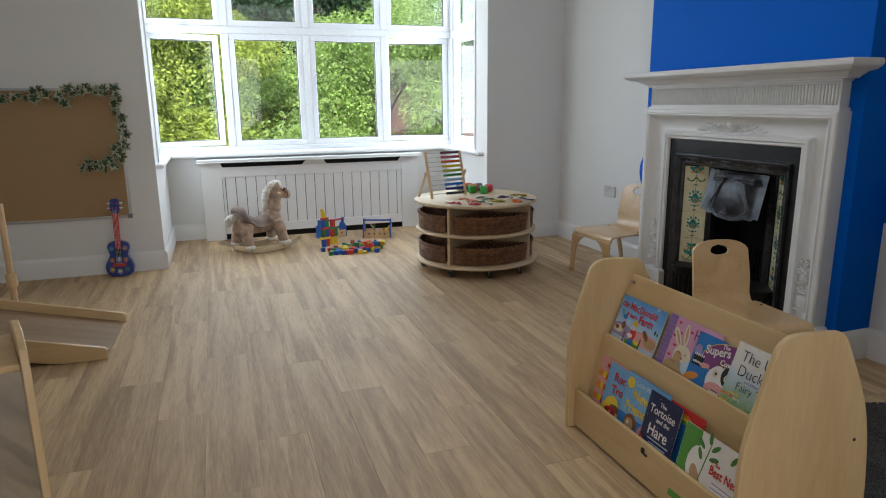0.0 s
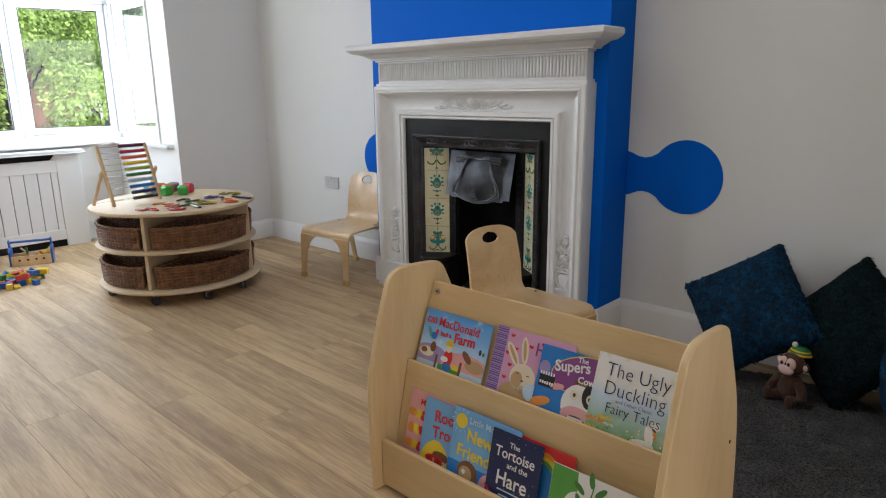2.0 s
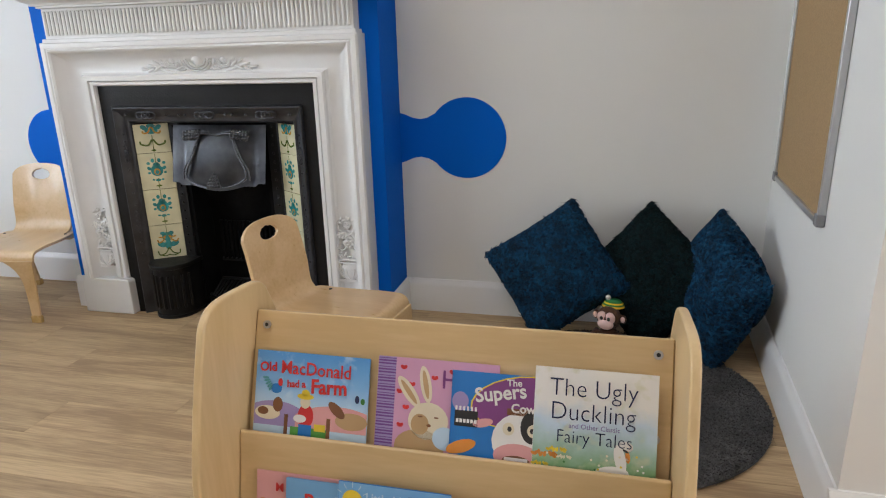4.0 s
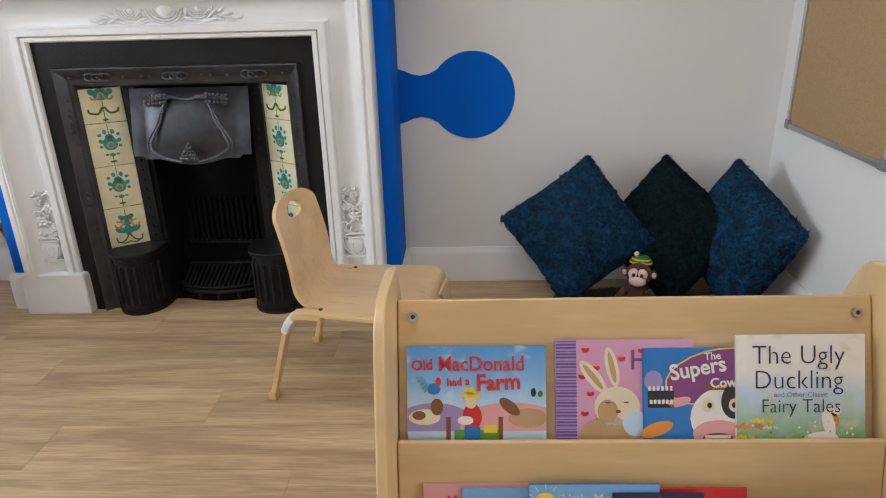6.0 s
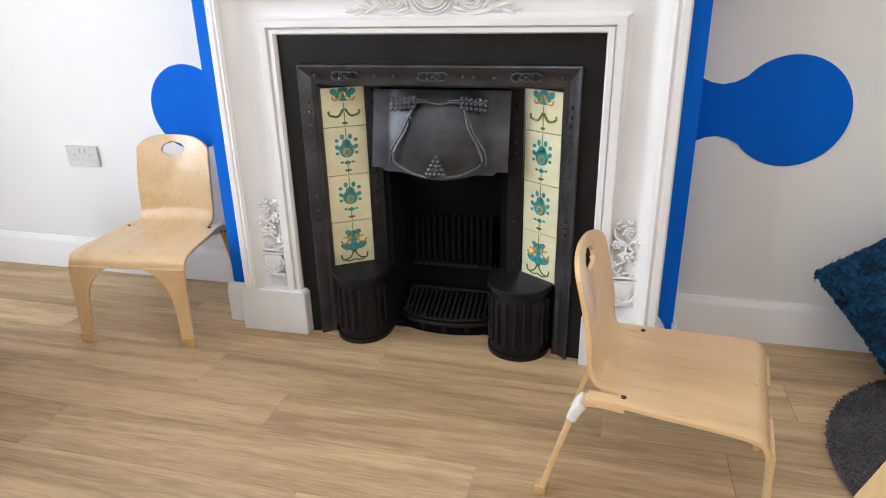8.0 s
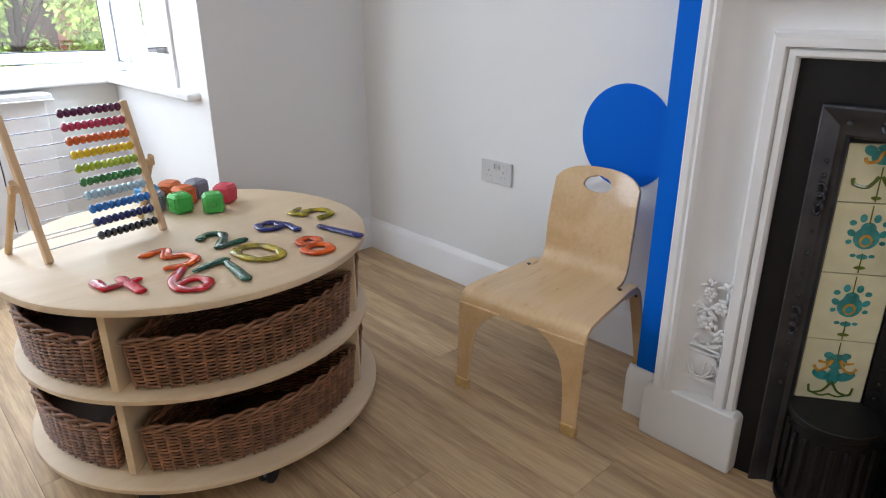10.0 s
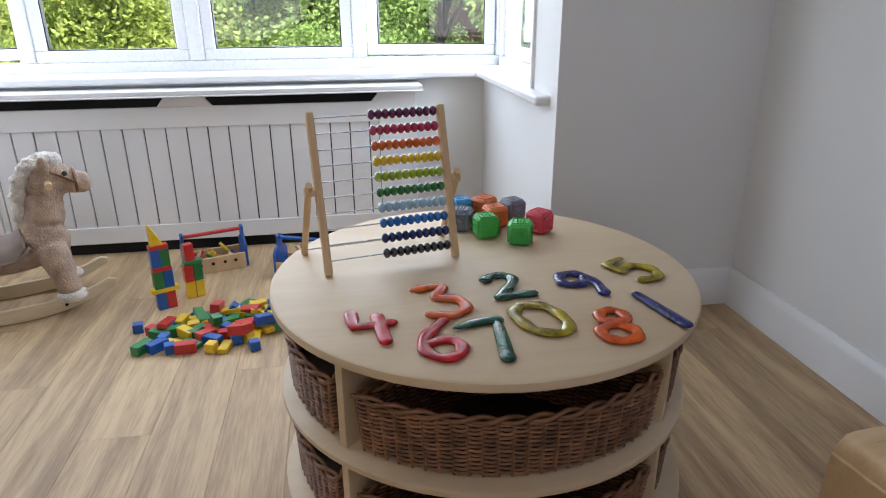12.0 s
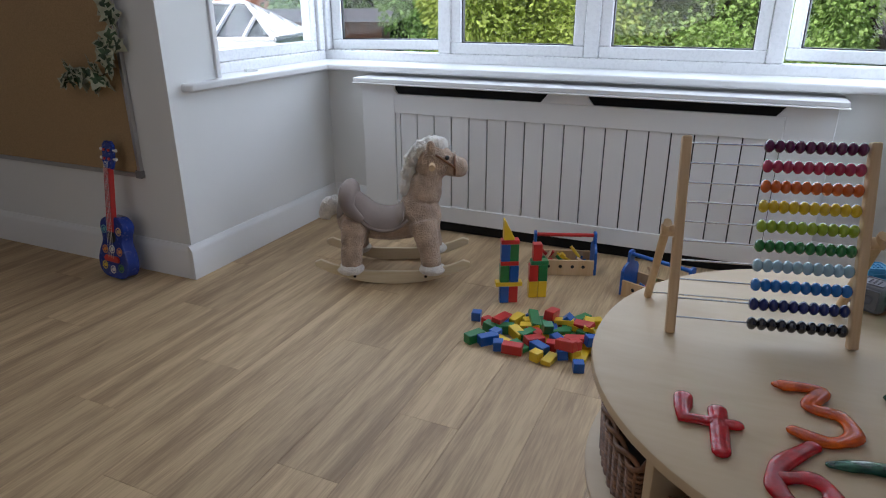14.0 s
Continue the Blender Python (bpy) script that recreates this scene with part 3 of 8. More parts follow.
def frame_sweep(bm, prof, xi, zt, z0, xs=1.0, zs=1.0):
    """Mitred moulding round three sides of an opening; prof of (outward, depth)."""
    rows = []
    for d, y in prof:
        rows.append([bm.verts.new(p) for p in ((-xi - d * xs, y, z0), (-xi - d * xs, y, zt + d * zs), (xi + d * xs, y, zt + d * zs), (xi + d * xs, y, z0))])
    fs = []
    k = len(prof)
    for i in range(k):
        a, b = rows[i], rows[(i + 1) % k]
        for j in range(3):
            fs.append(bm.faces.new((a[j], a[j + 1], b[j + 1], b[j])))
    fs += [bm.faces.new([r[0] for r in rows]), bm.faces.new([r[3] for r in rows][::-1])]
    bmesh.ops.recalc_face_normals(bm, faces=fs)


bm = bmnew()
frame_sweep(bm, [(0, 0.04), (0, -0.004), (0.005, -0.012), (0.018, -0.013), (0.021, -0.006), (0.025, -0.018), (0.046, -0.020), (0.051, -0.014), (0.054, -0.002), (0.062, 0.006), (0.085, 0.008), (0.110, 0.002), (0.132, -0.010), (0.150, -0.028),
                 (0.156, -0.040), (0.165, -0.046), (0.174, -0.040), (0.180, -0.044), (0.196, -0.044), (0.202, -0.036), (0.202, 0.04)], 0.481, 0.998, 0.165, 1.0, 0.86)
part("surround_frame", bm, M_PLASTER, fire, sharp=25)
for s in (-1, 1):
    bm = bmnew()
    pts = [(0.462, 0.0), (0.712, 0.0), (0.712, 0.136), (0.706, 0.146), (0.694, 0.165), (0.472, 0.165), (0.462, 0.155)]
    prism(bm, [(s * a, b) for a, b in pts][::s], -0.034, 0.04, "y")
    part("plinth", bm, M_PLASTER, fire, bev=0.006)
for nm, w, d, z0, z1 in (("lower_fillet", 0.675, -0.030, 1.168, 1.186), ("frieze", 0.665, -0.018, 1.186, 1.302), ("upper_fillet", 0.675, -0.032, 1.302, 1.312)):
    bm = bmnew()
    box(bm, -w, w, d, 0.04, z0, z1)
    part(nm, bm, M_PLASTER, fire, bev=0.003)
nf = 74
bm = bmnew()
tube(bm, [(0, -0.018, 1.200), (0, -0.0215, 1.204), (0, -0.0215, 1.286), (0, -0.018, 1.290)], 0.0062, 6)
reed = mesh_of("reed", bm, M_PLASTER)
for i in range(nf):
    ob = new("reed", reed)
    ob.parent = fire
    ob.location = (-0.648 + 1.296 * i / (nf - 1), 0, 0)
bm = bmnew()
prof = [(0.04, 1.312), (-0.035, 1.312), (-0.040, 1.320), (-0.060, 1.330), (-0.075, 1.340), (-0.110, 1.346), (-0.118, 1.352), (-0.128, 1.356), (-0.138, 1.366), (-0.140, 1.384), (-0.132, 1.392), (0.04, 1.392)]
rows = []
for y, z in prof:
    o = max(0.0, -y)
    e = 0.664 + o
    rows.append((bm.verts.new((-e, y, z)), bm.verts.new((-e, 0.04, z)), bm.verts.new((e, y, z)), bm.verts.new((e, 0.04, z))))
fs = []
for i in range(1, len(prof) - 2):
    a, b = rows[i], rows[i + 1]
    fs += [bm.faces.new((a[0], a[2], b[2], b[0])), bm.faces.new((a[1], a[0], b[0], b[1])), bm.faces.new((a[2], a[3], b[3], b[2]))]
a, b = rows[1], rows[-2]
fs += [bm.faces.new((a[0], a[1], a[3], a[2])), bm.faces.new((b[0], b[2], b[3], b[1]))]
bmesh.ops.recalc_face_normals(bm, faces=fs)
part("mantel_shelf", bm, M_PLASTER, fire, sharp=20)


def petal_ring(bm, c, r, n, size, y):
    for i in range(n):
        a = 2 * math.pi * i / n
        ball(bm, (c[0] + r * math.cos(a), y, c[1] + r * math.sin(a)), (size, size * 0.55, size), None, 8, 6)


def ring_line(bm, x, z, rx, rz, y, r, a0=0, a1=360):
    n = 18
    pts = [(x + rx * math.cos(radians(a0 + (a1 - a0) * i / n)), y, z + rz * math.sin(radians(a0 + (a1 - a0) * i / n))) for i in range(n + (a1 - a0 < 360))]
    tube(bm, pts, r, 6, a1 - a0 >= 360)


def swag(bm, y):
    """Cartouche between two roses, with leaf sprays running out to points."""
    ball(bm, (0, y, 1.095), (0.026, 0.008, 0.028), None, 14, 8)
    for k, r in enumerate((0.036, 0.047, 0.057)):
        ring_line(bm, 0, 1.098, r, r * 0.86, y - 0.001, 0.0042, 165 + 6 * k, 375 - 6 * k)
    for s in (-1, 1):
        ball(bm, (s * 0.105, y, 1.092), (0.013, 0.008, 0.013), None, 10, 7)
        for r, a0 in ((0.018, 0), (0.026, 40), (0.033, 80)):
            ring_line(bm, s * 0.105, 1.092, r, r * 0.9, y, 0.0038, a0, a0 + 300)
        tube(bm, smooth_path([(s * 0.05, y, 1.058), (s * 0.09, y, 1.048), (s * 0.14, y, 1.054), (s * 0.18, y, 1.068), (s * 0.235, y + 0.002, 1.058)]), 0.0042, 6)
        tube(bm, smooth_path([(s * 0.13, y, 1.112), (s * 0.155, y, 1.126), (s * 0.172, y, 1.108), (s * 0.158, y, 1.094)]), 0.004, 6)
        for x, z, a, l in ((0.062, 1.118, 50, 0.02), (0.068, 1.085, 80, 0.018), (0.075, 1.062, -20, 0.02), (0.100, 1.128, 20, 0.02), (0.128, 1.052, 15, 0.022), (0.145, 1.075, 40, 0.02), (0.150, 1.100, 70, 0.018),
                           (0.165, 1.062, -25, 0.024), (0.175, 1.088, 35, 0.020), (0.190, 1.072, 15, 0.022), (0.200, 1.056, -20, 0.022), (0.222, 1.062, 10, 0.020), (0.040, 1.140, 30, 0.018), (0.018, 1.146, -10, 0.016)):
            ball(bm, (s * x, y, z), (l, 0.006, 0.006), Matrix.Rotation(radians(-s * a), 4, 'Y'), 8, 6)


bm = bmnew()
swag(bm, 0.004)
bmesh.ops.transform(bm, matrix=Matrix.Diagonal((1.08, 1.9, 1.0, 1)), verts=bm.verts[:])
part("rose_swag", bm, M_PLASTER, fire, "raised rose swag ornament", sharp=80)


def urn(bm, xc, y, s):
    """Ribbed basket with handles and a tall spray of flowers, in low relief."""
    rnd = random.Random(5)
    ball(bm, (xc, y + 0.003, 0.262), (0.040, 0.008, 0.036), None, 14, 8)
    for k in (0.014, 0.028, 0.040):
        ring_line(bm, xc, 0.272, k, 0.045, y - 0.003, 0.0028, 180, 360)
    box(bm, xc - 0.046, xc + 0.046, y - 0.004, y + 0.01, 0.216, 0.226)
    ring_line(bm, xc, 0.300, 0.042, 0.007, y - 0.002, 0.0034)
    for k in (-1, 1):
        ring_line(bm, xc + k * 0.046, 0.272, 0.012, 0.026, y, 0.0032)
        tube(bm, smooth_path([(xc, y, 0.306), (xc + k * 0.032, y, 0.335), (xc - k * 0.020, y, 0.385), (xc + k * 0.030, y, 0.43), (xc + k * 0.036, y, 0.462)]), 0.003, 6)
        tube(bm, smooth_path([(xc + k * 0.01, y, 0.306), (xc + k * 0.045, y, 0.33), (xc + k * 0.040, y, 0.37)]), 0.003, 6)
    for x, z, r in ((0, 0.372, 0.015), (-0.027, 0.408, 0.012), (0.026, 0.418, 0.013), (0.0, 0.452, 0.011), (-0.034, 0.345, 0.010), (0.034, 0.350, 0.010)):
        petal_ring(bm, (xc + x, z), r * 0.8, 6, r * 0.5, y - 0.001)
        ball(bm, (xc + x, y - 0.004, z), r * 0.35, None, 8, 6)
    for i in range(46):
        z = 0.315 + 0.165 * rnd.random()
        w = 0.048 * (0.62 + 0.38 * math.sin((z - 0.31) / 0.17 * 9.0))
        ball(bm, (xc + rnd.uniform(-1, 1) * w, y + 0.001, z), (0.0095, 0.0045, 0.004), Matrix.Rotation(rnd.uniform(0, 3), 4, 'Y'), 8, 5)


for s in (-1, 1):
    bm = bmnew()
    urn(bm, 0.0, -0.004, s)
    bmesh.ops.transform(bm, matrix=pose(s * 0.583, 0, -0.010) @ Matrix.Diagonal((1.2, 1.25, 1.02, 1)), verts=bm.verts[:])
    part("urn_ornament", bm, M_PLASTER, fire, "raised urn and flower ornament", sharp=80)

# cast iron insert
bm = bmnew()
frame_sweep(bm, [(0, 0.10), (0, 0.012), (0.055, 0.006), (0.058, 0.006), (0.058, 0.10)], 0.423, 0.915, 0.0, 1.0, 1.43)
plate = part("insert_frame", bm, M_IRON, fire, "matt black cast iron plate", sharp=25)
bm = bmnew()
frame_sweep(bm, [(0, 0.10), (0, 0.030), (0.006, 0.022), (0.020, 0.020), (0.034, 0.010), (0.046, -0.002), (0.052, -0.006), (0.056, -0.004), (0.058, 0.02), (0.058, 0.10)], 0.372, 0.848, 0.0, 0.9, 1.15)
part("insert_moulding", bm, M_HOOD, fire, "burnished raised moulding", sharp=25)
for x, z in ((-0.27, 0.880), (0.0, 0.880), (0.27, 0.880)):
    bm = bmnew()
    for k in (-0.024, 0.0, 0.024):
        tube(bm, [(x + k + 0.019 * math.cos(a), 0.004 - 0.004 * abs(math.sin(a)), z + 0.013 * math.sin(a)) for a in [2 * math.pi * i / 14 for i in range(14)]], 0.0042, 6, True)
    ball(bm, (x, 0.0, z), (0.006, 0.005, 0.006), None, 8, 6)
    part("rosette", bm, M_HOOD, fire, "small cast scroll rosette", sharp=80)
bm = bmnew()
for x in (-0.37, -0.18, -0.12, -0.09, 0.09, 0.12, 0.18, 0.37):
    ball(bm, (x, 0.006, 0.880), 0.0055, None, 8, 6)
for s in (-1, 1):
    for z in (0.72, 0.44):
        for k in (-0.02, 0.0, 0.02):
            tube(bm, [(s * 0.398 + 0.009 * math.cos(a), 0.010, z + k + 0.014 * math.sin(a)) for a in [2 * math.pi * i / 12 for i in range(12)]], 0.0036, 6, True)
    for z in (0.80, 0.77, 0.65, 0.60, 0.55, 0.50, 0.38, 0.33, 0.28):
        ball(bm, (s * 0.398, 0.012, z), 0.005, None, 8, 6)
tagged(part("beading", bm, M_HOOD, fire, "small cast beads and scrolls", sharp=80), kind="stuff")

# splayed tile panels, four tiles each
TZ = [0.238, 0.396, 0.556, 0.714, 0.838]


def motif(parent, h, kind, lift):
    """Painted art nouveau flower, low relief; local u across, z up, -y out."""
    def line(pts, r, m):
        bm = bmnew()
        tube(bm, smooth_path([(u, -0.0014, z) for u, z in pts], 5), r, 5, flat=0.4, up=(0, 1, 0))
        part("glaze", bm, m, parent, m=pose(0, 0, lift))

    def blobs(lst, m, y):
        bm = bmnew()
        for u, z, ru, rz, rot in lst:
            vs = bmesh.ops.create_circle(bm, cap_ends=True, segments=18, radius=1.0)["verts"]
            bmesh.ops.transform(bm, matrix=Matrix.Translation((u, y, z)) @ Matrix.Rotation(radians(rot), 4, 'Y') @ Matrix.Rotation(radians(90), 4, 'X') @ Matrix.Diagonal((ru, rz, 1, 1)), verts=vs)
        part("glaze", bm, m, parent, m=pose(0, 0, lift))

    c = h / 2
    if kind == "mid":
        line([(0, 0.004), (0, c - 0.03)], 0.0013, M_GREENG)
        line([(0, c + 0.035), (0, h - 0.004)], 0.0013, M_GREENG)
        blobs([(0, c + 0.004, 0.025, 0.025, 0), (0, c + 0.025, 0.015, 0.014, 0), (-0.030, c + 0.014, 0.009, 0.007, 40), (0.030, c + 0.014, 0.009, 0.007, -40), (-0.031, c + 0.036, 0.007, 0.006, 0), (0.031, c + 0.036, 0.007, 0.006, 0),
               (-0.013, c + 0.047, 0.007, 0.009, 0), (0.013, c + 0.047, 0.007, 0.009, 0), (0, c - 0.038, 0.011, 0.006, 0), (-0.018, c - 0.036, 0.006, 0.004, 0), (0.018, c - 0.036, 0.006, 0.004, 0), (-0.032, c - 0.006, 0.006, 0.005, 0), (0.032, c - 0.006, 0.006, 0.005, 0)], M_TEAL, -0.0012)
        blobs([(0, c - 0.002, 0.013, 0.014, 0)], M_OCHRE, -0.0018)
        blobs([(0, c - 0.003, 0.0085, 0.009, 0)], M_TEAL, -0.0024)
        blobs([(0, 0.016, 0.012, 0.004, 0)], M_GREENG, -0.0015)
    elif kind == "top":
        line([(0, 0.004), (0, h * 0.62)], 0.0015, M_GREENG)
        for s in (-1, 1):
            line([(s * 0.003, h * 0.46), (s * 0.02, h * 0.28), (s * 0.046, h * 0.32), (s * 0.049, h * 0.42)], 0.004, M_GREENG)
        blobs([(0, h * 0.78, 0.026, 0.016, 0), (-0.028, h * 0.88, 0.014, 0.010, 30), (0.028, h * 0.88, 0.014, 0.010, -30), (0, h * 0.93, 0.018, 0.008, 0)], M_TEAL, -0.0012)
        for s in (-1, 1):
            line([(s * 0.036, h * 0.76), (s * 0.03, h * 0.68), (s * 0.012, h * 0.72), (s * 0.006, h * 0.84), (0, h * 0.88)], 0.0035, M_OCHRE)
        blobs([(0, 0.012, 0.010, 0.004, 0)], M_GREENG, -0.0015)
    else:
        line([(0, h * 0.7), (0, h - 0.004)], 0.0013, M_GREENG)
        blobs([(0, h * 0.66, 0.022, 0.020, 0), (-0.026, h * 0.44, 0.020, 0.012, 25), (0.026, h * 0.44, 0.020, 0.012, -25), (0, h * 0.42, 0.014, 0.022, 0), (-0.018, h * 0.76, 0.010, 0.008, 0), (0.018, h * 0.76, 0.010, 0.008, 0)], M_TEAL, -0.0012)
        for s in (-1, 1):
            line([(s * 0.044, h * 0.58), (s * 0.034, h * 0.50), (s * 0.018, h * 0.56), (s * 0.008, h * 0.68), (s * 0.020, h * 0.64), (s * 0.036, h * 0.66)], 0.0032, M_OCHRE)
            line([(0, h * 0.34), (s * 0.016, h * 0.18), (s * 0.040, h * 0.14), (s * 0.046, h * 0.26)], 0.0028, M_GREENG)
            line([(s * 0.045, h * 0.16), (s * 0.02, h * 0.10), (0, h * 0.13)], 0.0024, M_GREENG)


for s in (-1, 1):
    a, b = Vector((s * 0.372, 0.038, 0)), Vector((s * 0.256, 0.118, 0))
    left, right = (a, b) if s < 0 else (b, a)
    d = (right - left)
    wdt = d.length
    ang = math.degrees(math.atan2(d.y, d.x))
    panel = new("tile_panel")
    panel.parent = fire
    mid = (left + right) / 2
    panel.matrix_basis = pose(mid.x, mid.y, 0, 0, 0, ang)
    for i in range(4):
        hgt = TZ[i + 1] - TZ[i]
        bm = bmnew()
        box(bm, -wdt / 2 + 0.001, wdt / 2 - 0.001, 0.0, 0.010, TZ[i] + 0.0009, TZ[i + 1] - 0.0009)
        bmesh.ops.bevel(bm, geom=bm.edges[:], offset=0.0012, segments=1, affect='EDGES')
        tile = part("tile", bm, M_TILE, panel)
        tile.data.transform(Matrix.Translation((0, 0, -TZ[i])))
        tile.matrix_basis = pose(0, 0, TZ[i])
        motif(panel, hgt, "bottom" if i == 0 else "top" if i == 3 else "mid", TZ[i])
    bm = bmnew()
    box(bm, -wdt / 2 - 0.004, wdt / 2 + 0.004, 0.011, 0.02, 0.0, 0.85)
    part("tile_back", bm, M_IRON, panel)
    # studded inner strip
    bm = bmnew()
    x0, x1 = sorted((s * 0.206, s * 0.252))
    box(bm, x0, x1, 0.112, 0.13, 0.0, 0.85)
    for k in range(16):
        ball(bm, (s * 0.231, 0.110, 0.27 + k * 0.037), 0.0055, None, 8, 6)
    part("studded_strip", bm, M_IRON, fire, sharp=60)

# smoke hood with relief
bm = bmnew()
n, mrow = 28, 14
grid = []
for j in range(mrow + 1):
    v = j / mrow
    row = []
    for i in range(n + 1):
        u = i / n * 2 - 1
        zb = 0.585 - 0.022 * max(0, math.cos(u * math.pi * 0.9)) ** 1.0 + 0.012 * (abs(u) > 0.85)
        z = zb + (0.832 - zb) * v
        bulge = 0.028 * max(0, 1 - (u / 0.68) ** 2) ** 0.6 * max(0, math.sin(math.pi * min(1, (1 - v) * 1.05 + 0.05))) if abs(u) < 0.68 else 0
        row.append(bm.verts.new((u * 0.216 + 0.0, 0.095 - 0.055 * (1 - v) - bulge, z)))
    grid.append(row)
for j in range(mrow):
    for i in range(n):
        bm.faces.new((grid[j][i], grid[j][i + 1], grid[j + 1][i + 1], grid[j + 1][i]))
r = bmesh.ops.solidify(bm, geom=bm.faces[:], thickness=-0.006)
part("smoke_hood", bm, M_BURN, fire, "burnished iron hood with fruit relief", sharp=60)
bm = bmnew()
for s in (-1, 1):
    tube(bm, smooth_path([(0, 0.066, 0.792), (s * 0.06, 0.060, 0.800), (s * 0.080, 0.055, 0.778), (s * 0.098, 0.044, 0.72), (s * 0.130, 0.034, 0.665), (s * 0.138, 0.027, 0.622), (s * 0.09, 0.020, 0.592), (s * 0.03, 0.008, 0.580)]), 0.0048, 6)
    tube(bm, smooth_path([(s * 0.088, 0.055, 0.77), (s * 0.113, 0.044, 0.71), (s * 0.148, 0.034, 0.655), (s * 0.152, 0.030, 0.612)]), 0.0036, 6)
    tube(bm, smooth_path([(s * 0.03, 0.065, 0.805), (s * 0.09, 0.060, 0.806), (s * 0.15, 0.060, 0.792), (s * 0.135, 0.056, 0.77)]), 0.004, 6)
    for i in range(6):
        for j in range(3):
            ball(bm, (s * (0.075 + i * 0.014), 0.062 - 0.004 * j, 0.812 - j * 0.013 - 0.0015 * i), 0.0075, None, 8, 6)
for j, cnt in enumerate((5, 4, 3, 2, 1)):
    for i in range(cnt):
        ball(bm, ((i - (cnt - 1) / 2) * 0.013, 0.003 + 0.004 * j, 0.592 + j * 0.012), 0.0074, None, 8, 6)
part("hood_relief", bm, M_BURN, fire, "cast grape and stem relief", sharp=80)

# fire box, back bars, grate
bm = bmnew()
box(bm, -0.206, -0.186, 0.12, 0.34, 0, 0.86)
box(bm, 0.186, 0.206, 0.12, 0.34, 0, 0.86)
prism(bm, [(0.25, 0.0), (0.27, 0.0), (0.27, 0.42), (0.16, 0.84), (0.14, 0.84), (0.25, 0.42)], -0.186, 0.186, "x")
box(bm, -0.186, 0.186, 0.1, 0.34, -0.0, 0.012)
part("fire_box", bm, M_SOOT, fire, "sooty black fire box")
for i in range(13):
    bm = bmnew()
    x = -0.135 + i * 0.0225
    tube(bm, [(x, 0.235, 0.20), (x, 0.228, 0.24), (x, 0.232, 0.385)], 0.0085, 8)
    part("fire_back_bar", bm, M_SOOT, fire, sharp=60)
bm = bmnew()
box(bm, -0.15, 0.15, 0.228, 0.245, 0.19, 0.205)
part("fire_back_rail", bm, M_IRON, fire, sharp=60)
bm = bmnew()
arc = [(0.165 * math.sin(radians(a)), 0.14 - 0.075 * math.cos(radians(a)), 0.062) for a in range(-80, 81, 10)]
tube(bm, arc, 0.012, 8)
tube(bm, [(x, y, 0.086) for x, y, z in arc], 0.007, 8)
for i in range(17):
    x = -0.15 + i * 0.01875
    yf = 0.14 - 0.075 * math.sqrt(max(0.02, 1 - (x / 0.17) ** 2))
    tube(bm, [(x, yf, 0.050), (x, yf + 0.02, 0.088), (x, 0.215, 0.150)], 0.0052, 6)
for x, y, z in arc[2:-2:3]:
    cyl(bm, (x, y, 0.09), (x * 0.9, y + 0.02, 0.0), 0.009, 0.012, 8)
tube(bm, [(-0.15, 0.21, 0.155), (0.15, 0.21, 0.155)], 0.008, 8)
bmesh.ops.transform(bm, matrix=Matrix.Diagonal((1, 1, 0.72, 1)), verts=bm.verts[:])
part("grate", bm, M_IRON, fire, "black iron fire grate", sharp=60)
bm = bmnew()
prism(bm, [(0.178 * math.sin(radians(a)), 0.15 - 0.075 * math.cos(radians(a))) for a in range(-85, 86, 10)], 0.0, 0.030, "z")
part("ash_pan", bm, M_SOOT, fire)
for s, xa, xb in ((-1, -0.375, -0.188), (1, 0.160, 0.362)):
    hob = new("hob")
    hob.parent = fire
    xc, rx = (xa + xb) / 2, (xb - xa) / 2

    def ring(k, ins=0.0, step=6):
        return [(xc + (rx - ins) * k * math.sin(radians(a)), 0.075 - (0.125 - ins) * k * max(0.0, math.cos(radians(a))) ** 0.8) for a in range(-90, 91, step)] + [(xc + rx * k, 0.13), (xc - rx * k, 0.13)]
    bm = bmnew()
    prism(bm, ring(0.95), 0.012, 0.225, "z")
    part("drum", bm, M_IRON, hob)
    bm = bmnew()
    prism(bm, ring(1.02), 0.0, 0.014, "z")
    part("foot", bm, M_IRON, hob)
    bm = bmnew()
    prism(bm, ring(1.06), 0.225, 0.244, "z")
    part("lid", bm, M_IRON, hob, "smooth black lid", bev=0.004)
    for a in range(-72, 73, 18):
        bm = bmnew()
        cx, cy = xc + rx * 0.955 * math.sin(radians(a)), 0.075 - 0.119 * max(0, math.cos(radians(a))) ** 0.8
        tube(bm, [(cx, cy, 0.045), (cx, cy - 0.002, 0.052), (cx, cy - 0.002, 0.188), (cx, cy, 0.195)], 0.0075, 6)
        part("rib", bm, M_IRON, hob)

# ---- wall things ----
sock = thing("wall_socket", pose(EAST, 5.105, 0.507, 0, 0, -90), "white double plug socket on the wall", "socket")
bm = bmnew()
box(bm, -0.076, 0.076, -0.010, -0.001, -0.040, 0.046)
part("plate", bm, M_SOCK, sock, bev=0.003)
for x in (-0.036, 0.036):
    bm = bmnew()
    box(bm, x - 0.002, x + 0.002, -0.0108, -0.0095, 0.004, 0.012)
    box(bm, x - 0.012, x - 0.008, -0.0108, -0.0095, -0.013, -0.010)
    box(bm, x + 0.008, x + 0.012, -0.0108, -0.0095, -0.013, -0.010)
    part("pin_hole", bm, M_GREYP, sock)
    bm = bmnew()
    box(bm, x * 0.35 - 0.006, x * 0.35 + 0.006, -0.0135, -0.009, 0.018, 0.036)
    part("switch", bm, M_SOCK, sock, bev=0.001)


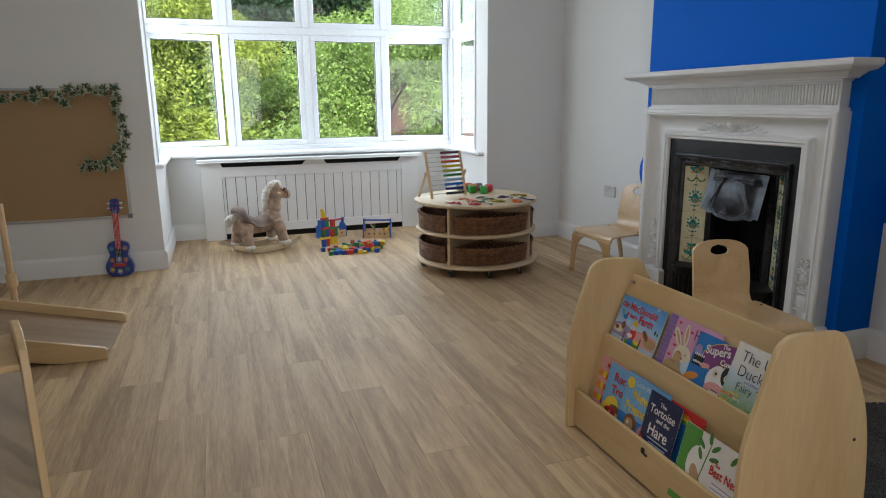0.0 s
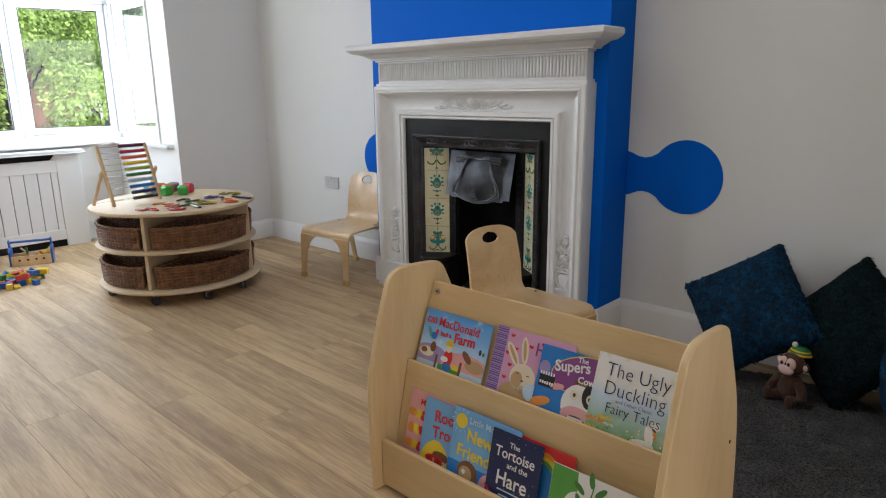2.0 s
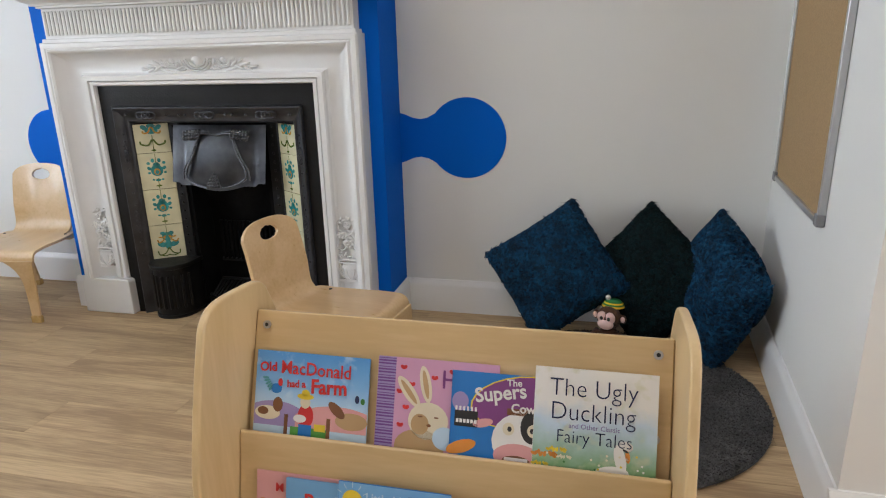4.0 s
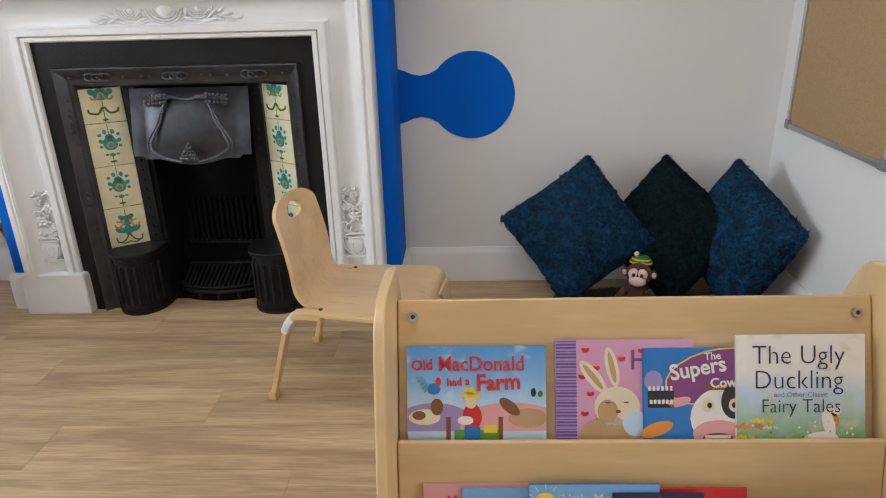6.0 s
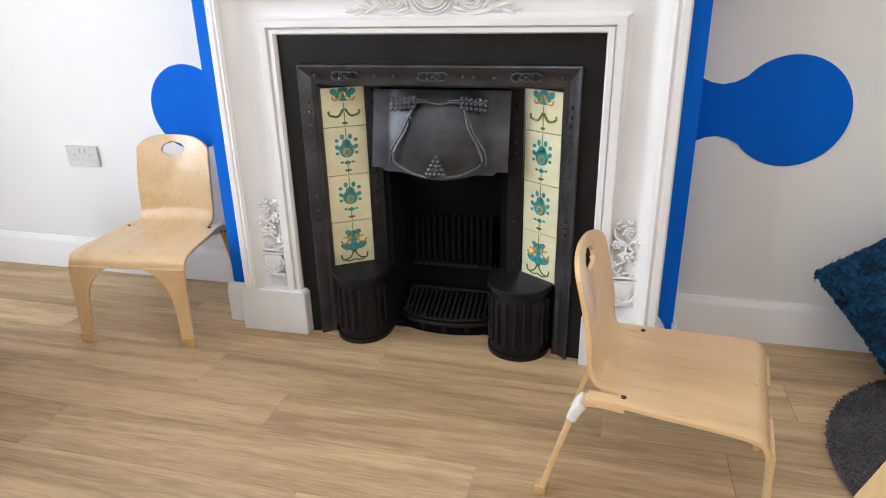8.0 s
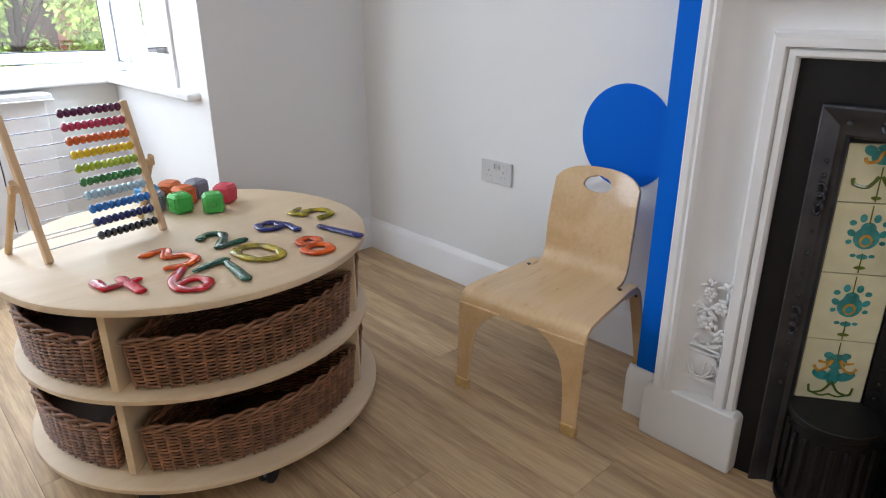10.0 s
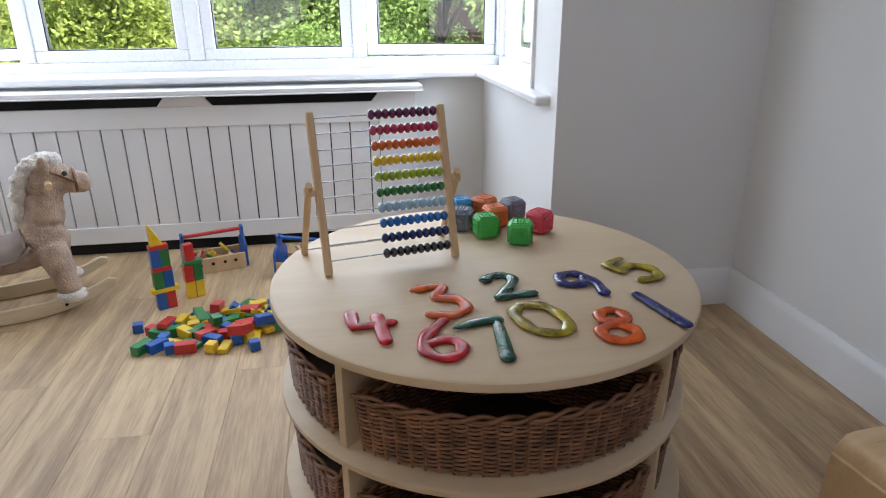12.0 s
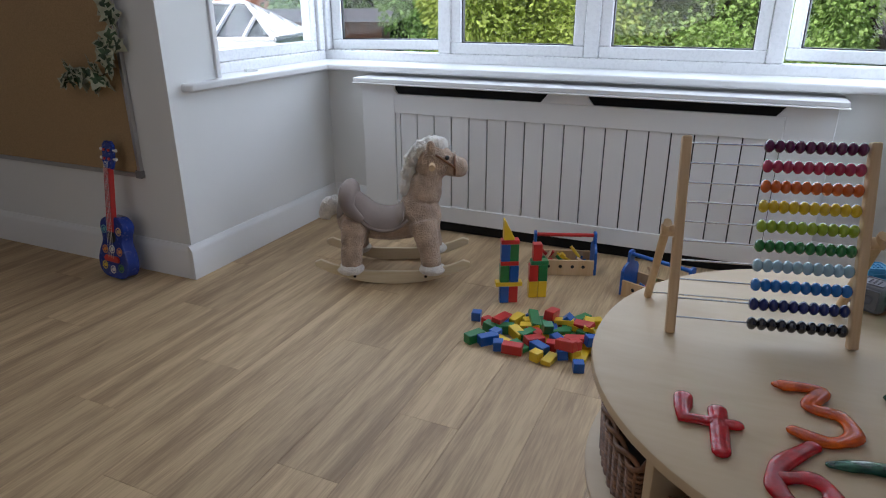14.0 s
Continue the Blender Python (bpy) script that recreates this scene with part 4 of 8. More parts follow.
def cork(name, m, w, h, label):
    b = thing(name, m, label, "notice board")
    bm = bmnew()
    box(bm, 0.012, w - 0.012, -0.012, -0.002, 0.012, h - 0.012)
    part("cork", bm, M_CORK, b, "brown cork face")
    for a, c, d, e in ((0, w, 0, 0.018), (0, w, h - 0.018, h), (0, 0.018, 0.018, h - 0.018), (w - 0.018, w, 0.018, h - 0.018)):
        bm = bmnew()
        box(bm, a, c, -0.02, -0.001, d, e)
        part("edge_strip", bm, M_ALU, b, bev=0.003)
    for x in (0.0, w):
        for z in (0.0, h):
            bm = bmnew()
            box(bm, max(-0.003, x - 0.03), min(w + 0.003, x + 0.03), -0.023, -0.0005, max(-0.003, z - 0.03), min(h + 0.003, z + 0.03))
            part("corner_cap", bm, M_GREYP, b, bev=0.004)
    return b


cork("cork_board", pose(-1.47, NORTH, 0.415), 1.2, 0.935, "brown cork notice board with grey metal edge and ivy garland")
ang = math.degrees(math.atan(-0.068))
cork("cork_board", pose(3.13, sy(3.13), 0.64, 0, 0, 180 + ang), 0.66, 0.95, "brown cork notice board with grey metal edge")


# ---- book display unit ----
bk = thing("book_display_unit", pose(1.57, 2.247, 0, 0, 0, -90), "birch plywood book display unit with two tilted tiers", "book unit")
side = [(-0.022, 0.0), (-0.027, 0.12), (-0.028, 0.25), (-0.025, 0.345), (-0.013, 0.405), (0.014, 0.505), (0.043, 0.593), (0.057, 0.628), (0.084, 0.650), (0.125, 0.657), (0.19, 0.654), (0.248, 0.648), (0.279, 0.633), (0.299, 0.602), (0.325, 0.55), (0.360, 0.48), (0.391, 0.40), (0.414, 0.29), (0.430, 0.15), (0.432, 0.0)]
side = [(p.x, p.y) for p in smooth_path([Vector((a, b, 0)) for a, b in side], 3)]
for s in (-1, 1):
    bm = bmnew()
    prism(bm, side, s * 0.417 - (0.018 if s < 0 else 0), s * 0.417 + (0.018 if s > 0 else 0), "x")
    part("side_panel", bm, M_BIRCHY, bk, "rounded birch ply side panel", bev=0.005)
    for y, z in ((0.1, 0.08), (0.356, 0.325)):
        bm = bmnew()
        cyl(bm, (s * 0.434, y, z), (s * 0.4365, y, z), 0.005, n=10)
        part("screw_cap", bm, M_RUBBER, bk)


def slab(bm, x0, x1, a, b, t):
    """Board between two (y, z) points with thickness t behind its face."""
    d = (Vector(b) - Vector(a)).normalized()
    nrm = Vector((d.y, -d.x)) * t
    prism(bm, [a, b, (b[0] + nrm.x, b[1] + nrm.y), (a[0] + nrm.x, a[1] + nrm.y)], x0, x1, "x")


bm = bmnew()
slab(bm, -0.4165, 0.4165, (0.127, 0.29), (0.238, 0.590), 0.016)
part("upper_back", bm, M_BIRCH, bk, bev=0.004)
bm = bmnew()
slab(bm, -0.4165, 0.4165, (0.048, 0.055), (0.118, 0.375), 0.012)
part("upper_lip", bm, M_BIRCH, bk, "front board of the upper tier", bev=0.005)
bm = bmnew()
box(bm, -0.4165, 0.4165, 0.11, 0.20, 0.275, 0.289)
part("upper_shelf", bm, M_BIRCH, bk)
bm = bmnew()
box(bm, -0.4165, 0.4165, 0.004, 0.020, 0.012, 0.157)
part("lower_lip", bm, M_BIRCH, bk, "front board of the lower tier", bev=0.004)
bm = bmnew()
box(bm, -0.4165, 0.4165, 0.021, 0.38, 0.038, 0.053)
part("lower_shelf", bm, M_BIRCH, bk)
bm = bmnew()
slab(bm, -0.4165, 0.4165, (0.36, 0.06), (0.256, 0.575), 0.010)
part("rear_panel", bm, M_BIRCH, bk)
for s in (-1, 1):
    for (y, z) in ((0.2245, 0.563), (0.174, 0.42)):
        bm = bmnew()
        nrm = Vector((0, -0.938, 0.347))
        p = Vector((s * 0.388, y, z))
        cyl(bm, p + nrm * 0.0005, p + nrm * 0.004, 0.0085, n=16)
        b = part("bolt", bm, M_ALU, bk, "steel hex socket bolt")
        bm = bmnew()
        cyl(bm, p + nrm * 0.004, p + nrm * 0.0046, 0.0042, n=6)
        part("socket", bm, M_RUBBER, b)
bm = bmnew()
box(bm, 0.012, 0.030, 0.000, 0.0035, 0.118, 0.124)
box(bm, 0.006, 0.016, -0.004, 0.0035, 0.124, 0.140)
part("catch", bm, M_RUBBER, bk)


# ---- books ----
def flat_mat(name, col, rough=0.35):
    return mat(name, col, rough, var=0.05, scale=12, bump=0.02, coat=0.2)


C_WHITE = flat_mat("white_print", (0.80, 0.79, 0.76))
C_RED = flat_mat("red_print", (0.62, 0.03, 0.03))
C_SKY = flat_mat("sky_blue_print", (0.18, 0.42, 0.72))
C_PALE = flat_mat("pale_blue_print", (0.50, 0.66, 0.80))
C_LILAC = flat_mat("lilac_print", (0.34, 0.27, 0.52))
C_PINK = flat_mat("pink_print", (0.62, 0.33, 0.50))
C_ROSE = flat_mat("rose_print", (0.72, 0.36, 0.36))
C_PURPLE = flat_mat("purple_print", (0.22, 0.055, 0.22))
C_VIOLET = flat_mat("violet_stripe_print", (0.17, 0.06, 0.27))
C_BLUE = flat_mat("bright_blue_print", (0.02, 0.19, 0.55))
C_NAVY = flat_mat("navy_print", (0.012, 0.022, 0.085))
C_YEL = flat_mat("yellow_print", (0.80, 0.60, 0.04))
C_ORANGE = flat_mat("orange_print", (0.72, 0.27, 0.04))
C_GREEN = flat_mat("green_print", (0.10, 0.33, 0.06))
C_LEAF = flat_mat("leaf_print", (0.06, 0.22, 0.05))
C_CREAM = flat_mat("cream_print", (0.74, 0.67, 0.50))
C_TAN = flat_mat("tan_print", (0.50, 0.33, 0.16))
C_BROWN = flat_mat("brown_print", (0.20, 0.085, 0.035))
C_BLACK = flat_mat("black_print", (0.02, 0.02, 0.022))
C_TEALP = flat_mat("teal_print", (0.10, 0.36, 0.42))
C_PAGE = flat_mat("page_edges", (0.75, 0.73, 0.68), 0.8)


def book(name, xl, w, h, base, tilt, cover, label, thick=0.005, lift=0.0):
    """Picture book leaning back on its tier; local x across, z up its face, -y out of the cover."""
    y, z = base
    b = thing(name, bk.matrix_basis @ pose(xl + w / 2, y - lift, z, -tilt, 0, 0), label, "book", "picture books on the display unit")
    bm = bmnew()
    box(bm, -w / 2 + 0.001, w / 2 - 0.0015, -thick + 0.0012, -0.0012, 0.0015, h - 0.0015)
    part("pages", bm, C_PAGE, b)
    for y0, y1 in ((-thick, -thick + 0.001), (-0.001, 0.0)):
        bm = bmnew()
        box(bm, -w / 2, w / 2, y0, y1, 0, h)
        part("cover", bm, cover, b)
    bm = bmnew()
    box(bm, -w / 2 - 0.0006, -w / 2 + 0.001, -thick, 0, 0, h)
    part("spine", bm, cover, b)
    return b, -thick


def pic(b, front, layer, pts, m, name="print"):
    """Flat printed shape on a cover, as thin as ink."""
    bm = bmnew()
    vs = [bm.verts.new((x, front - 0.0002 - 0.00016 * layer, z)) for x, z in pts]
    bm.faces.new(vs)
    bmesh.ops.recalc_face_normals(bm, faces=bm.faces[:])
    return part(name, bm, m, b)


def oval(c, r, rot=0.0, n=22, part_of=1.0):
    out = []
    for i in range(n):
        a = 2 * math.pi * i / n
        x, z = r[0] * math.cos(a), r[1] * math.sin(a)
        k = radians(rot)
        out.append((c[0] + x * math.cos(k) - z * math.sin(k), c[1] + x * math.sin(k) + z * math.cos(k)))
    return out


def rect(x0, x1, z0, z1):
    return [(x0, z0), (x1, z0), (x1, z1), (x0, z1)]


def hill(x0, x1, z0, peaks, n=24):
    top = []
    for i in range(n + 1):
        x = x1 - (x1 - x0) * i / n
        top.append((x, max(z0 + 0.001, max(p[1] * max(0.0, 1 - ((x - p[0]) / p[2]) ** 2) ** 0.5 + z0 for p in peaks))))
    return [(x0, z0), (x1, z0)] + top


def ink(b, front, body, size, x, z, m, rot=0, bold=0.0, squeeze=1.0, align='CENTER'):
    return words(body, size, b, pose(x, front - 0.0015, z, 90, 0, 0) @ pose(0, 0, 0, 0, 0, rot), m, bold=bold, squeeze=squeeze, align=align, depth=0.0003)


def wash(name, stops, blot, amount, height):
    """Printed wash of colours up a cover, with soft blots of a second colour."""
    m = mat(name, stops[0][1], 0.35, var=0.05, bump=0.02, coat=0.2)
    n, l = m.node_tree.nodes, m.node_tree.links
    b = n["Principled BSDF"]
    co, sep, noi = n.new("ShaderNodeTexCoord"), n.new("ShaderNodeSeparateXYZ"), n.new("ShaderNodeTexNoise")
    l.new(co.outputs["Object"], sep.inputs[0])
    l.new(co.outputs["Object"], noi.inputs["Vector"])
    noi.inputs["Scale"].default_value, noi.inputs["Detail"].default_value = 22.0, 4
    add = n.new("ShaderNodeMath")
    add.operation, add.inputs[1].default_value = 'MULTIPLY_ADD', 1.0 / height
    l.new(sep.outputs["Z"], add.inputs[0])
    off = n.new("ShaderNodeMapRange")
    off.inputs["To Min"].default_value, off.inputs["To Max"].default_value = -amount, amount
    l.new(noi.outputs["Fac"], off.inputs[0])
    l.new(off.outputs[0], add.inputs[2])
    ramp = n.new("ShaderNodeValToRGB")
    while len(ramp.color_ramp.elements) < len(stops):
        ramp.color_ramp.elements.new(0.5)
    for e, (p, c) in zip(ramp.color_ramp.elements, stops):
        e.position, e.color = p, (*c, 1)
    l.new(add.outputs[0], ramp.inputs[0])
    vor, mr, mx = n.new("ShaderNodeTexNoise"), n.new("ShaderNodeMapRange"), n.new("ShaderNodeMix")
    vor.inputs["Scale"].default_value, vor.inputs["Detail"].default_value = 30.0, 3
    l.new(co.outputs["Object"], vor.inputs["Vector"])
    mr.inputs["From Min"].default_value, mr.inputs["From Max"].default_value, mr.inputs["To Max"].default_value = 0.56, 0.70, 0.55
    l.new(vor.outputs["Fac"], mr.inputs[0])
    mx.data_type = 'RGBA'
    l.new(mr.outputs[0], mx.inputs[0])
    l.new(ramp.outputs[0], mx.inputs[6])
    mx.inputs[7].default_value = (*blot, 1)
    l.new(mx.outputs[2], b.inputs["Base Color"])
    return m


C_MEADOW = wash("meadow_print", [(0.0, (0.12, 0.26, 0.08)), (0.30, (0.22, 0.40, 0.20)), (0.46, (0.38, 0.55, 0.50)), (0.60, (0.55, 0.68, 0.80)), (0.76, (0.80, 0.79, 0.76))], (0.62, 0.62, 0.42), 0.16, 0.246)
C_FARMSKY = wash("farm_sky_print", [(0.0, (0.62, 0.74, 0.84)), (0.50, (0.50, 0.68, 0.84)), (0.72, (0.22, 0.46, 0.78)), (1.0, (0.08, 0.30, 0.66))], (0.55, 0.72, 0.86), 0.06, 0.225)
UP, LO = (0.150, 0.292), (0.040, 0.057)
TU, TL = 20.0, 14.0
# red-lettered farm book
b, f = book("picture_book", -0.399, 0.244, 0.225, (0.126, 0.305), TU, C_FARMSKY, "blue picture book with red title lettering, on the upper tier", lift=0.002)
pic(b, f, 1, hill(-0.122, 0.05, 0.07, [(-0.075, 0.055, 0.085)]), C_LILAC)
pic(b, f, 2, hill(-0.03, 0.122, 0.07, [(0.06, 0.055, 0.11)]), C_ROSE)
pic(b, f, 3, rect(-0.122, 0.122, 0.0, 0.075), C_PALE)
pic(b, f, 4, rect(-0.04, 0.04, 0.045, 0.077), C_GREEN)
pic(b, f, 4, oval((-0.092, 0.100), (0.028, 0.014)), C_CREAM)
pic(b, f, 5, oval((-0.070, 0.118), (0.011, 0.015)), C_BROWN)
pic(b, f, 5, oval((-0.102, 0.103), (0.012, 0.008)), C_BROWN)
pic(b, f, 5, oval((-0.075, 0.150), (0.012, 0.010)), C_BLUE)
for k in range(5):
    pic(b, f, 5, oval((-0.088 - 0.003 * k, 0.150 + 0.005 * k), (0.007, 0.0025), 60 - 15 * k), C_TEALP)
pic(b, f, 6, oval((-0.067, 0.163), (0.005, 0.008)), C_RED)
pic(b, f, 5, oval((-0.008, 0.100), (0.017, 0.024)), C_RED)
pic(b, f, 6, oval((-0.010, 0.128), (0.011, 0.013)), C_CREAM)
pic(b, f, 7, oval((-0.010, 0.139), (0.018, 0.006)), C_YEL)
pic(b, f, 7, oval((-0.010, 0.145), (0.009, 0.008)), C_YEL)
pic(b, f, 8, oval((-0.02, 0.094), (0.014, 0.008)), C_WHITE)
pic(b, f, 6, rect(-0.022, 0.006, 0.06, 0.083), C_BLUE)
pic(b, f, 5, oval((0.090, 0.098), (0.034, 0.017)), C_TAN)
pic(b, f, 6, oval((0.058, 0.118), (0.022, 0.010), -40), C_BROWN)
pic(b, f, 6, rect(0.012, 0.036, 0.072, 0.086), C_YEL)
pic(b, f, 6, oval((0.100, 0.143), (0.0045, 0.008)), C_NAVY)
pic(b, f, 6, oval((0.112, 0.140), (0.0045, 0.006)), C_LEAF)
for x in (-0.05, 0.042):
    pic(b, f, 6, rect(x - 0.004, x + 0.004, 0.06, 0.1), C_BROWN)
ink(b, f, "Old", 0.026, -0.114, 0.183, C_RED, 3, 0.0006, 0.95, 'LEFT')
ink(b, f, "MacDonald", 0.037, -0.068, 0.182, C_RED, 0, 0.0004, 0.90, 'LEFT')
ink(b, f, "had a", 0.020, -0.052, 0.155, C_RED, 3, 0.0006, 0.95, 'LEFT')
ink(b, f, "Farm", 0.040, 0.000, 0.147, C_RED, 2, 0.0011, 0.95, 'LEFT')

# pink rabbit book
b, f = book("picture_book", -0.137, 0.240, 0.230, (0.127, 0.308), TU, C_PINK, "pink picture book with a striped border, on the upper tier")
pic(b, f, 0, rect(-0.12, -0.084, 0, 0.23), C_LILAC)
for k in range(40):
    z = 0.004 + k * 0.0057
    pic(b, f, 1, rect(-0.12, -0.084, z, z + (0.0032 if k % 3 else 0.0016)), C_VIOLET)
for x, z in ((-0.068, 0.212), (-0.005, 0.196), (-0.05, 0.18), (-0.074, 0.165), (-0.07, 0.10), (0.03, 0.21), (0.06, 0.2), (0.08, 0.18), (-0.06, 0.135)):
    pic(b, f, 1, oval((x - 0.0025, z), (0.005, 0.0035), -45), C_RED)
    pic(b, f, 1, oval((x + 0.0025, z), (0.005, 0.0035), 45), C_RED)
pic(b, f, 2, oval((-0.055, 0.165), (0.012, 0.036), 38), C_CREAM)
pic(b, f, 2, oval((-0.022, 0.182), (0.011, 0.036), 12), C_CREAM)
pic(b, f, 3, oval((-0.055, 0.165), (0.005, 0.028), 38), C_TAN)
pic(b, f, 3, oval((-0.022, 0.182), (0.005, 0.028), 12), C_TAN)
pic(b, f, 4, oval((-0.014, 0.112), (0.040, 0.036)), C_CREAM)
pic(b, f, 5, oval((-0.03, 0.105), (0.018, 0.02)), C_TAN)
pic(b, f, 4, oval((-0.03, 0.06), (0.05, 0.035)), C_TAN)
pic(b, f, 5, oval((0.02, 0.082), (0.024, 0.022)), C_PALE)
for x in (-0.03, 0.002):
    pic(b, f, 6, oval((x, 0.120), (0.005, 0.0016)), C_BROWN)
pic(b, f, 6, oval((-0.012, 0.104), (0.0045, 0.003)), C_BROWN)
ink(b, f, "H", 0.050, 0.025, 0.178, C_PURPLE, 0, 0.0002, 0.9)
ink(b, f, "N", 0.046, 0.045, 0.130, C_PURPLE, 0, 0.0002, 0.9)

# blue cow book
b, f = book("picture_book", 0.014, 0.215, 0.222, (0.126, 0.303), TU, C_BLUE, "bright blue picture book with purple oval, on upper tier", lift=0.0053)
pic(b, f, 0, oval((0.02, 0.172), (0.092, 0.048), 12), C_YEL)
pic(b, f, 1, oval((0.02, 0.172), (0.089, 0.0455), 12), C_PURPLE)
pic(b, f, 2, rect(-0.1, -0.055, 0.118, 0.148), C_BLACK)
for k in range(6):
    pic(b, f, 3, rect(-0.099 + k * 0.0075, -0.095 + k * 0.0075, 0.148, 0.156), C_WHITE)
    pic(b, f, 3, rect(-0.097 + k * 0.007, -0.092 + k * 0.007, 0.125, 0.132), C_WHITE)
pic(b, f, 2, oval((0.035, 0.10), (0.062, 0.055)), C_WHITE)
pic(b, f, 2, oval((-0.045, 0.128), (0.020, 0.008), 15), C_ROSE)
pic(b, f, 3, oval((0.048, 0.128), (0.022, 0.030)), C_BLACK)
pic(b, f, 3, oval((0.022, 0.072), (0.045, 0.024)), C_ROSE)
pic(b, f, 4, oval((0.004, 0.122), (0.011, 0.012)), C_CREAM)
pic(b, f, 5, oval((0.006, 0.122), (0.004, 0.005)), C_BLACK)
pic(b, f, 4, oval((0.05, 0.122), (0.011, 0.012)), C_CREAM)
pic(b, f, 5, oval((0.048, 0.122), (0.004, 0.005)), C_BLACK)
pic(b, f, 4, oval((0.02, 0.064), (0.026, 0.010)), C_BROWN)
pic(b, f, 5, rect(-0.002, 0.042, 0.064, 0.070), C_WHITE)
pic(b, f, 2, rect(0.0, 0.06, 0.148, 0.160), C_BROWN)
pic(b, f, 2, oval((-0.09, 0.165), (0.016, 0.018)), C_LILAC)
pic(b, f, 2, oval((-0.085, 0.080), (0.03, 0.012), 20), C_ORANGE)
ink(b, f, "The", 0.018, 0.012, 0.202, C_WHITE, 4, 0.0003)
ink(b, f, "Supers", 0.038, -0.060, 0.166, C_WHITE, 10, 0.0008, 0.95, 'LEFT')
ink(b, f, "Cow", 0.023, 0.030, 0.154, C_WHITE, 2, 0.0006)

# pale fairy tale book
b, f = book("picture_book", 0.172, 0.218, 0.246, (0.126, 0.303), TU, C_WHITE, "white picture book with a meadow cover, on the upper tier", lift=0.0106)
pic(b, f, 0, rect(-0.109, 0.109, 0.0, 0.246), C_MEADOW)
for x, z, r, m in ((-0.088, 0.088, 0.024, C_ORANGE), (-0.066, 0.098, 0.019, C_YEL), (-0.095, 0.070, 0.016, C_YEL), (-0.052, 0.086, 0.014, C_CREAM)):
    for k in range(9):
        pic(b, f, 1, oval((x + 0.8 * r * math.cos(2.4 * k), z + 0.55 * r * math.sin(2.4 * k * 1.3)), (r * 0.24, r * 0.13), 40 * k, 9), m)
pic(b, f, 2, oval((0.030, 0.062), (0.034, 0.016), 10), C_WHITE)
pic(b, f, 3, oval((0.047, 0.092), (0.010, 0.026), 14), C_WHITE)
pic(b, f, 3, oval((0.056, 0.116), (0.013, 0.009), -10), C_WHITE)
pic(b, f, 4, oval((0.060, 0.098), (0.004, 0.011), 8), C_ORANGE)
pic(b, f, 5, oval((0.056, 0.108), (0.006, 0.002), -30), C_BLACK)
rnd = random.Random(3)
for k in range(26):
    pic(b, f, 4, oval((rnd.uniform(-0.1, 0.105), rnd.uniform(0.05, 0.1)), (0.0022, 0.0022), n=6), rnd.choice((C_WHITE, C_YEL, C_LEAF, C_CREAM)))
ink(b, f, "The Ugly", 0.047, -0.004, 0.196, C_NAVY, 0, -0.0007, 0.92)
ink(b, f, "Duckling", 0.047, -0.004, 0.153, C_NAVY, 0, -0.0007, 0.92)
ink(b, f, "and Other Classic", 0.0125, 0.0, 0.139, C_LILAC, 0, 0)
ink(b, f, "Fairy Tales", 0.034, 0.0, 0.112, C_NAVY, 0, -0.0005, 0.92)

# lower tier
b, f = book("picture_book", -0.372, 0.20, 0.252, LO, TL, C_ROSE, "pink picture book mostly hidden on the lower tier")
for k in range(12):
    pic(b, f, 1, oval((-0.085 + 0.022 * (k % 3), 0.05 + 0.045 * (k // 3)), (0.012, 0.016), 30 * k), (C_ORANGE, C_YEL, C_RED)[k % 3])
ink(b, f, "M", 0.024, -0.05, 0.215, C_RED, 0, 0.0004)
b, f = book("picture_book", -0.304, 0.22, 0.250, LO, TL, C_SKY, "light blue picture book with red lettering, on the lower tier", lift=0.009)
pic(b, f, 0, hill(-0.11, 0.11, 0.0, [(-0.05, 0.14, 0.07), (0.06, 0.12, 0.09)]), C_YEL)
pic(b, f, 1, oval((-0.03, 0.10), (0.03, 0.014)), C_BROWN)
pic(b, f, 2, oval((-0.05, 0.085), (0.035, 0.014)), C_RED)
for k in range(6):
    pic(b, f, 2, rect(-0.075 + k * 0.018, -0.067 + k * 0.018, 0.05, 0.09), (C_BLACK, C_WHITE)[k % 2])
ink(b, f, "Roos", 0.045, -0.070, 0.192, C_RED, 4, 0.0009, 0.95, 'LEFT')
ink(b, f, "Trou", 0.045, -0.070, 0.147, C_RED, 4, 0.0009, 0.95, 'LEFT')
b, f = book("picture_book", -0.190, 0.22, 0.264, LO, TL, C_BLUE, "blue picture book with a yellow sun, on the lower tier", lift=0.018)
pic(b, f, 0, rect(-0.11, 0.11, 0.12, 0.264), C_SKY)
pic(b, f, 1, oval((-0.082, 0.230), (0.020, 0.020)), C_YEL)
for k in range(12):
    pic(b, f, 1, oval((-0.082 + 0.030 * math.cos(k * 0.5236), 0.230 + 0.030 * math.sin(k * 0.5236)), (0.006, 0.0009), 30 * k, 8), C_PALE)
pic(b, f, 1, oval((-0.04, 0.10), (0.034, 0.032)), C_BROWN)
pic(b, f, 2, oval((-0.045, 0.095), (0.022, 0.022)), C_TAN)
pic(b, f, 3, oval((-0.052, 0.100), (0.006, 0.007)), C_WHITE)
pic(b, f, 1, oval((0.03, 0.08), (0.03, 0.04)), C_ROSE)
ink(b, f, "Little Mo", 0.024, -0.055, 0.232, C_PALE, 0, 0.0003, 0.95, 'LEFT')
ink(b, f, "New", 0.047, -0.058, 0.184, C_YEL, 0, 0.001, 0.95, 'LEFT')
ink(b, f, "Friend", 0.047, -0.085, 0.137, C_YEL, 0, 0.001, 0.95, 'LEFT')
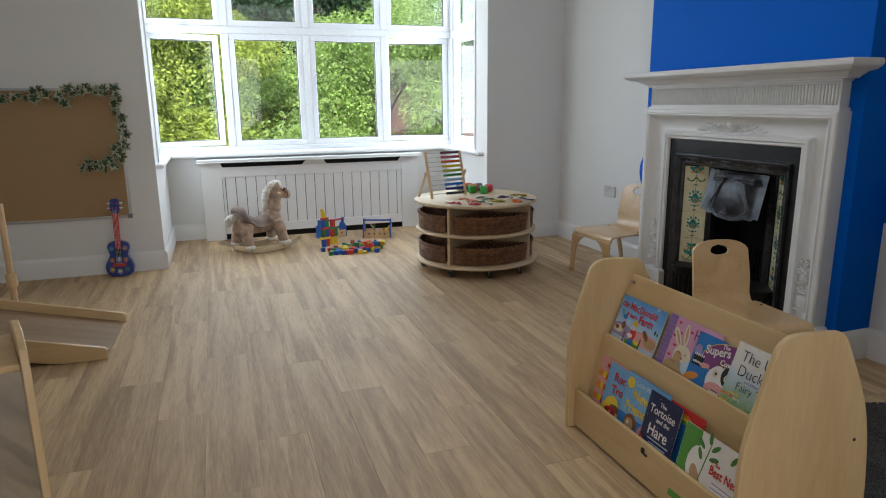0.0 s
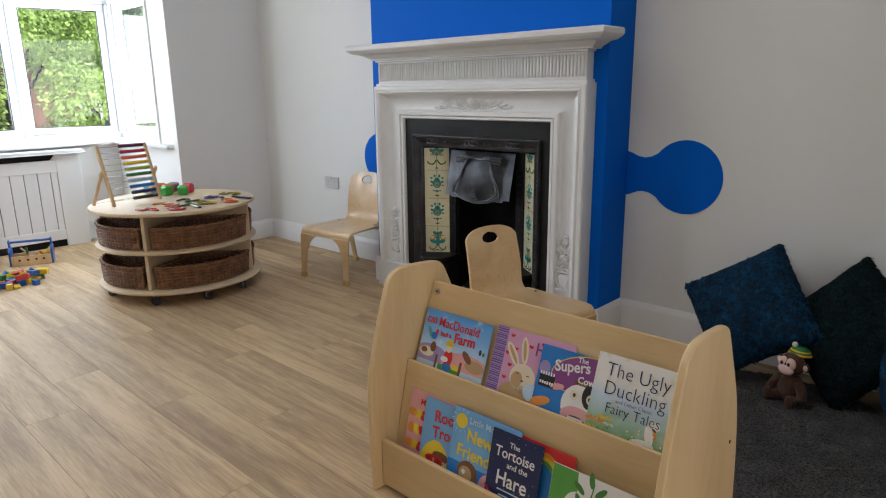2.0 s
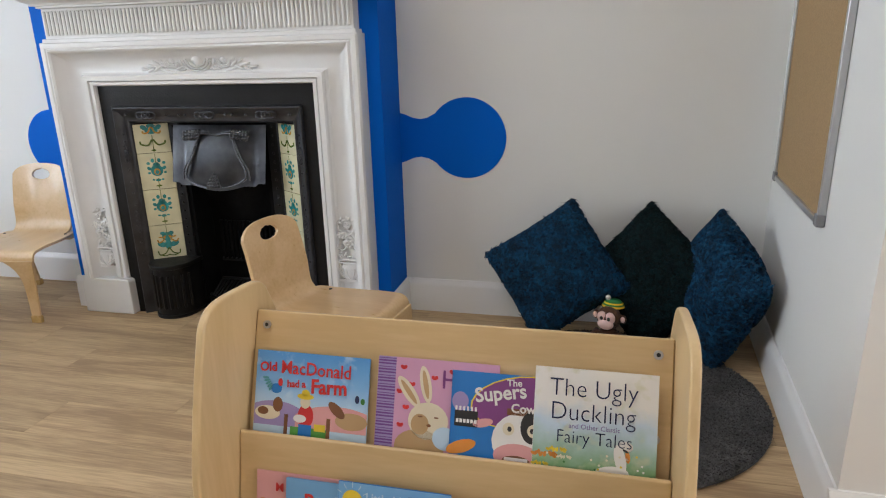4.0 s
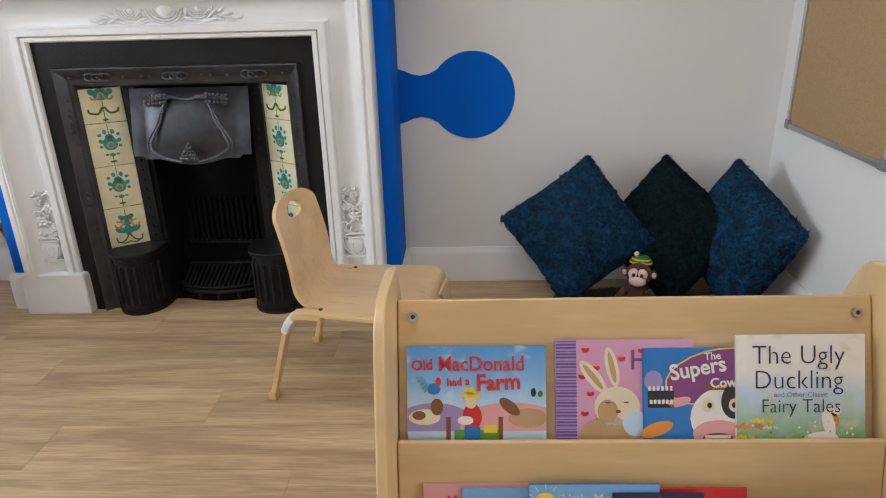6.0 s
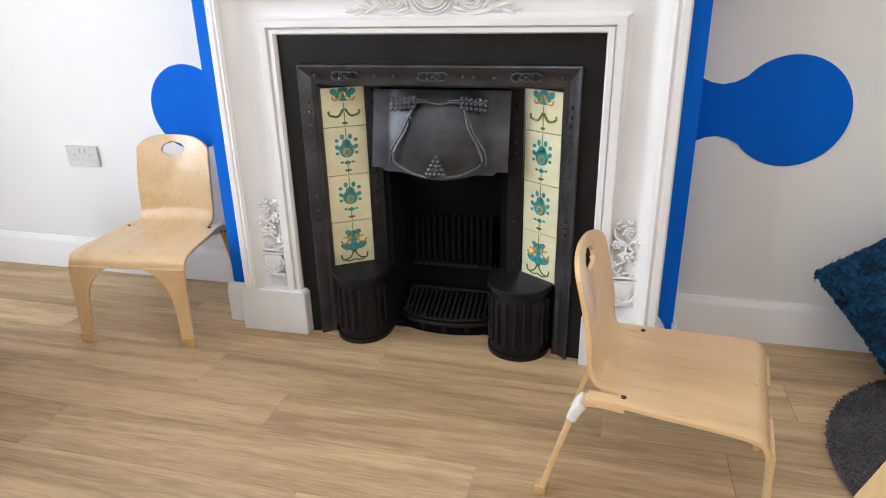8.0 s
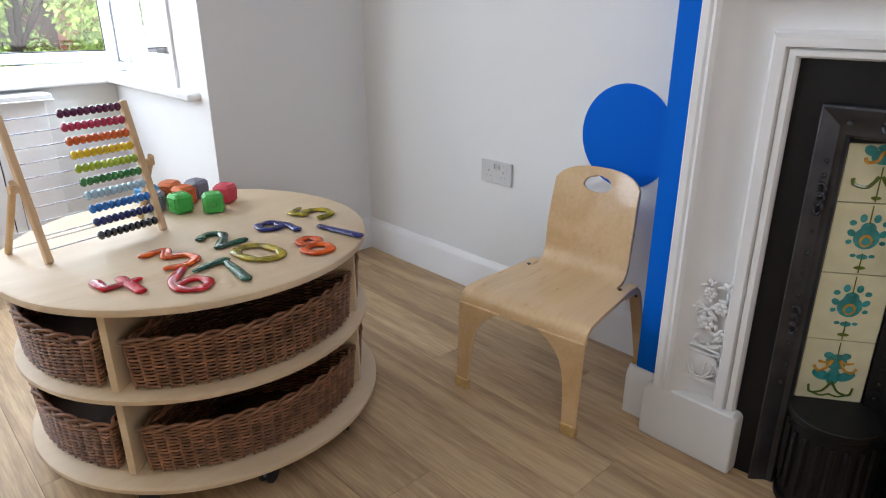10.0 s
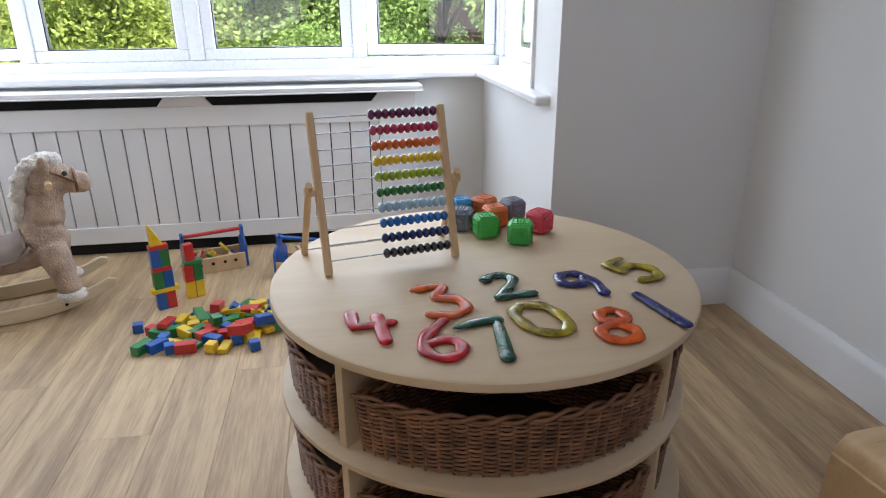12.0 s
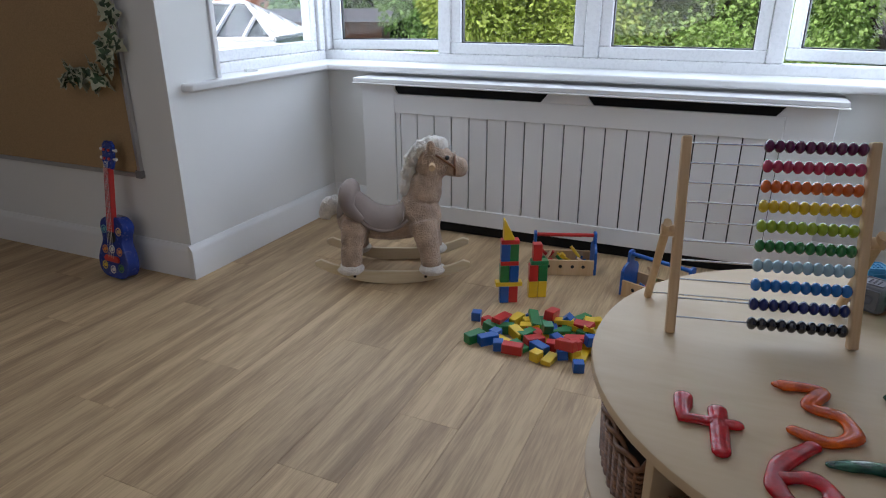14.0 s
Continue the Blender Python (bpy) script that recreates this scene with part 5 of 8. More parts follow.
b, f = book("picture_book", 0.020, 0.16, 0.250, LO, TL, C_RED, "picture book with a rainbow edge, half hidden on the lower tier", lift=0.009)
for k, c in enumerate((C_RED, C_ORANGE, C_YEL, C_GREEN, C_BLUE)):
    pic(b, f, k, oval((0.0, 0.13), (0.078 - 0.01 * k, 0.115 - 0.01 * k)), c)
b, f = book("picture_book", -0.050, 0.152, 0.254, LO, TL, C_NAVY, "navy picture book with white title lettering, on the lower tier", lift=0.027)
pic(b, f, 0, oval((-0.03, 0.06), (0.05, 0.02), -30), C_BROWN)
pic(b, f, 1, oval((-0.05, 0.08), (0.04, 0.005), -40), C_RED)
pic(b, f, 1, oval((-0.04, 0.07), (0.04, 0.005), -40), C_TAN)
for k in range(30):
    pic(b, f, 1, oval((rnd.uniform(-0.07, 0.07), rnd.uniform(0.05, 0.25)), (0.0008, 0.0008), n=6), C_WHITE)
ink(b, f, "The", 0.020, -0.004, 0.220, C_WHITE, 0, 0.0002)
ink(b, f, "Tortoise", 0.038, 0.0, 0.190, C_WHITE, 0, 0.0004, 0.9)
ink(b, f, "and the", 0.021, 0.012, 0.168, C_WHITE, 0, 0.0002)
ink(b, f, "Hare", 0.052, 0.0, 0.120, C_WHITE, 0, 0.0006, 0.9)
for k, w in enumerate((0.05, 0.042)):
    pic(b, f, 1, rect(-w + 0.01, w + 0.01, 0.106 - 0.013 * k, 0.110 - 0.013 * k), C_PALE)
b, f = book("picture_book", 0.140, 0.245, 0.238, LO, TL, C_WHITE, "green and white picture book with leafy twig, lower tier", lift=0.036)
pic(b, f, 0, [(-0.1225, 0.0), (-0.010, 0.0), (-0.030, 0.06), (-0.044, 0.13), (-0.052, 0.19), (-0.056, 0.238), (-0.1225, 0.238)], C_GREEN)
pic(b, f, 1, oval((-0.052, 0.135), (0.036, 0.058)), C_WHITE)
pic(b, f, 2, oval((-0.04, 0.09), (0.02, 0.05), 25), C_TAN)
pic(b, f, 3, oval((-0.022, 0.155), (0.0022, 0.075), -8), C_LEAF)
for x, z, r in ((-0.048, 0.205, 50), (-0.045, 0.175, 30), (0.006, 0.212, -45), (0.008, 0.180, -70), (-0.02, 0.232, 10), (0.075, 0.212, -30), (0.105, 0.19, -60)):
    pic(b, f, 4, oval((x, z), (0.007, 0.018), r), C_LEAF)
ink(b, f, "The", 0.015, 0.024, 0.168, C_RED, 0, 0.0003)
ink(b, f, "Best Nest", 0.036, 0.058, 0.140, C_RED, 0, 0.0007, 0.78)
for k in range(5):
    pic(b, f, 2, rect(0.02, 0.10 - 0.006 * (k % 2), 0.118 - k * 0.013, 0.121 - k * 0.013), C_LILAC)


# ---- bent ply chairs ----
def strip(bm, path, half, t):
    """Flat ply strip along (x, y, z) points; half widths along x, thickness t across."""
    rows = []
    k = len(path)
    for i, p in enumerate(path):
        d = (path[min(i + 1, k - 1)] - path[max(i - 1, 0)]).normalized()
        nr = Vector((0, -d.z, d.y)).normalized() * t / 2
        w = Vector((half[i], 0, 0))
        rows.append([bm.verts.new(p + q) for q in (-w - nr, w - nr, w + nr, -w + nr)])
    fs = []
    for a, b in zip(rows, rows[1:]):
        for j in range(4):
            fs.append(bm.faces.new((a[j], a[(j + 1) % 4], b[(j + 1) % 4], b[j])))
    fs += [bm.faces.new(rows[0]), bm.faces.new(rows[-1][::-1])]
    bmesh.ops.recalc_face_normals(bm, faces=fs)


def chair(m, label, tape=False):
    """Child's bent plywood chair; local -y is its front."""
    c = thing("child_chair", m, label, "chair", "small bentwood chairs")
    t = 0.012
    SZ = 0.308
    WF, WB, BH = 0.207, 0.186, 0.145
    # front legs run on from the bent lip of the seat and taper to capped feet
    for s in (-1, 1):
        bm = bmnew()
        rows = []
        for k in range(13):
            v = k / 12
            z = (SZ - 0.040) * (1 - v) + 0.010 * v
            y = -0.193 - 0.014 * v
            wi = 0.085 * (1 - v) ** 6 + 0.018 * (1 - v) + 0.041
            xo = s * (WF - 0.002 * v)
            xi = xo - s * wi
            rows.append([bm.verts.new(p) for p in ((xo, y - t, z), (xo, y, z), (xi, y, z), (xi, y - t, z))])
        fs = []
        for a, b in zip(rows, rows[1:]):
            for j in range(4):
                fs.append(bm.faces.new((a[j], a[(j + 1) % 4], b[(j + 1) % 4], b[j])))
        fs += [bm.faces.new(rows[0]), bm.faces.new(rows[-1][::-1])]
        bmesh.ops.recalc_face_normals(bm, faces=fs)
        part("front_leg", bm, M_CHAIR, c, bev=0.003, sharp=50)
        bm = bmnew()
        box(bm, s * 0.1845 - 0.0235, s * 0.1845 + 0.0235, -0.223, -0.203, 0.0, 0.032)
        part("foot_cap", bm, M_CAP, c, "clear yellowed plastic foot cap", bev=0.004)
        # rear leg: a ply strip bolted under the ear of the seat, bent down and splayed back
        path = smooth_path([(s * 0.163, 0.085, SZ - 0.019), (s * 0.163, 0.140, SZ - 0.019), (s * 0.164, 0.172, SZ - 0.027), (s * 0.166, 0.192, SZ - 0.06), (s * 0.170, 0.218, 0.16), (s * 0.176, 0.258, 0.004)], 5)
        half = [0.023 - 0.008 * i / len(path) for i in range(len(path))]
        bm = bmnew()
        strip(bm, path, half, 0.015)
        leg = part("rear_leg", bm, M_CHAIR, c, bev=0.003, sharp=50)
        for k in (-1, 1):
            bm = bmnew()
            p = path[13] + Vector((k * 0.009, 0, 0))
            d = (path[14] - path[12]).normalized()
            nr = Vector((0, d.z, -d.y)).normalized()
            nr = nr if nr.y < 0 else -nr
            cyl(bm, p + nr * 0.0075, p + nr * 0.0095, 0.0045, n=10)
            part("bolt", bm, M_RUBBER, leg)
        bm = bmnew()
        box(bm, s * 0.176 - 0.018, s * 0.176 + 0.018, 0.244, 0.272, 0.0, 0.028)
        part("foot_cap", bm, M_CAP, c, bev=0.004)
        bm = bmnew()
        cyl(bm, (s * 0.158, 0.092, SZ - 0.006), (s * 0.158, 0.092, SZ + 0.0008), 0.006, n=12)
        part("bolt", bm, M_RUBBER, c)
        if tape and s < 0:
            bm = bmnew()
            strip(bm, path[10:17], [0.027, 0.0275, 0.026, 0.0268, 0.0255, 0.026, 0.0245], 0.024)
            part("tape", bm, M_TAPE, c, "torn white tape wrapped round the joint", bev=0.006, sharp=60)
    # one bent sheet: lip, seat with two ears, and the back rising between them with a grip hole
    bm = bmnew()
    hz1 = 0.612
    seat = smooth_path([Vector(p) for p in ((0, -0.199, SZ - 0.045), (0, -0.193, SZ - 0.024), (0, -0.180, SZ - 0.009), (0, -0.158, SZ - 0.002), (0, -0.10, SZ), (0, 0.0, SZ - 0.002), (0, 0.095, SZ - 0.002))], 5)
    back = smooth_path([Vector(p) for p in ((0, 0.095, SZ - 0.002), (0, 0.125, SZ + 0.001), (0, 0.147, SZ + 0.012), (0, 0.160, SZ + 0.032), (0, 0.168, SZ + 0.060), (0, 0.180, 0.44), (0, 0.196, 0.52), (0, 0.220, hz1))], 7)
    K = BH / WB
    cols = [-1 + (1 - K) * i / 4 for i in range(4)] + [-K + 2 * K * i / 24 for i in range(25)] + [K + (1 - K) * (i + 1) / 4 for i in range(4)]
    n = len(cols)
    last = None
    for p in seat:
        w = WF + (WB - WF) * max(0.0, min(1.0, (p.y + 0.17) / 0.265))
        row = [bm.verts.new((u * w, p.y, p.z)) for u in cols]
        if last:
            for i in range(n - 1):
                bm.faces.new((last[i], last[i + 1], row[i + 1], row[i]))
        last = row
    for a, b in ((0, 5), (n - 5, n)):
        prev = last[a:b]
        for k in range(1, 6):
            y = 0.095 + 0.073 * k / 5
            row = []
            for i, u in enumerate(cols[a:b]):
                q = abs(u)
                x = max(q * WB, BH + 0.007) - 0.006 * (k == 5) * (q > 0.97)
                row.append(bm.verts.new((math.copysign(x, u), y, SZ - 0.002 - 0.004 * (k / 5) ** 3)))
            for i in range(4):
                bm.faces.new((prev[i], prev[i + 1], row[i + 1], row[i]))
            prev = row
    run_l = [0.0]
    for a, b in zip(back, back[1:]):
        run_l.append(run_l[-1] + (b - a).length)
    full = run_l[-1]
    hole_c, hole_r = (0.0, 0.560), (0.046, 0.026)
    prev = last[4:n - 4]
    nv = 46
    rows = [prev]
    for j in range(1, nv + 1):
        row = []
        for u in cols[4:n - 4]:
            u /= K
            d = full * j / nv
            d -= 0.062 * (1 - math.sqrt(max(0.0, 1 - min(1.0, abs(u)) ** 2.6 * 0.94))) * max(0.0, (d - full * 0.55) / (full * 0.45))
            q = max(k for k in range(len(back)) if run_l[k] <= d + 1e-9)
            q2 = min(q + 1, len(back) - 1)
            p = back[q].lerp(back[q2], (d - run_l[q]) / max(1e-6, run_l[q2] - run_l[q]))
            wide = BH - 0.006 * max(0.0, (p.z - 0.44) / 0.17)
            y = p.y - 0.012 * (u * u - 0.4) * min(1.0, max(0.0, (p.z - SZ - 0.03) / 0.08))
            row.append(bm.verts.new((u * wide, y, p.z)))
        rows.append(row)
    for a, b in zip(rows, rows[1:]):
        for i in range(len(a) - 1):
            cx, cz = (a[i].co.x + b[i + 1].co.x) / 2, (a[i].co.z + b[i + 1].co.z) / 2
            if ((cx - hole_c[0]) / hole_r[0]) ** 2 + ((cz - hole_c[1]) / hole_r[1]) ** 2 > 1:
                bm.faces.new((a[i], a[i + 1], b[i + 1], b[i]))
    rim = [v for v in bm.verts if v.link_faces and any(len(e.link_faces) == 1 for e in v.link_edges) and ((v.co.x - hole_c[0]) / hole_r[0]) ** 2 + ((v.co.z - hole_c[1]) / hole_r[1]) ** 2 < 2.6]
    for v in rim:
        a = math.atan2((v.co.z - hole_c[1]) / hole_r[1], (v.co.x - hole_c[0]) / hole_r[0])
        v.co.x, v.co.z = hole_c[0] + hole_r[0] * math.cos(a), hole_c[1] + hole_r[1] * math.sin(a) * (0.8 if math.sin(a) < 0 else 1.05)
    bmesh.ops.delete(bm, geom=[v for v in bm.verts if not v.link_faces], context='VERTS')
    bm.normal_update()
    if sum(f.normal.z for f in bm.faces) < 0:
        bmesh.ops.reverse_faces(bm, faces=bm.faces[:])
    bmesh.ops.solidify(bm, geom=bm.faces[:], thickness=t)
    part("seat_and_back", bm, M_CHAIR, c, "smooth ply seat and back bent from one sheet", bev=0.002, sharp=50)
    return c


def facing(front, back):
    d = Vector(front) - Vector(back)
    return math.degrees(math.atan2(d.x, -d.y))


fr, ba = Vector((2.800, 4.538)), Vector((3.26, 4.592))
ctr = fr + (ba - fr).normalized() * 0.205
chair(pose(ctr.x, ctr.y, 0, 0, 0, facing(fr, ba)) @ Matrix.Diagonal((1, 1, 1.04, 1)), "pale bentwood child's chair beside the blue chimney breast")
fr, ba = Vector((2.490, 2.628)), Vector((2.560, 3.058))
ctr = fr + (ba - fr).normalized() * 0.205
chair(pose(ctr.x, ctr.y, 0, 0, 0, facing(fr, ba)) @ Matrix.Diagonal((1, 1, 0.955, 1)), "pale bentwood child's chair with a white-taped leg, by the fireplace", True)

# ---- round storage table ----
TC = (2.184, 5.168)
tab = thing("round_storage_table", pose(TC[0], TC[1], 0), "round maple play table on castors with open shelves", "table")
bm = bmnew()
lathe(bm, [(0, 0.502), (0.455, 0.502), (0.463, 0.506), (0.464, 0.514), (0.462, 0.521), (0.456, 0.5245), (0, 0.5245)], 72)
part("tabletop", bm, M_MAPLE, tab, "pale maple round top", sharp=40)
for nm, z, k in (("middle_shelf", 0.292, -0.006), ("base", 0.072, 0.004)):
    bm = bmnew()
    lathe(bm, [(0, z), (0.452 + k, z), (0.458 + k, z + 0.004), (0.458 + k, z + 0.014), (0.452 + k, z + 0.018), (0, z + 0.018)], 72)
    plate_ob = part(nm, bm, M_MAPLE, tab, sharp=40)
    plate_ob.matrix_basis = pose(-0.004, -0.014, 0) if nm == "middle_shelf" else pose(-0.002, -0.026, -0.003)
AX = (222, 313)
for z0, z1 in ((0.0905, 0.2915), (0.3105, 0.5015)):
    for a in AX:
        for k in (0, 180):
            bm = bmnew()
            box(bm, 0.012, 0.438, -0.009, 0.009, z0, z1, pose(0, 0, 0, 0, 0, a + k))
            part("divider", bm, M_MAPLE, tab, bev=0.002)
for a in (30, 80, 165, 222, 262, 299, 345):
    cx, cy = -0.002 + 0.40 * math.cos(radians(a)), -0.026 + 0.40 * math.sin(radians(a))
    w = new("castor")
    w.parent = tab
    w.matrix_basis = pose(cx, cy, 0, 0, 0, a + 35)
    bm = bmnew()
    for s in (-1, 1):
        cyl(bm, (s * 0.006, 0, 0.024), (s * 0.016, 0, 0.024), 0.024, n=20)
    part("wheel", bm, M_RUBBER, w, bev=0.003)
    bm = bmnew()
    box(bm, -0.005, 0.005, -0.016, 0.016, 0.02, 0.05)
    cyl(bm, (0, 0.0, 0.05), (0, 0.0, 0.0687), 0.011, n=12)
    part("fork", bm, M_GREYP, w)


def basket(z0, a0, a1):
    """Willow basket in a sector of the table, its front following the rim."""
    b = thing("wicker_basket", pose(TC[0], TC[1], z0), "brown woven willow basket on the round table's shelf", "basket", "willow baskets in the table")
    r1 = 0.432
    a0, a1 = radians(a0), radians(a1)
    inset = 0.034
    na = 22
    # shift sides in from the dividers
    am = (a0 + a1) / 2
    half = (a1 - a0) / 2
    off = inset / math.sin(half)
    apex = Vector((math.cos(am), math.sin(am), 0)) * off
    front = []
    for i in range(na + 1):
        a = a0 + (a1 - a0) * (i / na)
        k = 1 - inset / (r1 * half) * 1.0
        a2 = am + (a - am) * k
        front.append(Vector((r1 * math.cos(a2), r1 * math.sin(a2), 0)))
    inner = apex + Vector((math.cos(am), math.sin(am), 0)) * 0.09
    e0, e1 = front[0], front[-1]
    p0 = inner + (e0 - apex).normalized() * 0.05
    p1 = inner + (e1 - apex).normalized() * 0.05
    outline = front + [e1.lerp(p1, k) for k in (0.25, 0.5, 0.75, 1)] + [p1.lerp(p0, k) for k in (0.5,)] + [p0.lerp(e0, k) for k in (0, 0.25, 0.5, 0.75)]
    # resample evenly
    path = outline + [outline[0]]
    total = sum((q - p).length for p, q in zip(path, path[1:]))
    step = 0.0085
    cnt = int(total / step / 6) * 6
    even, acc, seg = [], 0.0, 0
    for k in range(cnt):
        want = total * k / cnt
        while seg < len(path) - 2 and acc + (path[seg + 1] - path[seg]).length < want:
            acc += (path[seg + 1] - path[seg]).length
            seg += 1
        L = (path[seg + 1] - path[seg]).length
        even.append(path[seg].lerp(path[seg + 1], (want - acc) / max(L, 1e-6)))
    cen = sum(even, Vector()) / cnt
    nrm = []
    for i in range(cnt):
        d = even[(i + 1) % cnt] - even[i - 1]
        nrm.append(Vector((d.y, -d.x, 0)).normalized())
    H2 = 0.116
    bm = bmnew()
    rows = 24
    for r in range(rows):
        z = 0.010 + (H2 - 0.012) * r / (rows - 1)
        grow = 0.96 + 0.04 * r / rows
        tw = []
        for i in range(cnt):
            o = 0.0042 * (1 if (i // 3 + r) % 2 else -1) * (0.25, 1.0, 1.0)[i % 3]
            tw.append(cen + (even[i] - cen) * grow + nrm[i] * o + Vector((0, 0, z + 0.0007 * math.sin(i * 1.7 + r * 2.1))))
        tube(bm, tw, 0.0031, 5, True, flat=0.9)
    tagged(part("weave", bm, M_WICKER, b, sharp=70), kind="stuff")
    bm = bmnew()
    for i in range(0, cnt, 3):
        p = cen + (even[i] - cen) * 0.965
        q = cen + (even[i] - cen)
        cyl(bm, p + Vector((0, 0, 0.003)), q + Vector((0, 0, H2)), 0.0035, n=5)
    tagged(part("stake_weave", bm, M_WICKER, b, sharp=70), kind="stuff")
    for ph in (0, math.pi):
        bm = bmnew()
        tw = [cen + (even[i] - cen) * 1.0 + nrm[i] * 0.006 * math.cos(i * 0.55 + ph) + Vector((0, 0, H2 + 0.006 + 0.0055 * math.sin(i * 0.55 + ph))) for i in range(cnt)]
        tube(bm, tw, 0.0044, 6, True)
        part("plaited_rim", bm, M_WICKER, b, sharp=70)
    # added inner sheet, coloured dark to paint the basket's inside shade
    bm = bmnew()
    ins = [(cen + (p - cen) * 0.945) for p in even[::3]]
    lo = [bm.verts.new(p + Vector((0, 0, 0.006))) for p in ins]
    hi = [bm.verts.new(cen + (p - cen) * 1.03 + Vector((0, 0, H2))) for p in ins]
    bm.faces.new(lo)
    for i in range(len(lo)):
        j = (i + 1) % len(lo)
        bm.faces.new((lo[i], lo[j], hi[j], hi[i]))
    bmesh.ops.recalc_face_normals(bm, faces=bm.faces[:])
    part("inner_shade_wall", bm, M_DARKIN, b)
    return b


for z in (0.0905, 0.3105):
    for a0, a1 in ((222, 313), (313, 402), (42, 133), (133, 222)):
        basket(z, a0, a1)


# ---- on the table: abacus, cubes, numerals ----
TZT = 0.5245
A = Vector((1.846, 5.189, TZT))
B = Vector((2.140, 5.252, TZT))
yaw = math.degrees(math.atan2(B.y - A.y, B.x - A.x))
ab = thing("abacus", pose((A.x + B.x) / 2, (A.y + B.y) / 2, TZT, 0, 0, yaw), "pine bead abacus standing on the round table", "abacus")
LEAN = 16.0
tilt = pose(0, 0, 0.002, -LEAN, 0, 0)
for s in (-1, 1):
    bm = bmnew()
    box(bm, s * 0.150 - 0.0085, s * 0.150 + 0.0085, -0.010, 0.010, 0.0, 0.354)
    part("upright", bm, M_PINE, ab, bev=0.004, m=tilt)
    piv = tilt @ Vector((s * 0.172, 0.0, 0.185))
    foot = Vector((s * 0.176, 0.155, 0.003))
    bm = bmnew()
    d = (foot - piv)
    tube(bm, [piv - d * 0.10, piv, piv + d * 0.5, foot], 0.0105, 8, flat=0.75, up=(1, 0, 0))
    part("prop_leg", bm, M_PINE, ab, sharp=60)
    bm = bmnew()
    cyl(bm, tilt @ Vector((s * 0.158, 0, 0.185)), piv + Vector((s * 0.008, 0, 0)), 0.011, n=14)
    part("pivot_knob", bm, M_PINE, ab, sharp=50)
bead_cols = [("plum", (0.10, 0.012, 0.06)), ("crimson", (0.42, 0.03, 0.08)), ("orange", (0.58, 0.11, 0.015)), ("yellow", (0.68, 0.47, 0.01)), ("lime", (0.30, 0.42, 0.02)),
             ("green", (0.025, 0.17, 0.035)), ("ice_blue", (0.32, 0.48, 0.56)), ("blue", (0.012, 0.14, 0.43)), ("navy", (0.012, 0.02, 0.12)), ("black", (0.012, 0.011, 0.018))]
for r, (nm, c) in enumerate(bead_cols):
    z = 0.341 - r * 0.0345
    bm = bmnew()
    cyl(bm, (-0.150, 0, z), (0.150, 0, z), 0.0017, n=6)
    wire = part("wire", bm, M_STEEL, ab, m=tilt)
    mm = mat("bead_" + nm, c, 0.22, var=0.06, coat=0.5, bump=0)
    bm = bmnew()
    lathe(bm, [(0.002, -0.0078), (0.007, -0.0070), (0.0108, -0.0035), (0.0118, 0.0), (0.0108, 0.0035), (0.007, 0.0070), (0.002, 0.0078)], 14)
    bmesh.ops.transform(bm, matrix=Matrix.Rotation(radians(90), 4, 'Y'), verts=bm.verts[:])
    me = mesh_of("bead", bm, mm, 60)
    for k in range(10):
        ob = new("bead", me)
        ob.parent = ab
        ob.matrix_basis = tilt @ pose(0.132 - k * 0.0162, 0, z)
bm = bmnew()
cyl(bm, (-0.172, 0.15, 0.012), (0.172, 0.15, 0.012), 0.0017, n=6)
part("tie_wire", bm, M_STEEL, ab)

CUBE = 0.056
cube_cols = {"sky_blue": (0.05, 0.33, 0.62), "grey": (0.21, 0.22, 0.27), "orange": (0.68, 0.17, 0.04), "green": (0.06, 0.42, 0.07), "coral_red": (0.66, 0.06, 0.09)}
cube_m = {k: mat("soft_rubber_" + k, v, 0.5, var=0.06, bump=0.06) for k, v in cube_cols.items()}
for nm, x, y, a in (("sky_blue", 2.205, 5.545, 20), ("grey", 2.192, 5.452, 62), ("orange", 2.276, 5.548, 35), ("orange", 2.285, 5.460, 12), ("grey", 2.347, 5.510, 20), ("green", 2.243, 5.385, 8), ("green", 2.316, 5.322, 70), ("coral_red", 2.388, 5.395, 38)):
    c = thing("sensory_cube", pose(x, y, TZT + 0.0005, 0, 0, a), nm.replace("_", " ") + " soft rubber cube with raised shapes, on the table", "toy cube", "soft play cubes on the table")
    bm = bmnew()
    h = CUBE / 2
    box(bm, -h, h, -h, h, 0, CUBE)
    bmesh.ops.bevel(bm, geom=bm.edges[:], offset=0.010, segments=3, affect='EDGES', profile=0.5)
    part("body", bm, cube_m[nm], c, sharp=60)
    for k in range(5):
        t = pose(0, 0, h) @ (Matrix.Rotation(radians(90 * k), 4, 'Z') @ Matrix.Rotation(radians(90), 4, 'X') if k < 4 else Matrix())
        bm = bmnew()
        tube(bm, [t @ Vector((0.019 * sx, 0.019 * sy, h)) for sx, sy in ((-1, -1), (0, -1.03), (1, -1), (1.03, 0), (1, 1), (0, 1.03), (-1, 1), (-1.03, 0))], 0.0022, 6, True)
        if k % 2:
            tube(bm, [t @ Vector((0.009 * math.cos(q), 0.009 * math.sin(q), h)) for q in [2 * math.pi * i / 12 for i in range(12)]], 0.0024, 6, True)
        else:
            for u in (-0.008, 0.0, 0.008):
                for v in (-0.008, 0.0, 0.008):
                    ball(bm, t @ Vector((u, v, h)), 0.0026, None, 6, 5)
        part("raised_shape", bm, cube_m[nm], c, sharp=80)


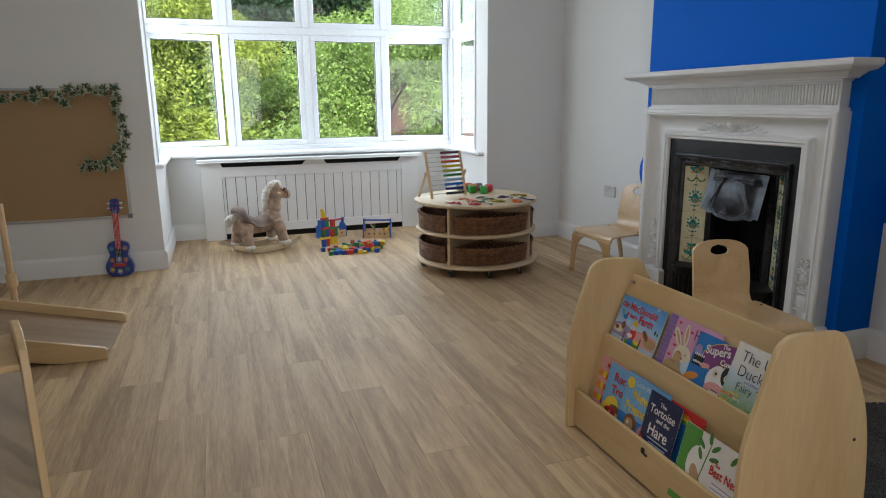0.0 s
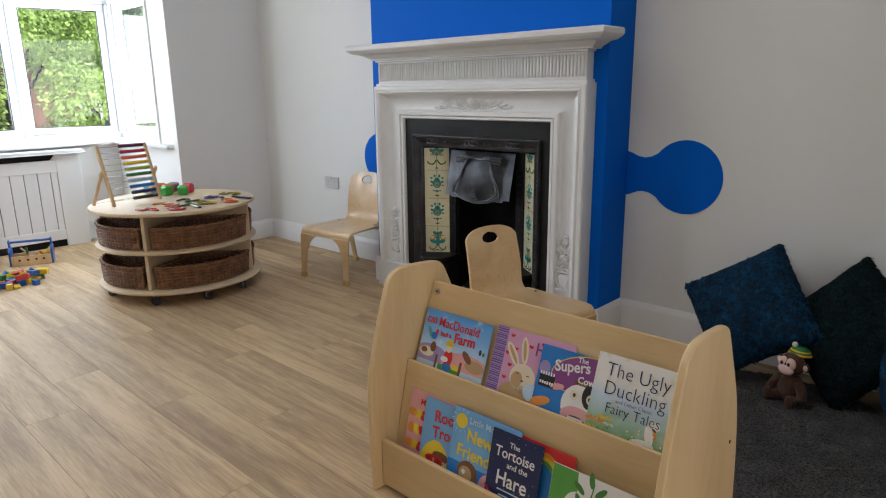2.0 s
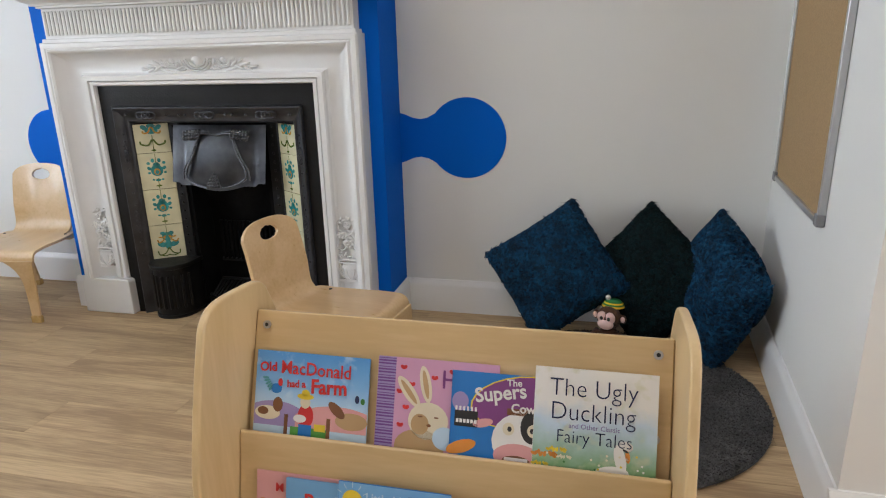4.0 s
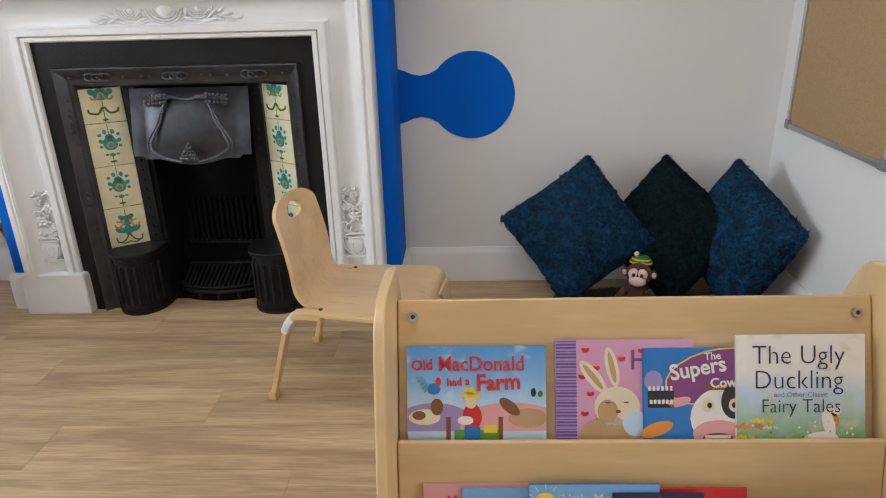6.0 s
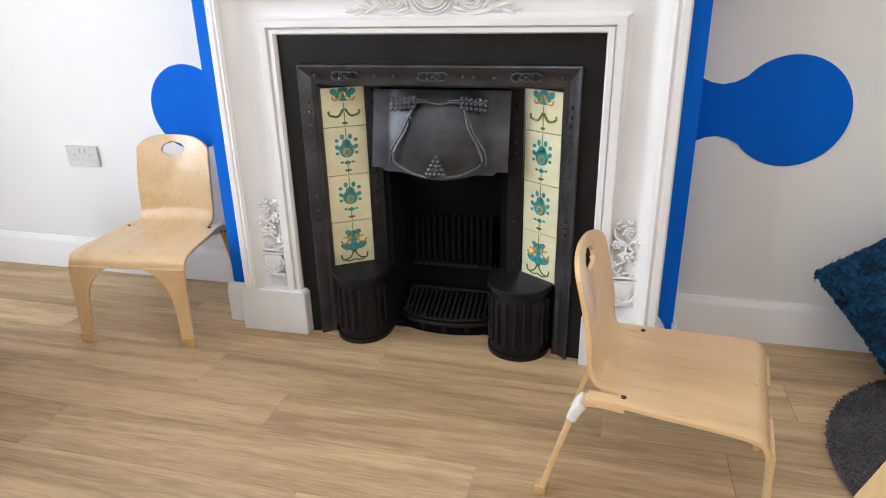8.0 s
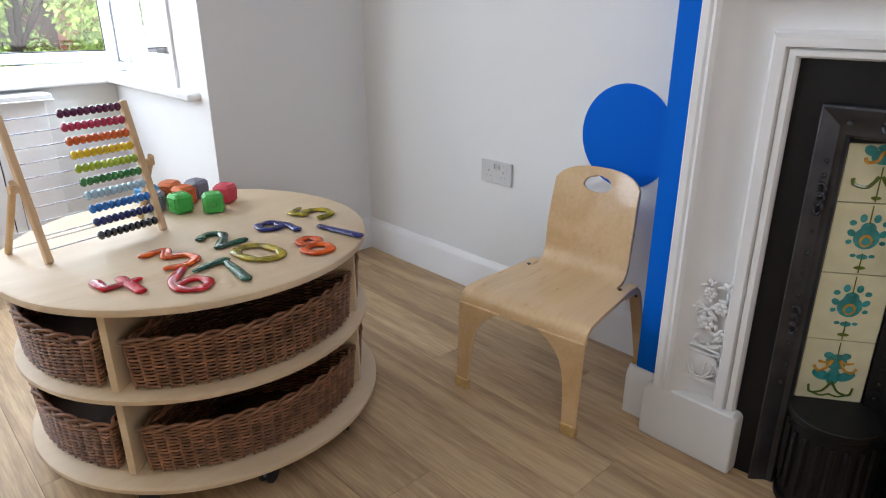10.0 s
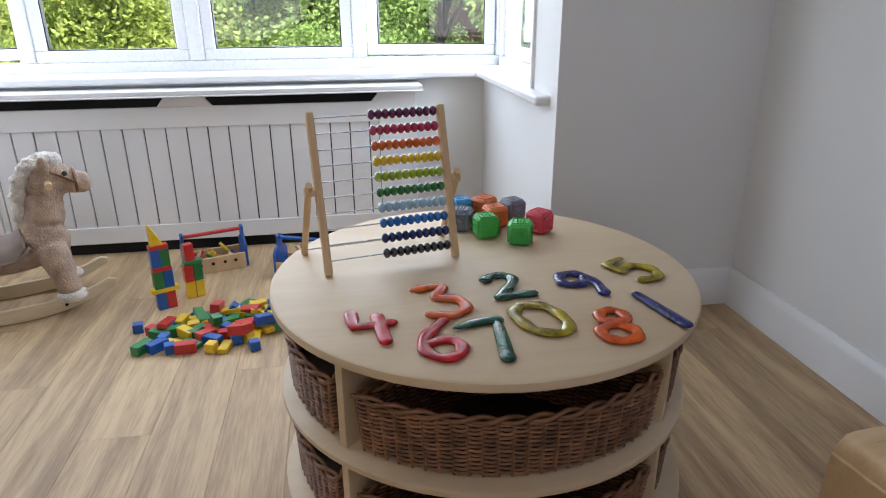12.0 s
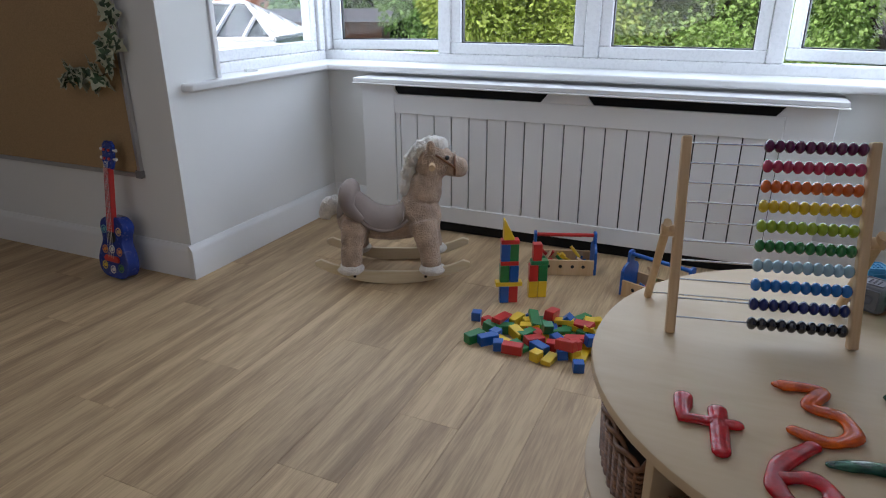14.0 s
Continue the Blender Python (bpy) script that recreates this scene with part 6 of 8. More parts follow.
def resin(name, c1, c2):
    m = mat(name, c1, 0.07, var=0.3, scale=45, bump=0.30, bscale=45, dark=c2, transmission=0.25, rvar=0.02, dist=0.004)
    m.node_tree.nodes["Principled BSDF"].inputs["IOR"].default_value = 1.45
    return m


R_RED = resin("red_resin", (0.62, 0.010, 0.014), (0.24, 0.003, 0.006))
R_ORG = resin("orange_resin", (0.78, 0.13, 0.003), (0.38, 0.035, 0.002))
R_GRN = resin("green_resin", (0.035, 0.14, 0.075), (0.008, 0.03, 0.02))
R_YEL = resin("olive_yellow_resin", (0.50, 0.38, 0.008), (0.05, 0.05, 0.006))
R_BLU = resin("blue_resin", (0.045, 0.05, 0.22), (0.012, 0.01, 0.06))
STROKES = {
    "4": [[(-0.6, 1.0), (-0.62, 0.1), (0.62, 0.12)], [(0.22, 0.62), (0.2, -1.0)]],
    "3": [[(-0.62, 0.95), (0.35, 0.9), (-0.1, 0.2), (0.5, -0.05), (0.55, -0.7), (-0.05, -1.0), (-0.65, -0.75)]],
    "6": [[(0.35, 1.05), (-0.35, 0.25), (-0.52, -0.45), (-0.15, -0.95), (0.35, -0.85), (0.5, -0.4), (0.2, -0.02), (-0.35, -0.15)]],
    "7": [[(-0.65, 0.72), (0.0, 0.92), (0.58, 0.98)], [(0.56, 0.95), (0.48, 0.1), (0.36, -1.0)]],
    "2": [[(-0.6, 0.6), (-0.25, 0.97), (0.3, 0.9), (0.45, 0.45), (0.0, -0.25), (-0.6, -0.88)], [(-0.6, -0.9), (0.0, -0.88), (0.65, -0.92)]],
    "0": [[(0.0, 1.0), (0.5, 0.6), (0.58, 0.0), (0.45, -0.65), (0.0, -1.0), (-0.5, -0.6), (-0.58, 0.0), (-0.45, 0.65), (0.0, 1.0)]],
    "9": [[(0.45, 0.35), (0.2, 0.0), (-0.35, 0.1), (-0.5, 0.5), (-0.2, 0.95), (0.3, 0.9), (0.5, 0.45), (0.45, -0.3), (0.15, -1.0)]],
    "5": [[(0.6, 0.95), (-0.4, 0.95), (-0.42, 0.2)], [(-0.4, 0.2), (0.2, 0.3), (0.58, -0.2), (0.4, -0.8), (-0.1, -1.0), (-0.6, -0.8)]],
    "8": [[(0.0, 0.05), (0.42, 0.4), (0.3, 0.85), (0.0, 0.98), (-0.35, 0.8), (-0.4, 0.35), (0.0, 0.05), (0.5, -0.25), (0.5, -0.75), (0.0, -1.0), (-0.5, -0.75), (-0.5, -0.25), (0.0, 0.05)]],
    "1": [[(0.0, 1.0), (0.0, 0.0), (0.0, -1.0)]],
}


def numeral(ch, x, y, turn, half, m, colour, wide=1.0):
    bm = bmnew()
    for st in STROKES[ch]:
        p = smooth_path([Vector((u * half * wide, v * half, 0.0055)) for u, v in st], 7)
        if ch in "41" or (ch == "7" or ch == "5" and st is STROKES[ch][0]):
            p = [Vector((u * half * wide, v * half, 0.0055)) for u, v in st]
            p = [q for a, b in zip(p, p[1:]) for q in (a, a.lerp(b, 0.5))] + [p[-1]]
        r = [0.0128 + 0.0014 * math.sin(i * 0.7 + ord(ch)) - (0.005 if ch in "3257" and i == 0 else 0.0) for i in range(len(p))]
        tube(bm, p, r, 12, flat=0.38)
        for q, rr in ((p[0], r[0]), (p[-1], r[-1])):
            ball(bm, q, (rr, rr, rr * 0.38), None, 10, 6)
    return solid("resin_number", bm, m, "glossy translucent " + colour + " resin number " + ch + " lying on the table", "toy number", "resin numbers on the table", m=pose(x, y, TZT + 0.0004, 0, 0, turn), sharp=80)


numeral("4", 1.928, 4.925, 6, 0.060, R_RED, "red", 0.95)
numeral("3", 2.068, 5.015, 10, 0.070, R_ORG, "orange", 0.9)
numeral("6", 2.040, 4.856, 4, 0.066, R_RED, "red", 0.95)
numeral("7", 2.118, 4.845, 0, 0.070, R_GRN, "green", 0.95)
numeral("2", 2.212, 5.062, 8, 0.056, R_GRN, "green", 1.05)
numeral("0", 2.240, 4.905, 20, 0.066, R_YEL, "yellow", 1.05)
numeral("9", 2.372, 5.045, 22, 0.058, R_BLU, "violet blue", 1.05)
numeral("5", 2.512, 5.098, 34, 0.058, R_YEL, "olive", 1.0)
numeral("8", 2.368, 4.856, -12, 0.060, R_ORG, "orange", 0.95)
numeral("1", 2.479, 4.905, 13, 0.070, R_BLU, "violet blue", 1.0)

# ---- rocking horse ----
hx = Vector((1.013 - 0.451, 6.325 - 6.084))
hor = thing("rocking_horse", pose(0.662, 6.324, 0, 0, 0, math.degrees(math.atan2(hx.y, hx.x))), "beige plush rocking horse with cream mane on pale wooden rockers", "rocking horse")
for s in (-1, 1):
    bm = bmnew()
    up, dn = [], []
    for i in range(25):
        x = -0.315 + 0.63 * i / 24
        z = 0.010 + 0.078 * (abs(x) / 0.315) ** 2.1
        e = min(1.0, (0.315 - abs(x)) / 0.02)
        up.append((x, z + 0.010 + 0.022 * e + 0.016 * max(0, 1 - abs(x) / 0.25)))
        dn.append((x, z - 0.010))
    prism(bm, dn + up[::-1], s * 0.132 - 0.009, s * 0.132 + 0.009, "y")
    part("rocker", bm, M_ROCKER, hor, "pale wooden rocker", bev=0.004)
    for x in (-0.155, 0.135):
        bm = bmnew()
        cyl(bm, (x, s * 0.140, 0.035), (x, s * 0.1425, 0.035), 0.006, n=10)
        part("screw", bm, M_BLACK, hor)
for x in (-0.19, 0.17):
    bm = bmnew()
    tube(bm, [(x, -0.123, 0.045), (x, 0.123, 0.045)], 0.011, 10)
    part("crossbar", bm, M_ROCKER, hor, sharp=60)


def tufts(bm_list, place, n, ln, wd, rnd, stand=0.75):
    """Curled pile: bent three-sided tufts at places given by place() -> point, normal."""
    vs, fs = bm_list
    for _ in range(n):
        p, nr = place()
        side = Vector((rnd.uniform(-1, 1), rnd.uniform(-1, 1), rnd.uniform(-1, 1)))
        t = nr.cross(side)
        if t.length < 1e-3:
            continue
        t.normalize()
        b = nr.cross(t)
        l = ln * rnd.uniform(0.6, 1.25)
        lean = t * rnd.uniform(-1.1, 1.1) + b * rnd.uniform(-1.1, 1.1)
        mid = p + (nr + lean * 0.35) * l * 0.55
        tip = p + (nr * stand + lean) * l
        k = len(vs)
        vs += [p + t * wd, p - t * wd * 0.5 + b * wd * 0.87, p - t * wd * 0.5 - b * wd * 0.87, mid + t * wd, mid - t * wd * 0.5 + b * wd * 0.87, mid - t * wd * 0.5 - b * wd * 0.87, tip]
        for i in range(3):
            j = (i + 1) % 3
            fs += [(k + i, k + j, k + 3 + j, k + 3 + i), (k + 3 + i, k + 3 + j, k + 6)]


def raw_part(name, vs, fs, m, parent, label=""):
    me = bpy.data.meshes.new(name)
    me.from_pydata([tuple(v) for v in vs], [], fs)
    me.materials.append(m)
    ob = new(name, me)
    ob.parent = parent
    return tagged(ob, label, kind="stuff")


def plush(bm, name, m, label, vox=0.009, it=6, amp=0.006):
    """Fused stuffed shape with a soft pile relief."""
    ob = part(name, bm, m, hor, label, sharp=180)
    r = ob.modifiers.new("fuse", 'REMESH')
    r.mode, r.voxel_size, r.use_smooth_shade = 'VOXEL', vox, True
    s = ob.modifiers.new("soften", 'SMOOTH')
    s.iterations, s.factor = it, 0.5
    if amp:
        tx = bpy.data.textures.new("pile", 'CLOUDS')
        tx.noise_scale, tx.noise_depth = 0.018, 3
        d = ob.modifiers.new("pile", 'DISPLACE')
        d.texture, d.strength, d.mid_level = tx, amp, 0.5
    return ob


bm = bmnew()
ball(bm, (-0.02, 0, 0.212), (0.185, 0.078, 0.064))
ball(bm, (-0.160, 0, 0.240), (0.082, 0.084, 0.088))
ball(bm, (0.115, 0, 0.250), (0.085, 0.080, 0.095))
for s in (-1, 1):
    tube(bm, smooth_path([(-0.15, s * 0.06, 0.24), (-0.165, s * 0.095, 0.16), (-0.17, s * 0.120, 0.07)], 5), [0.062, 0.06, 0.058, 0.055, 0.052, 0.05, 0.048, 0.046, 0.045, 0.044, 0.044], 12)
    tube(bm, smooth_path([(0.12, s * 0.06, 0.24), (0.145, s * 0.095, 0.16), (0.16, s * 0.120, 0.07)], 5), [0.060, 0.058, 0.056, 0.053, 0.05, 0.048, 0.046, 0.044, 0.043, 0.042, 0.042], 12)
tube(bm, smooth_path([(0.09, 0, 0.25), (0.125, 0, 0.34), (0.140, 0, 0.42), (0.165, 0, 0.485)], 5), [0.088, 0.086, 0.083, 0.08, 0.077, 0.074, 0.072, 0.07, 0.068, 0.066, 0.064, 0.063, 0.062, 0.062, 0.062, 0.06], 14)
ball(bm, (0.18, 0, 0.490), (0.078, 0.062, 0.062), Matrix.Rotation(radians(22), 4, 'Y'))
ball(bm, (0.235, 0, 0.468), (0.062, 0.050, 0.046), Matrix.Rotation(radians(24), 4, 'Y'))
ball(bm, (0.272, 0, 0.458), (0.036, 0.042, 0.043))
plush(bm, "body", M_FURB, "fluffy beige plush body and head")
for s in (-1, 1):
    bm = bmnew()
    ball(bm, (0.158, s * 0.048, 0.540), (0.020, 0.014, 0.038), Matrix.Rotation(radians(-s * 18), 4, 'X'), 12, 8)
    part("ear", bm, M_FURB, hor, sharp=180)
    bm = bmnew()
    ball(bm, (0.222, s * 0.053, 0.508), 0.0095, None, 12, 8)
    part("eye", bm, M_RUBBER, hor, "shiny black eye")
    for x in (-0.172, 0.163):
        bm = bmnew()
        ball(bm, (x, s * 0.122, 0.062), (0.058, 0.050, 0.026))
        ob = plush(bm, "hoof", M_FURW, "cream plush hoof", 0.007, 3, 0.008)
bm = bmnew()
for i in range(15):
    k = i / 14
    p = smooth_path([(0.055, 0, 0.36), (0.068, 0, 0.45), (0.095, 0, 0.515), (0.15, 0, 0.552), (0.19, 0, 0.550)], 4)[min(16, int(k * 16))]
    ball(bm, p, 0.031 + 0.004 * math.sin(i * 2.3), None, 12, 8)
plush(bm, "mane", M_FURW, "shaggy cream mane", 0.007, 3, 0.022)
bm = bmnew()
for x, z, r in ((-0.225, 0.295, 0.030), (-0.250, 0.300, 0.038), (-0.272, 0.285, 0.038), (-0.285, 0.262, 0.030)):
    ball(bm, (x, 0, z), (r, r * 0.9, r), None, 12, 8)
plush(bm, "tail", M_FURW, "shaggy cream tail", 0.007, 3, 0.018)
bm = bmnew()
path = smooth_path([(-0.215, 0, 0.325), (-0.180, 0, 0.352), (-0.135, 0, 0.330), (-0.07, 0, 0.285), (0.01, 0, 0.282), (0.05, 0, 0.320)], 5)
grid = []
for p in path:
    row = []
    for j in range(13):
        a = radians(-80 + 160 * j / 12)
        row.append(bm.verts.new((p.x, 0.094 * math.sin(a), p.z - 0.070 + 0.070 * math.cos(a))))
    grid.append(row)
for a, b in zip(grid, grid[1:]):
    for j in range(12):
        bm.faces.new((a[j], a[j + 1], b[j + 1], b[j]))
bmesh.ops.recalc_face_normals(bm, faces=bm.faces[:])
bmesh.ops.solidify(bm, geom=bm.faces[:], thickness=-0.012)
part("saddle", bm, M_SADDLE, hor, "taupe suede saddle", sharp=80)
bm = bmnew()
tube(bm, smooth_path([(-0.120, -0.104, 0.262), (-0.172, -0.098, 0.312), (-0.182, -0.066, 0.352), (-0.180, 0.0, 0.366), (-0.182, 0.066, 0.352), (-0.172, 0.098, 0.312), (-0.120, 0.104, 0.262)], 5), [0.014 + 0.024 * math.sin(math.pi * i / 30) ** 0.8 for i in range(31)], 12)
part("cantle", bm, M_SADDLE, hor, "padded suede roll at the back", sharp=180)
for s in (-1, 1):
    bm = bmnew()
    tube(bm, smooth_path([(-0.150, s * 0.103, 0.300), (-0.110, s * 0.106, 0.245), (-0.045, s * 0.104, 0.218), (0.02, s * 0.100, 0.228), (0.062, s * 0.092, 0.262)], 5), 0.007, 8)
    part("piping", bm, M_SADDLE, hor, sharp=180)
bm = bmnew()
tube(bm, [(0.163, -0.105, 0.478), (0.163, 0.105, 0.478)], 0.0125, 14)
part("handle", bm, M_PINE, hor, "round wooden handle", sharp=50)
bm = bmnew()
for s in (-1, 1):
    tube(bm, smooth_path([(0.178, s * 0.066, 0.522), (0.22, s * 0.056, 0.492), (0.255, s * 0.052, 0.468)], 4), 0.005, 6)
tube(bm, [(0.252, 0.052 * math.sin(a) * 1.0, 0.470 + 0.045 * math.cos(a)) for a in [2 * math.pi * i / 20 for i in range(20)]], 0.005, 6, True)
part("bridle", bm, C_BROWN, hor, "dark brown bridle", sharp=60)

# ---- ukulele ----
uk = thing("toy_ukulele", pose(-0.375, 5.795, 0.002, -8, 0, -4), "glossy blue toy ukulele with red neck leaning on the wall", "toy ukulele")
out = []
for z, w in ((0.0, 0.03), (0.008, 0.062), (0.03, 0.086), (0.07, 0.095), (0.11, 0.084), (0.145, 0.066), (0.165, 0.062), (0.185, 0.066), (0.215, 0.074), (0.24, 0.066), (0.255, 0.045), (0.262, 0.018)):
    out.append((w, z))
outl = smooth_path([Vector((w, z, 0)) for w, z in out] + [Vector((-w, z, 0)) for w, z in out[::-1]], 4, True)
bm = bmnew()
prism(bm, [(p.x, p.y) for p in outl], -0.028, 0.028, "y")
part("body", bm, M_NAVY, uk, "glossy blue figure-of-eight body", bev=0.006, sharp=50)
bm = bmnew()
box(bm, -0.019, 0.019, -0.034, -0.012, 0.20, 0.462)
part("neck", bm, M_RED, uk, "red fretted neck", bev=0.003)
bm = bmnew()
prism(bm, [(-0.018, 0.455), (0.018, 0.455), (0.031, 0.49), (0.030, 0.555), (0.012, 0.572), (0.0, 0.562), (-0.012, 0.572), (-0.030, 0.555), (-0.031, 0.49)], -0.026, -0.008, "y")
part("headstock", bm, M_NAVY, uk, bev=0.003)
bm = bmnew()
cyl(bm, (0, -0.0285, 0.178), (0, -0.0275, 0.178), 0.026, n=24)
part("sound_hole", bm, M_BLACK, uk)
bm = bmnew()
prism(bm, [(-0.04, 0.072), (0.04, 0.072), (0.048, 0.085), (0.036, 0.098), (-0.036, 0.098), (-0.048, 0.085)], -0.036, -0.028, "y")
part("bridge", bm, M_RED, uk, bev=0.002)
for k in range(4):
    x = -0.011 + k * 0.0073
    bm = bmnew()
    tube(bm, [(x * 1.4, -0.037, 0.09), (x, -0.037, 0.46), (x, -0.030, 0.49)], 0.0008, 4)
    part("string", bm, C_WHITE, uk)
for k in range(10):
    bm = bmnew()
    z = 0.235 + k * 0.023
    box(bm, -0.0185, 0.0185, -0.0352, -0.0335, z, z + 0.0012)
    part("fret", bm, C_BLACK, uk)
for s in (-1, 1):
    for z in (0.500, 0.535):
        bm = bmnew()
        cyl(bm, (s * 0.020, -0.020, z), (s * 0.042, -0.018, z), 0.004, n=8)
        ball(bm, (s * 0.045, -0.018, z), (0.008, 0.005, 0.007), None, 8, 6)
        part("tuning_peg", bm, C_WHITE, uk, "white tuning peg")
        bm = bmnew()
        cyl(bm, (s * 0.014, -0.026, z), (s * 0.014, -0.031, z), 0.0055, n=10)
        part("peg_cap", bm, M_RED, uk)
for x, z, m in ((0, 0.125, C_WHITE), (-0.045, 0.12, C_ORANGE), (0.045, 0.12, C_ORANGE), (-0.05, 0.05, C_YEL), (0.0, 0.038, C_WHITE), (0.05, 0.05, C_LEAF), (-0.045, 0.205, C_TEALP), (0.045, 0.205, C_TAN)):
    bm = bmnew()
    tube(bm, [(x + 0.015 * math.cos(a), -0.0285, z + 0.016 * math.sin(a)) for a in [2 * math.pi * i / 14 for i in range(14)]], 0.0022, 5, True)
    cyl(bm, (x, -0.0288, z), (x, -0.028, z), 0.009, n=12)
    part("badge", bm, m, uk, "small printed badge")

# ---- building blocks ----
BM = {"red": M_RED, "yellow": M_YEL, "green": M_GRN, "blue": M_BLU}
U = 0.034
block_mesh = {}


def block_data(shape, colour):
    if (shape, colour) not in block_mesh:
        bm = bmnew()
        if shape == "roof":
            prism(bm, [(-U, 0), (U, 0), (0, U)], -U / 2, U / 2, "y")
        elif shape == "wedge":
            prism(bm, [(-U * 0.6, 0), (U * 0.6, 0), (U * 0.6, U * 0.2), (-U * 0.45, U * 2.3), (-U * 0.6, U * 2.3)], -U / 2, U / 2, "y")
        else:
            lx, ly, lz = {"cube": (1, 1, 1), "brick": (2, 1, 1), "half": (2, 1, 0.5), "long": (3, 1, 0.5), "tall": (1, 1, 2)}[shape]
            box(bm, -lx * U / 2, lx * U / 2, -ly * U / 2, ly * U / 2, 0, lz * U)
        bmesh.ops.bevel(bm, geom=bm.edges[:], offset=0.0016, segments=1, affect='EDGES')
        block_mesh[shape, colour] = mesh_of("building_block", bm, BM[colour], 30)
    return block_mesh[shape, colour]


def block(shape, colour, m, where):
    ob = new("building_block", block_data(shape, colour))
    ob.matrix_basis = m
    kind = {"roof": "triangular", "wedge": "wedge-shaped", "cube": "cube", "brick": "brick", "half": "flat", "long": "long flat", "tall": "upright"}[shape]
    return tagged(ob, colour + " painted wooden " + kind + " building block, " + where, "building block", "coloured wooden blocks")


rnd = random.Random(21)
cols = ["red", "yellow", "green", "blue"]
spots = [("cube", "blue", 1.146, 6.012, 10), ("brick", "green", 1.196, 5.862, 60), ("brick", "red", 1.34, 5.838, 5), ("brick", "blue", 1.245, 5.865, 45), ("cube", "blue", 1.290, 5.84, 20), ("brick", "red", 1.215, 5.972, 150),
         ("brick", "blue", 1.42, 5.875, 150), ("half", "yellow", 1.467, 5.835, 80), ("cube", "yellow", 1.425, 5.825, 70), ("cube", "blue", 1.565, 5.815, 20), ("brick", "yellow", 1.545, 6.12, 30), ("cube", "green", 1.455, 6.085, 30)]
placed = []
for sh, c, x, y, a in spots:
    block(sh, c, pose(x, y + 0.03, 0.0005, 0, 0, a), "on the floor")
    placed.append((x, y + 0.03))
tries = 0
while len(placed) < 50 and tries < 4000:
    tries += 1
    a, r = rnd.uniform(0, 6.283), rnd.random() ** 0.6
    x, y = 1.415 + 0.225 * r * math.cos(a), 6.0 + 0.115 * r * math.sin(a)
    if min(math.hypot(x - p, y - q) for p, q in placed) > 0.033:
        sh = rnd.choice(["brick", "brick", "cube", "half", "roof", "brick", "half"])
        tip = rnd.uniform(-7, 7)
        block(sh, rnd.choice(cols), pose(x, y, 0.0005 + abs(tip) * 0.0006, 0, tip, rnd.uniform(0, 180)), "in the pile on the floor")
        placed.append((x, y))
low = placed[12:]
for i in range(15):
    x, y = rnd.choice(low)
    sh = rnd.choice(["brick", "cube", "half", "brick", "roof", "long"])
    block(sh, rnd.choice(cols), pose(x + rnd.uniform(-0.012, 0.012), y + rnd.uniform(-0.012, 0.012), 0.031 + rnd.uniform(0, 0.004), rnd.uniform(-12, 12), rnd.uniform(-14, 14), rnd.uniform(0, 180)), "on top of the pile")
for k, (x, y) in enumerate(((1.475, 6.055), (1.50, 6.10), (1.505, 6.155), (1.535, 6.145), (1.575, 6.165))):
    block(("cube", "roof", "brick", "cube", "roof")[k], ("green", "green", "green", "yellow", "blue")[k], pose(x, y, 0.0005, 0, 0, 25 * k + 10), "on the floor")


def tower(x, y, a, levels, where):
    z = 0.0005
    for lev in levels:
        hmax = 0
        for sh, c, dx in lev:
            block(sh, c, pose(x, y, z, 0, 0, a) @ pose(dx, 0, 0), where)
            hmax = max(hmax, {"cube": 1, "brick": 1, "half": 0.5, "long": 0.5, "tall": 2, "roof": 1, "wedge": 2}[sh] * U)
        z += hmax + 0.0003


tower(1.200, 6.235, 28, [[("tall", "blue", -0.017), ("tall", "red", 0.017)], [("long", "yellow", 0)], [("tall", "green", -0.018), ("tall", "blue", 0.018)], [("half", "red", 0)], [("tall", "blue", -0.016), ("tall", "green", 0.016)], [("half", "red", 0)], [("wedge", "yellow", -0.005)]], "stacked in a tower")
tower(1.288, 6.325, 28, [[("tall", "yellow", -0.018), ("tall", "yellow", 0.018)], [("tall", "red", -0.018), ("tall", "green", 0.018)], [("half", "green", 0.004)], [("tall", "red", -0.006)]], "stacked in a tower")


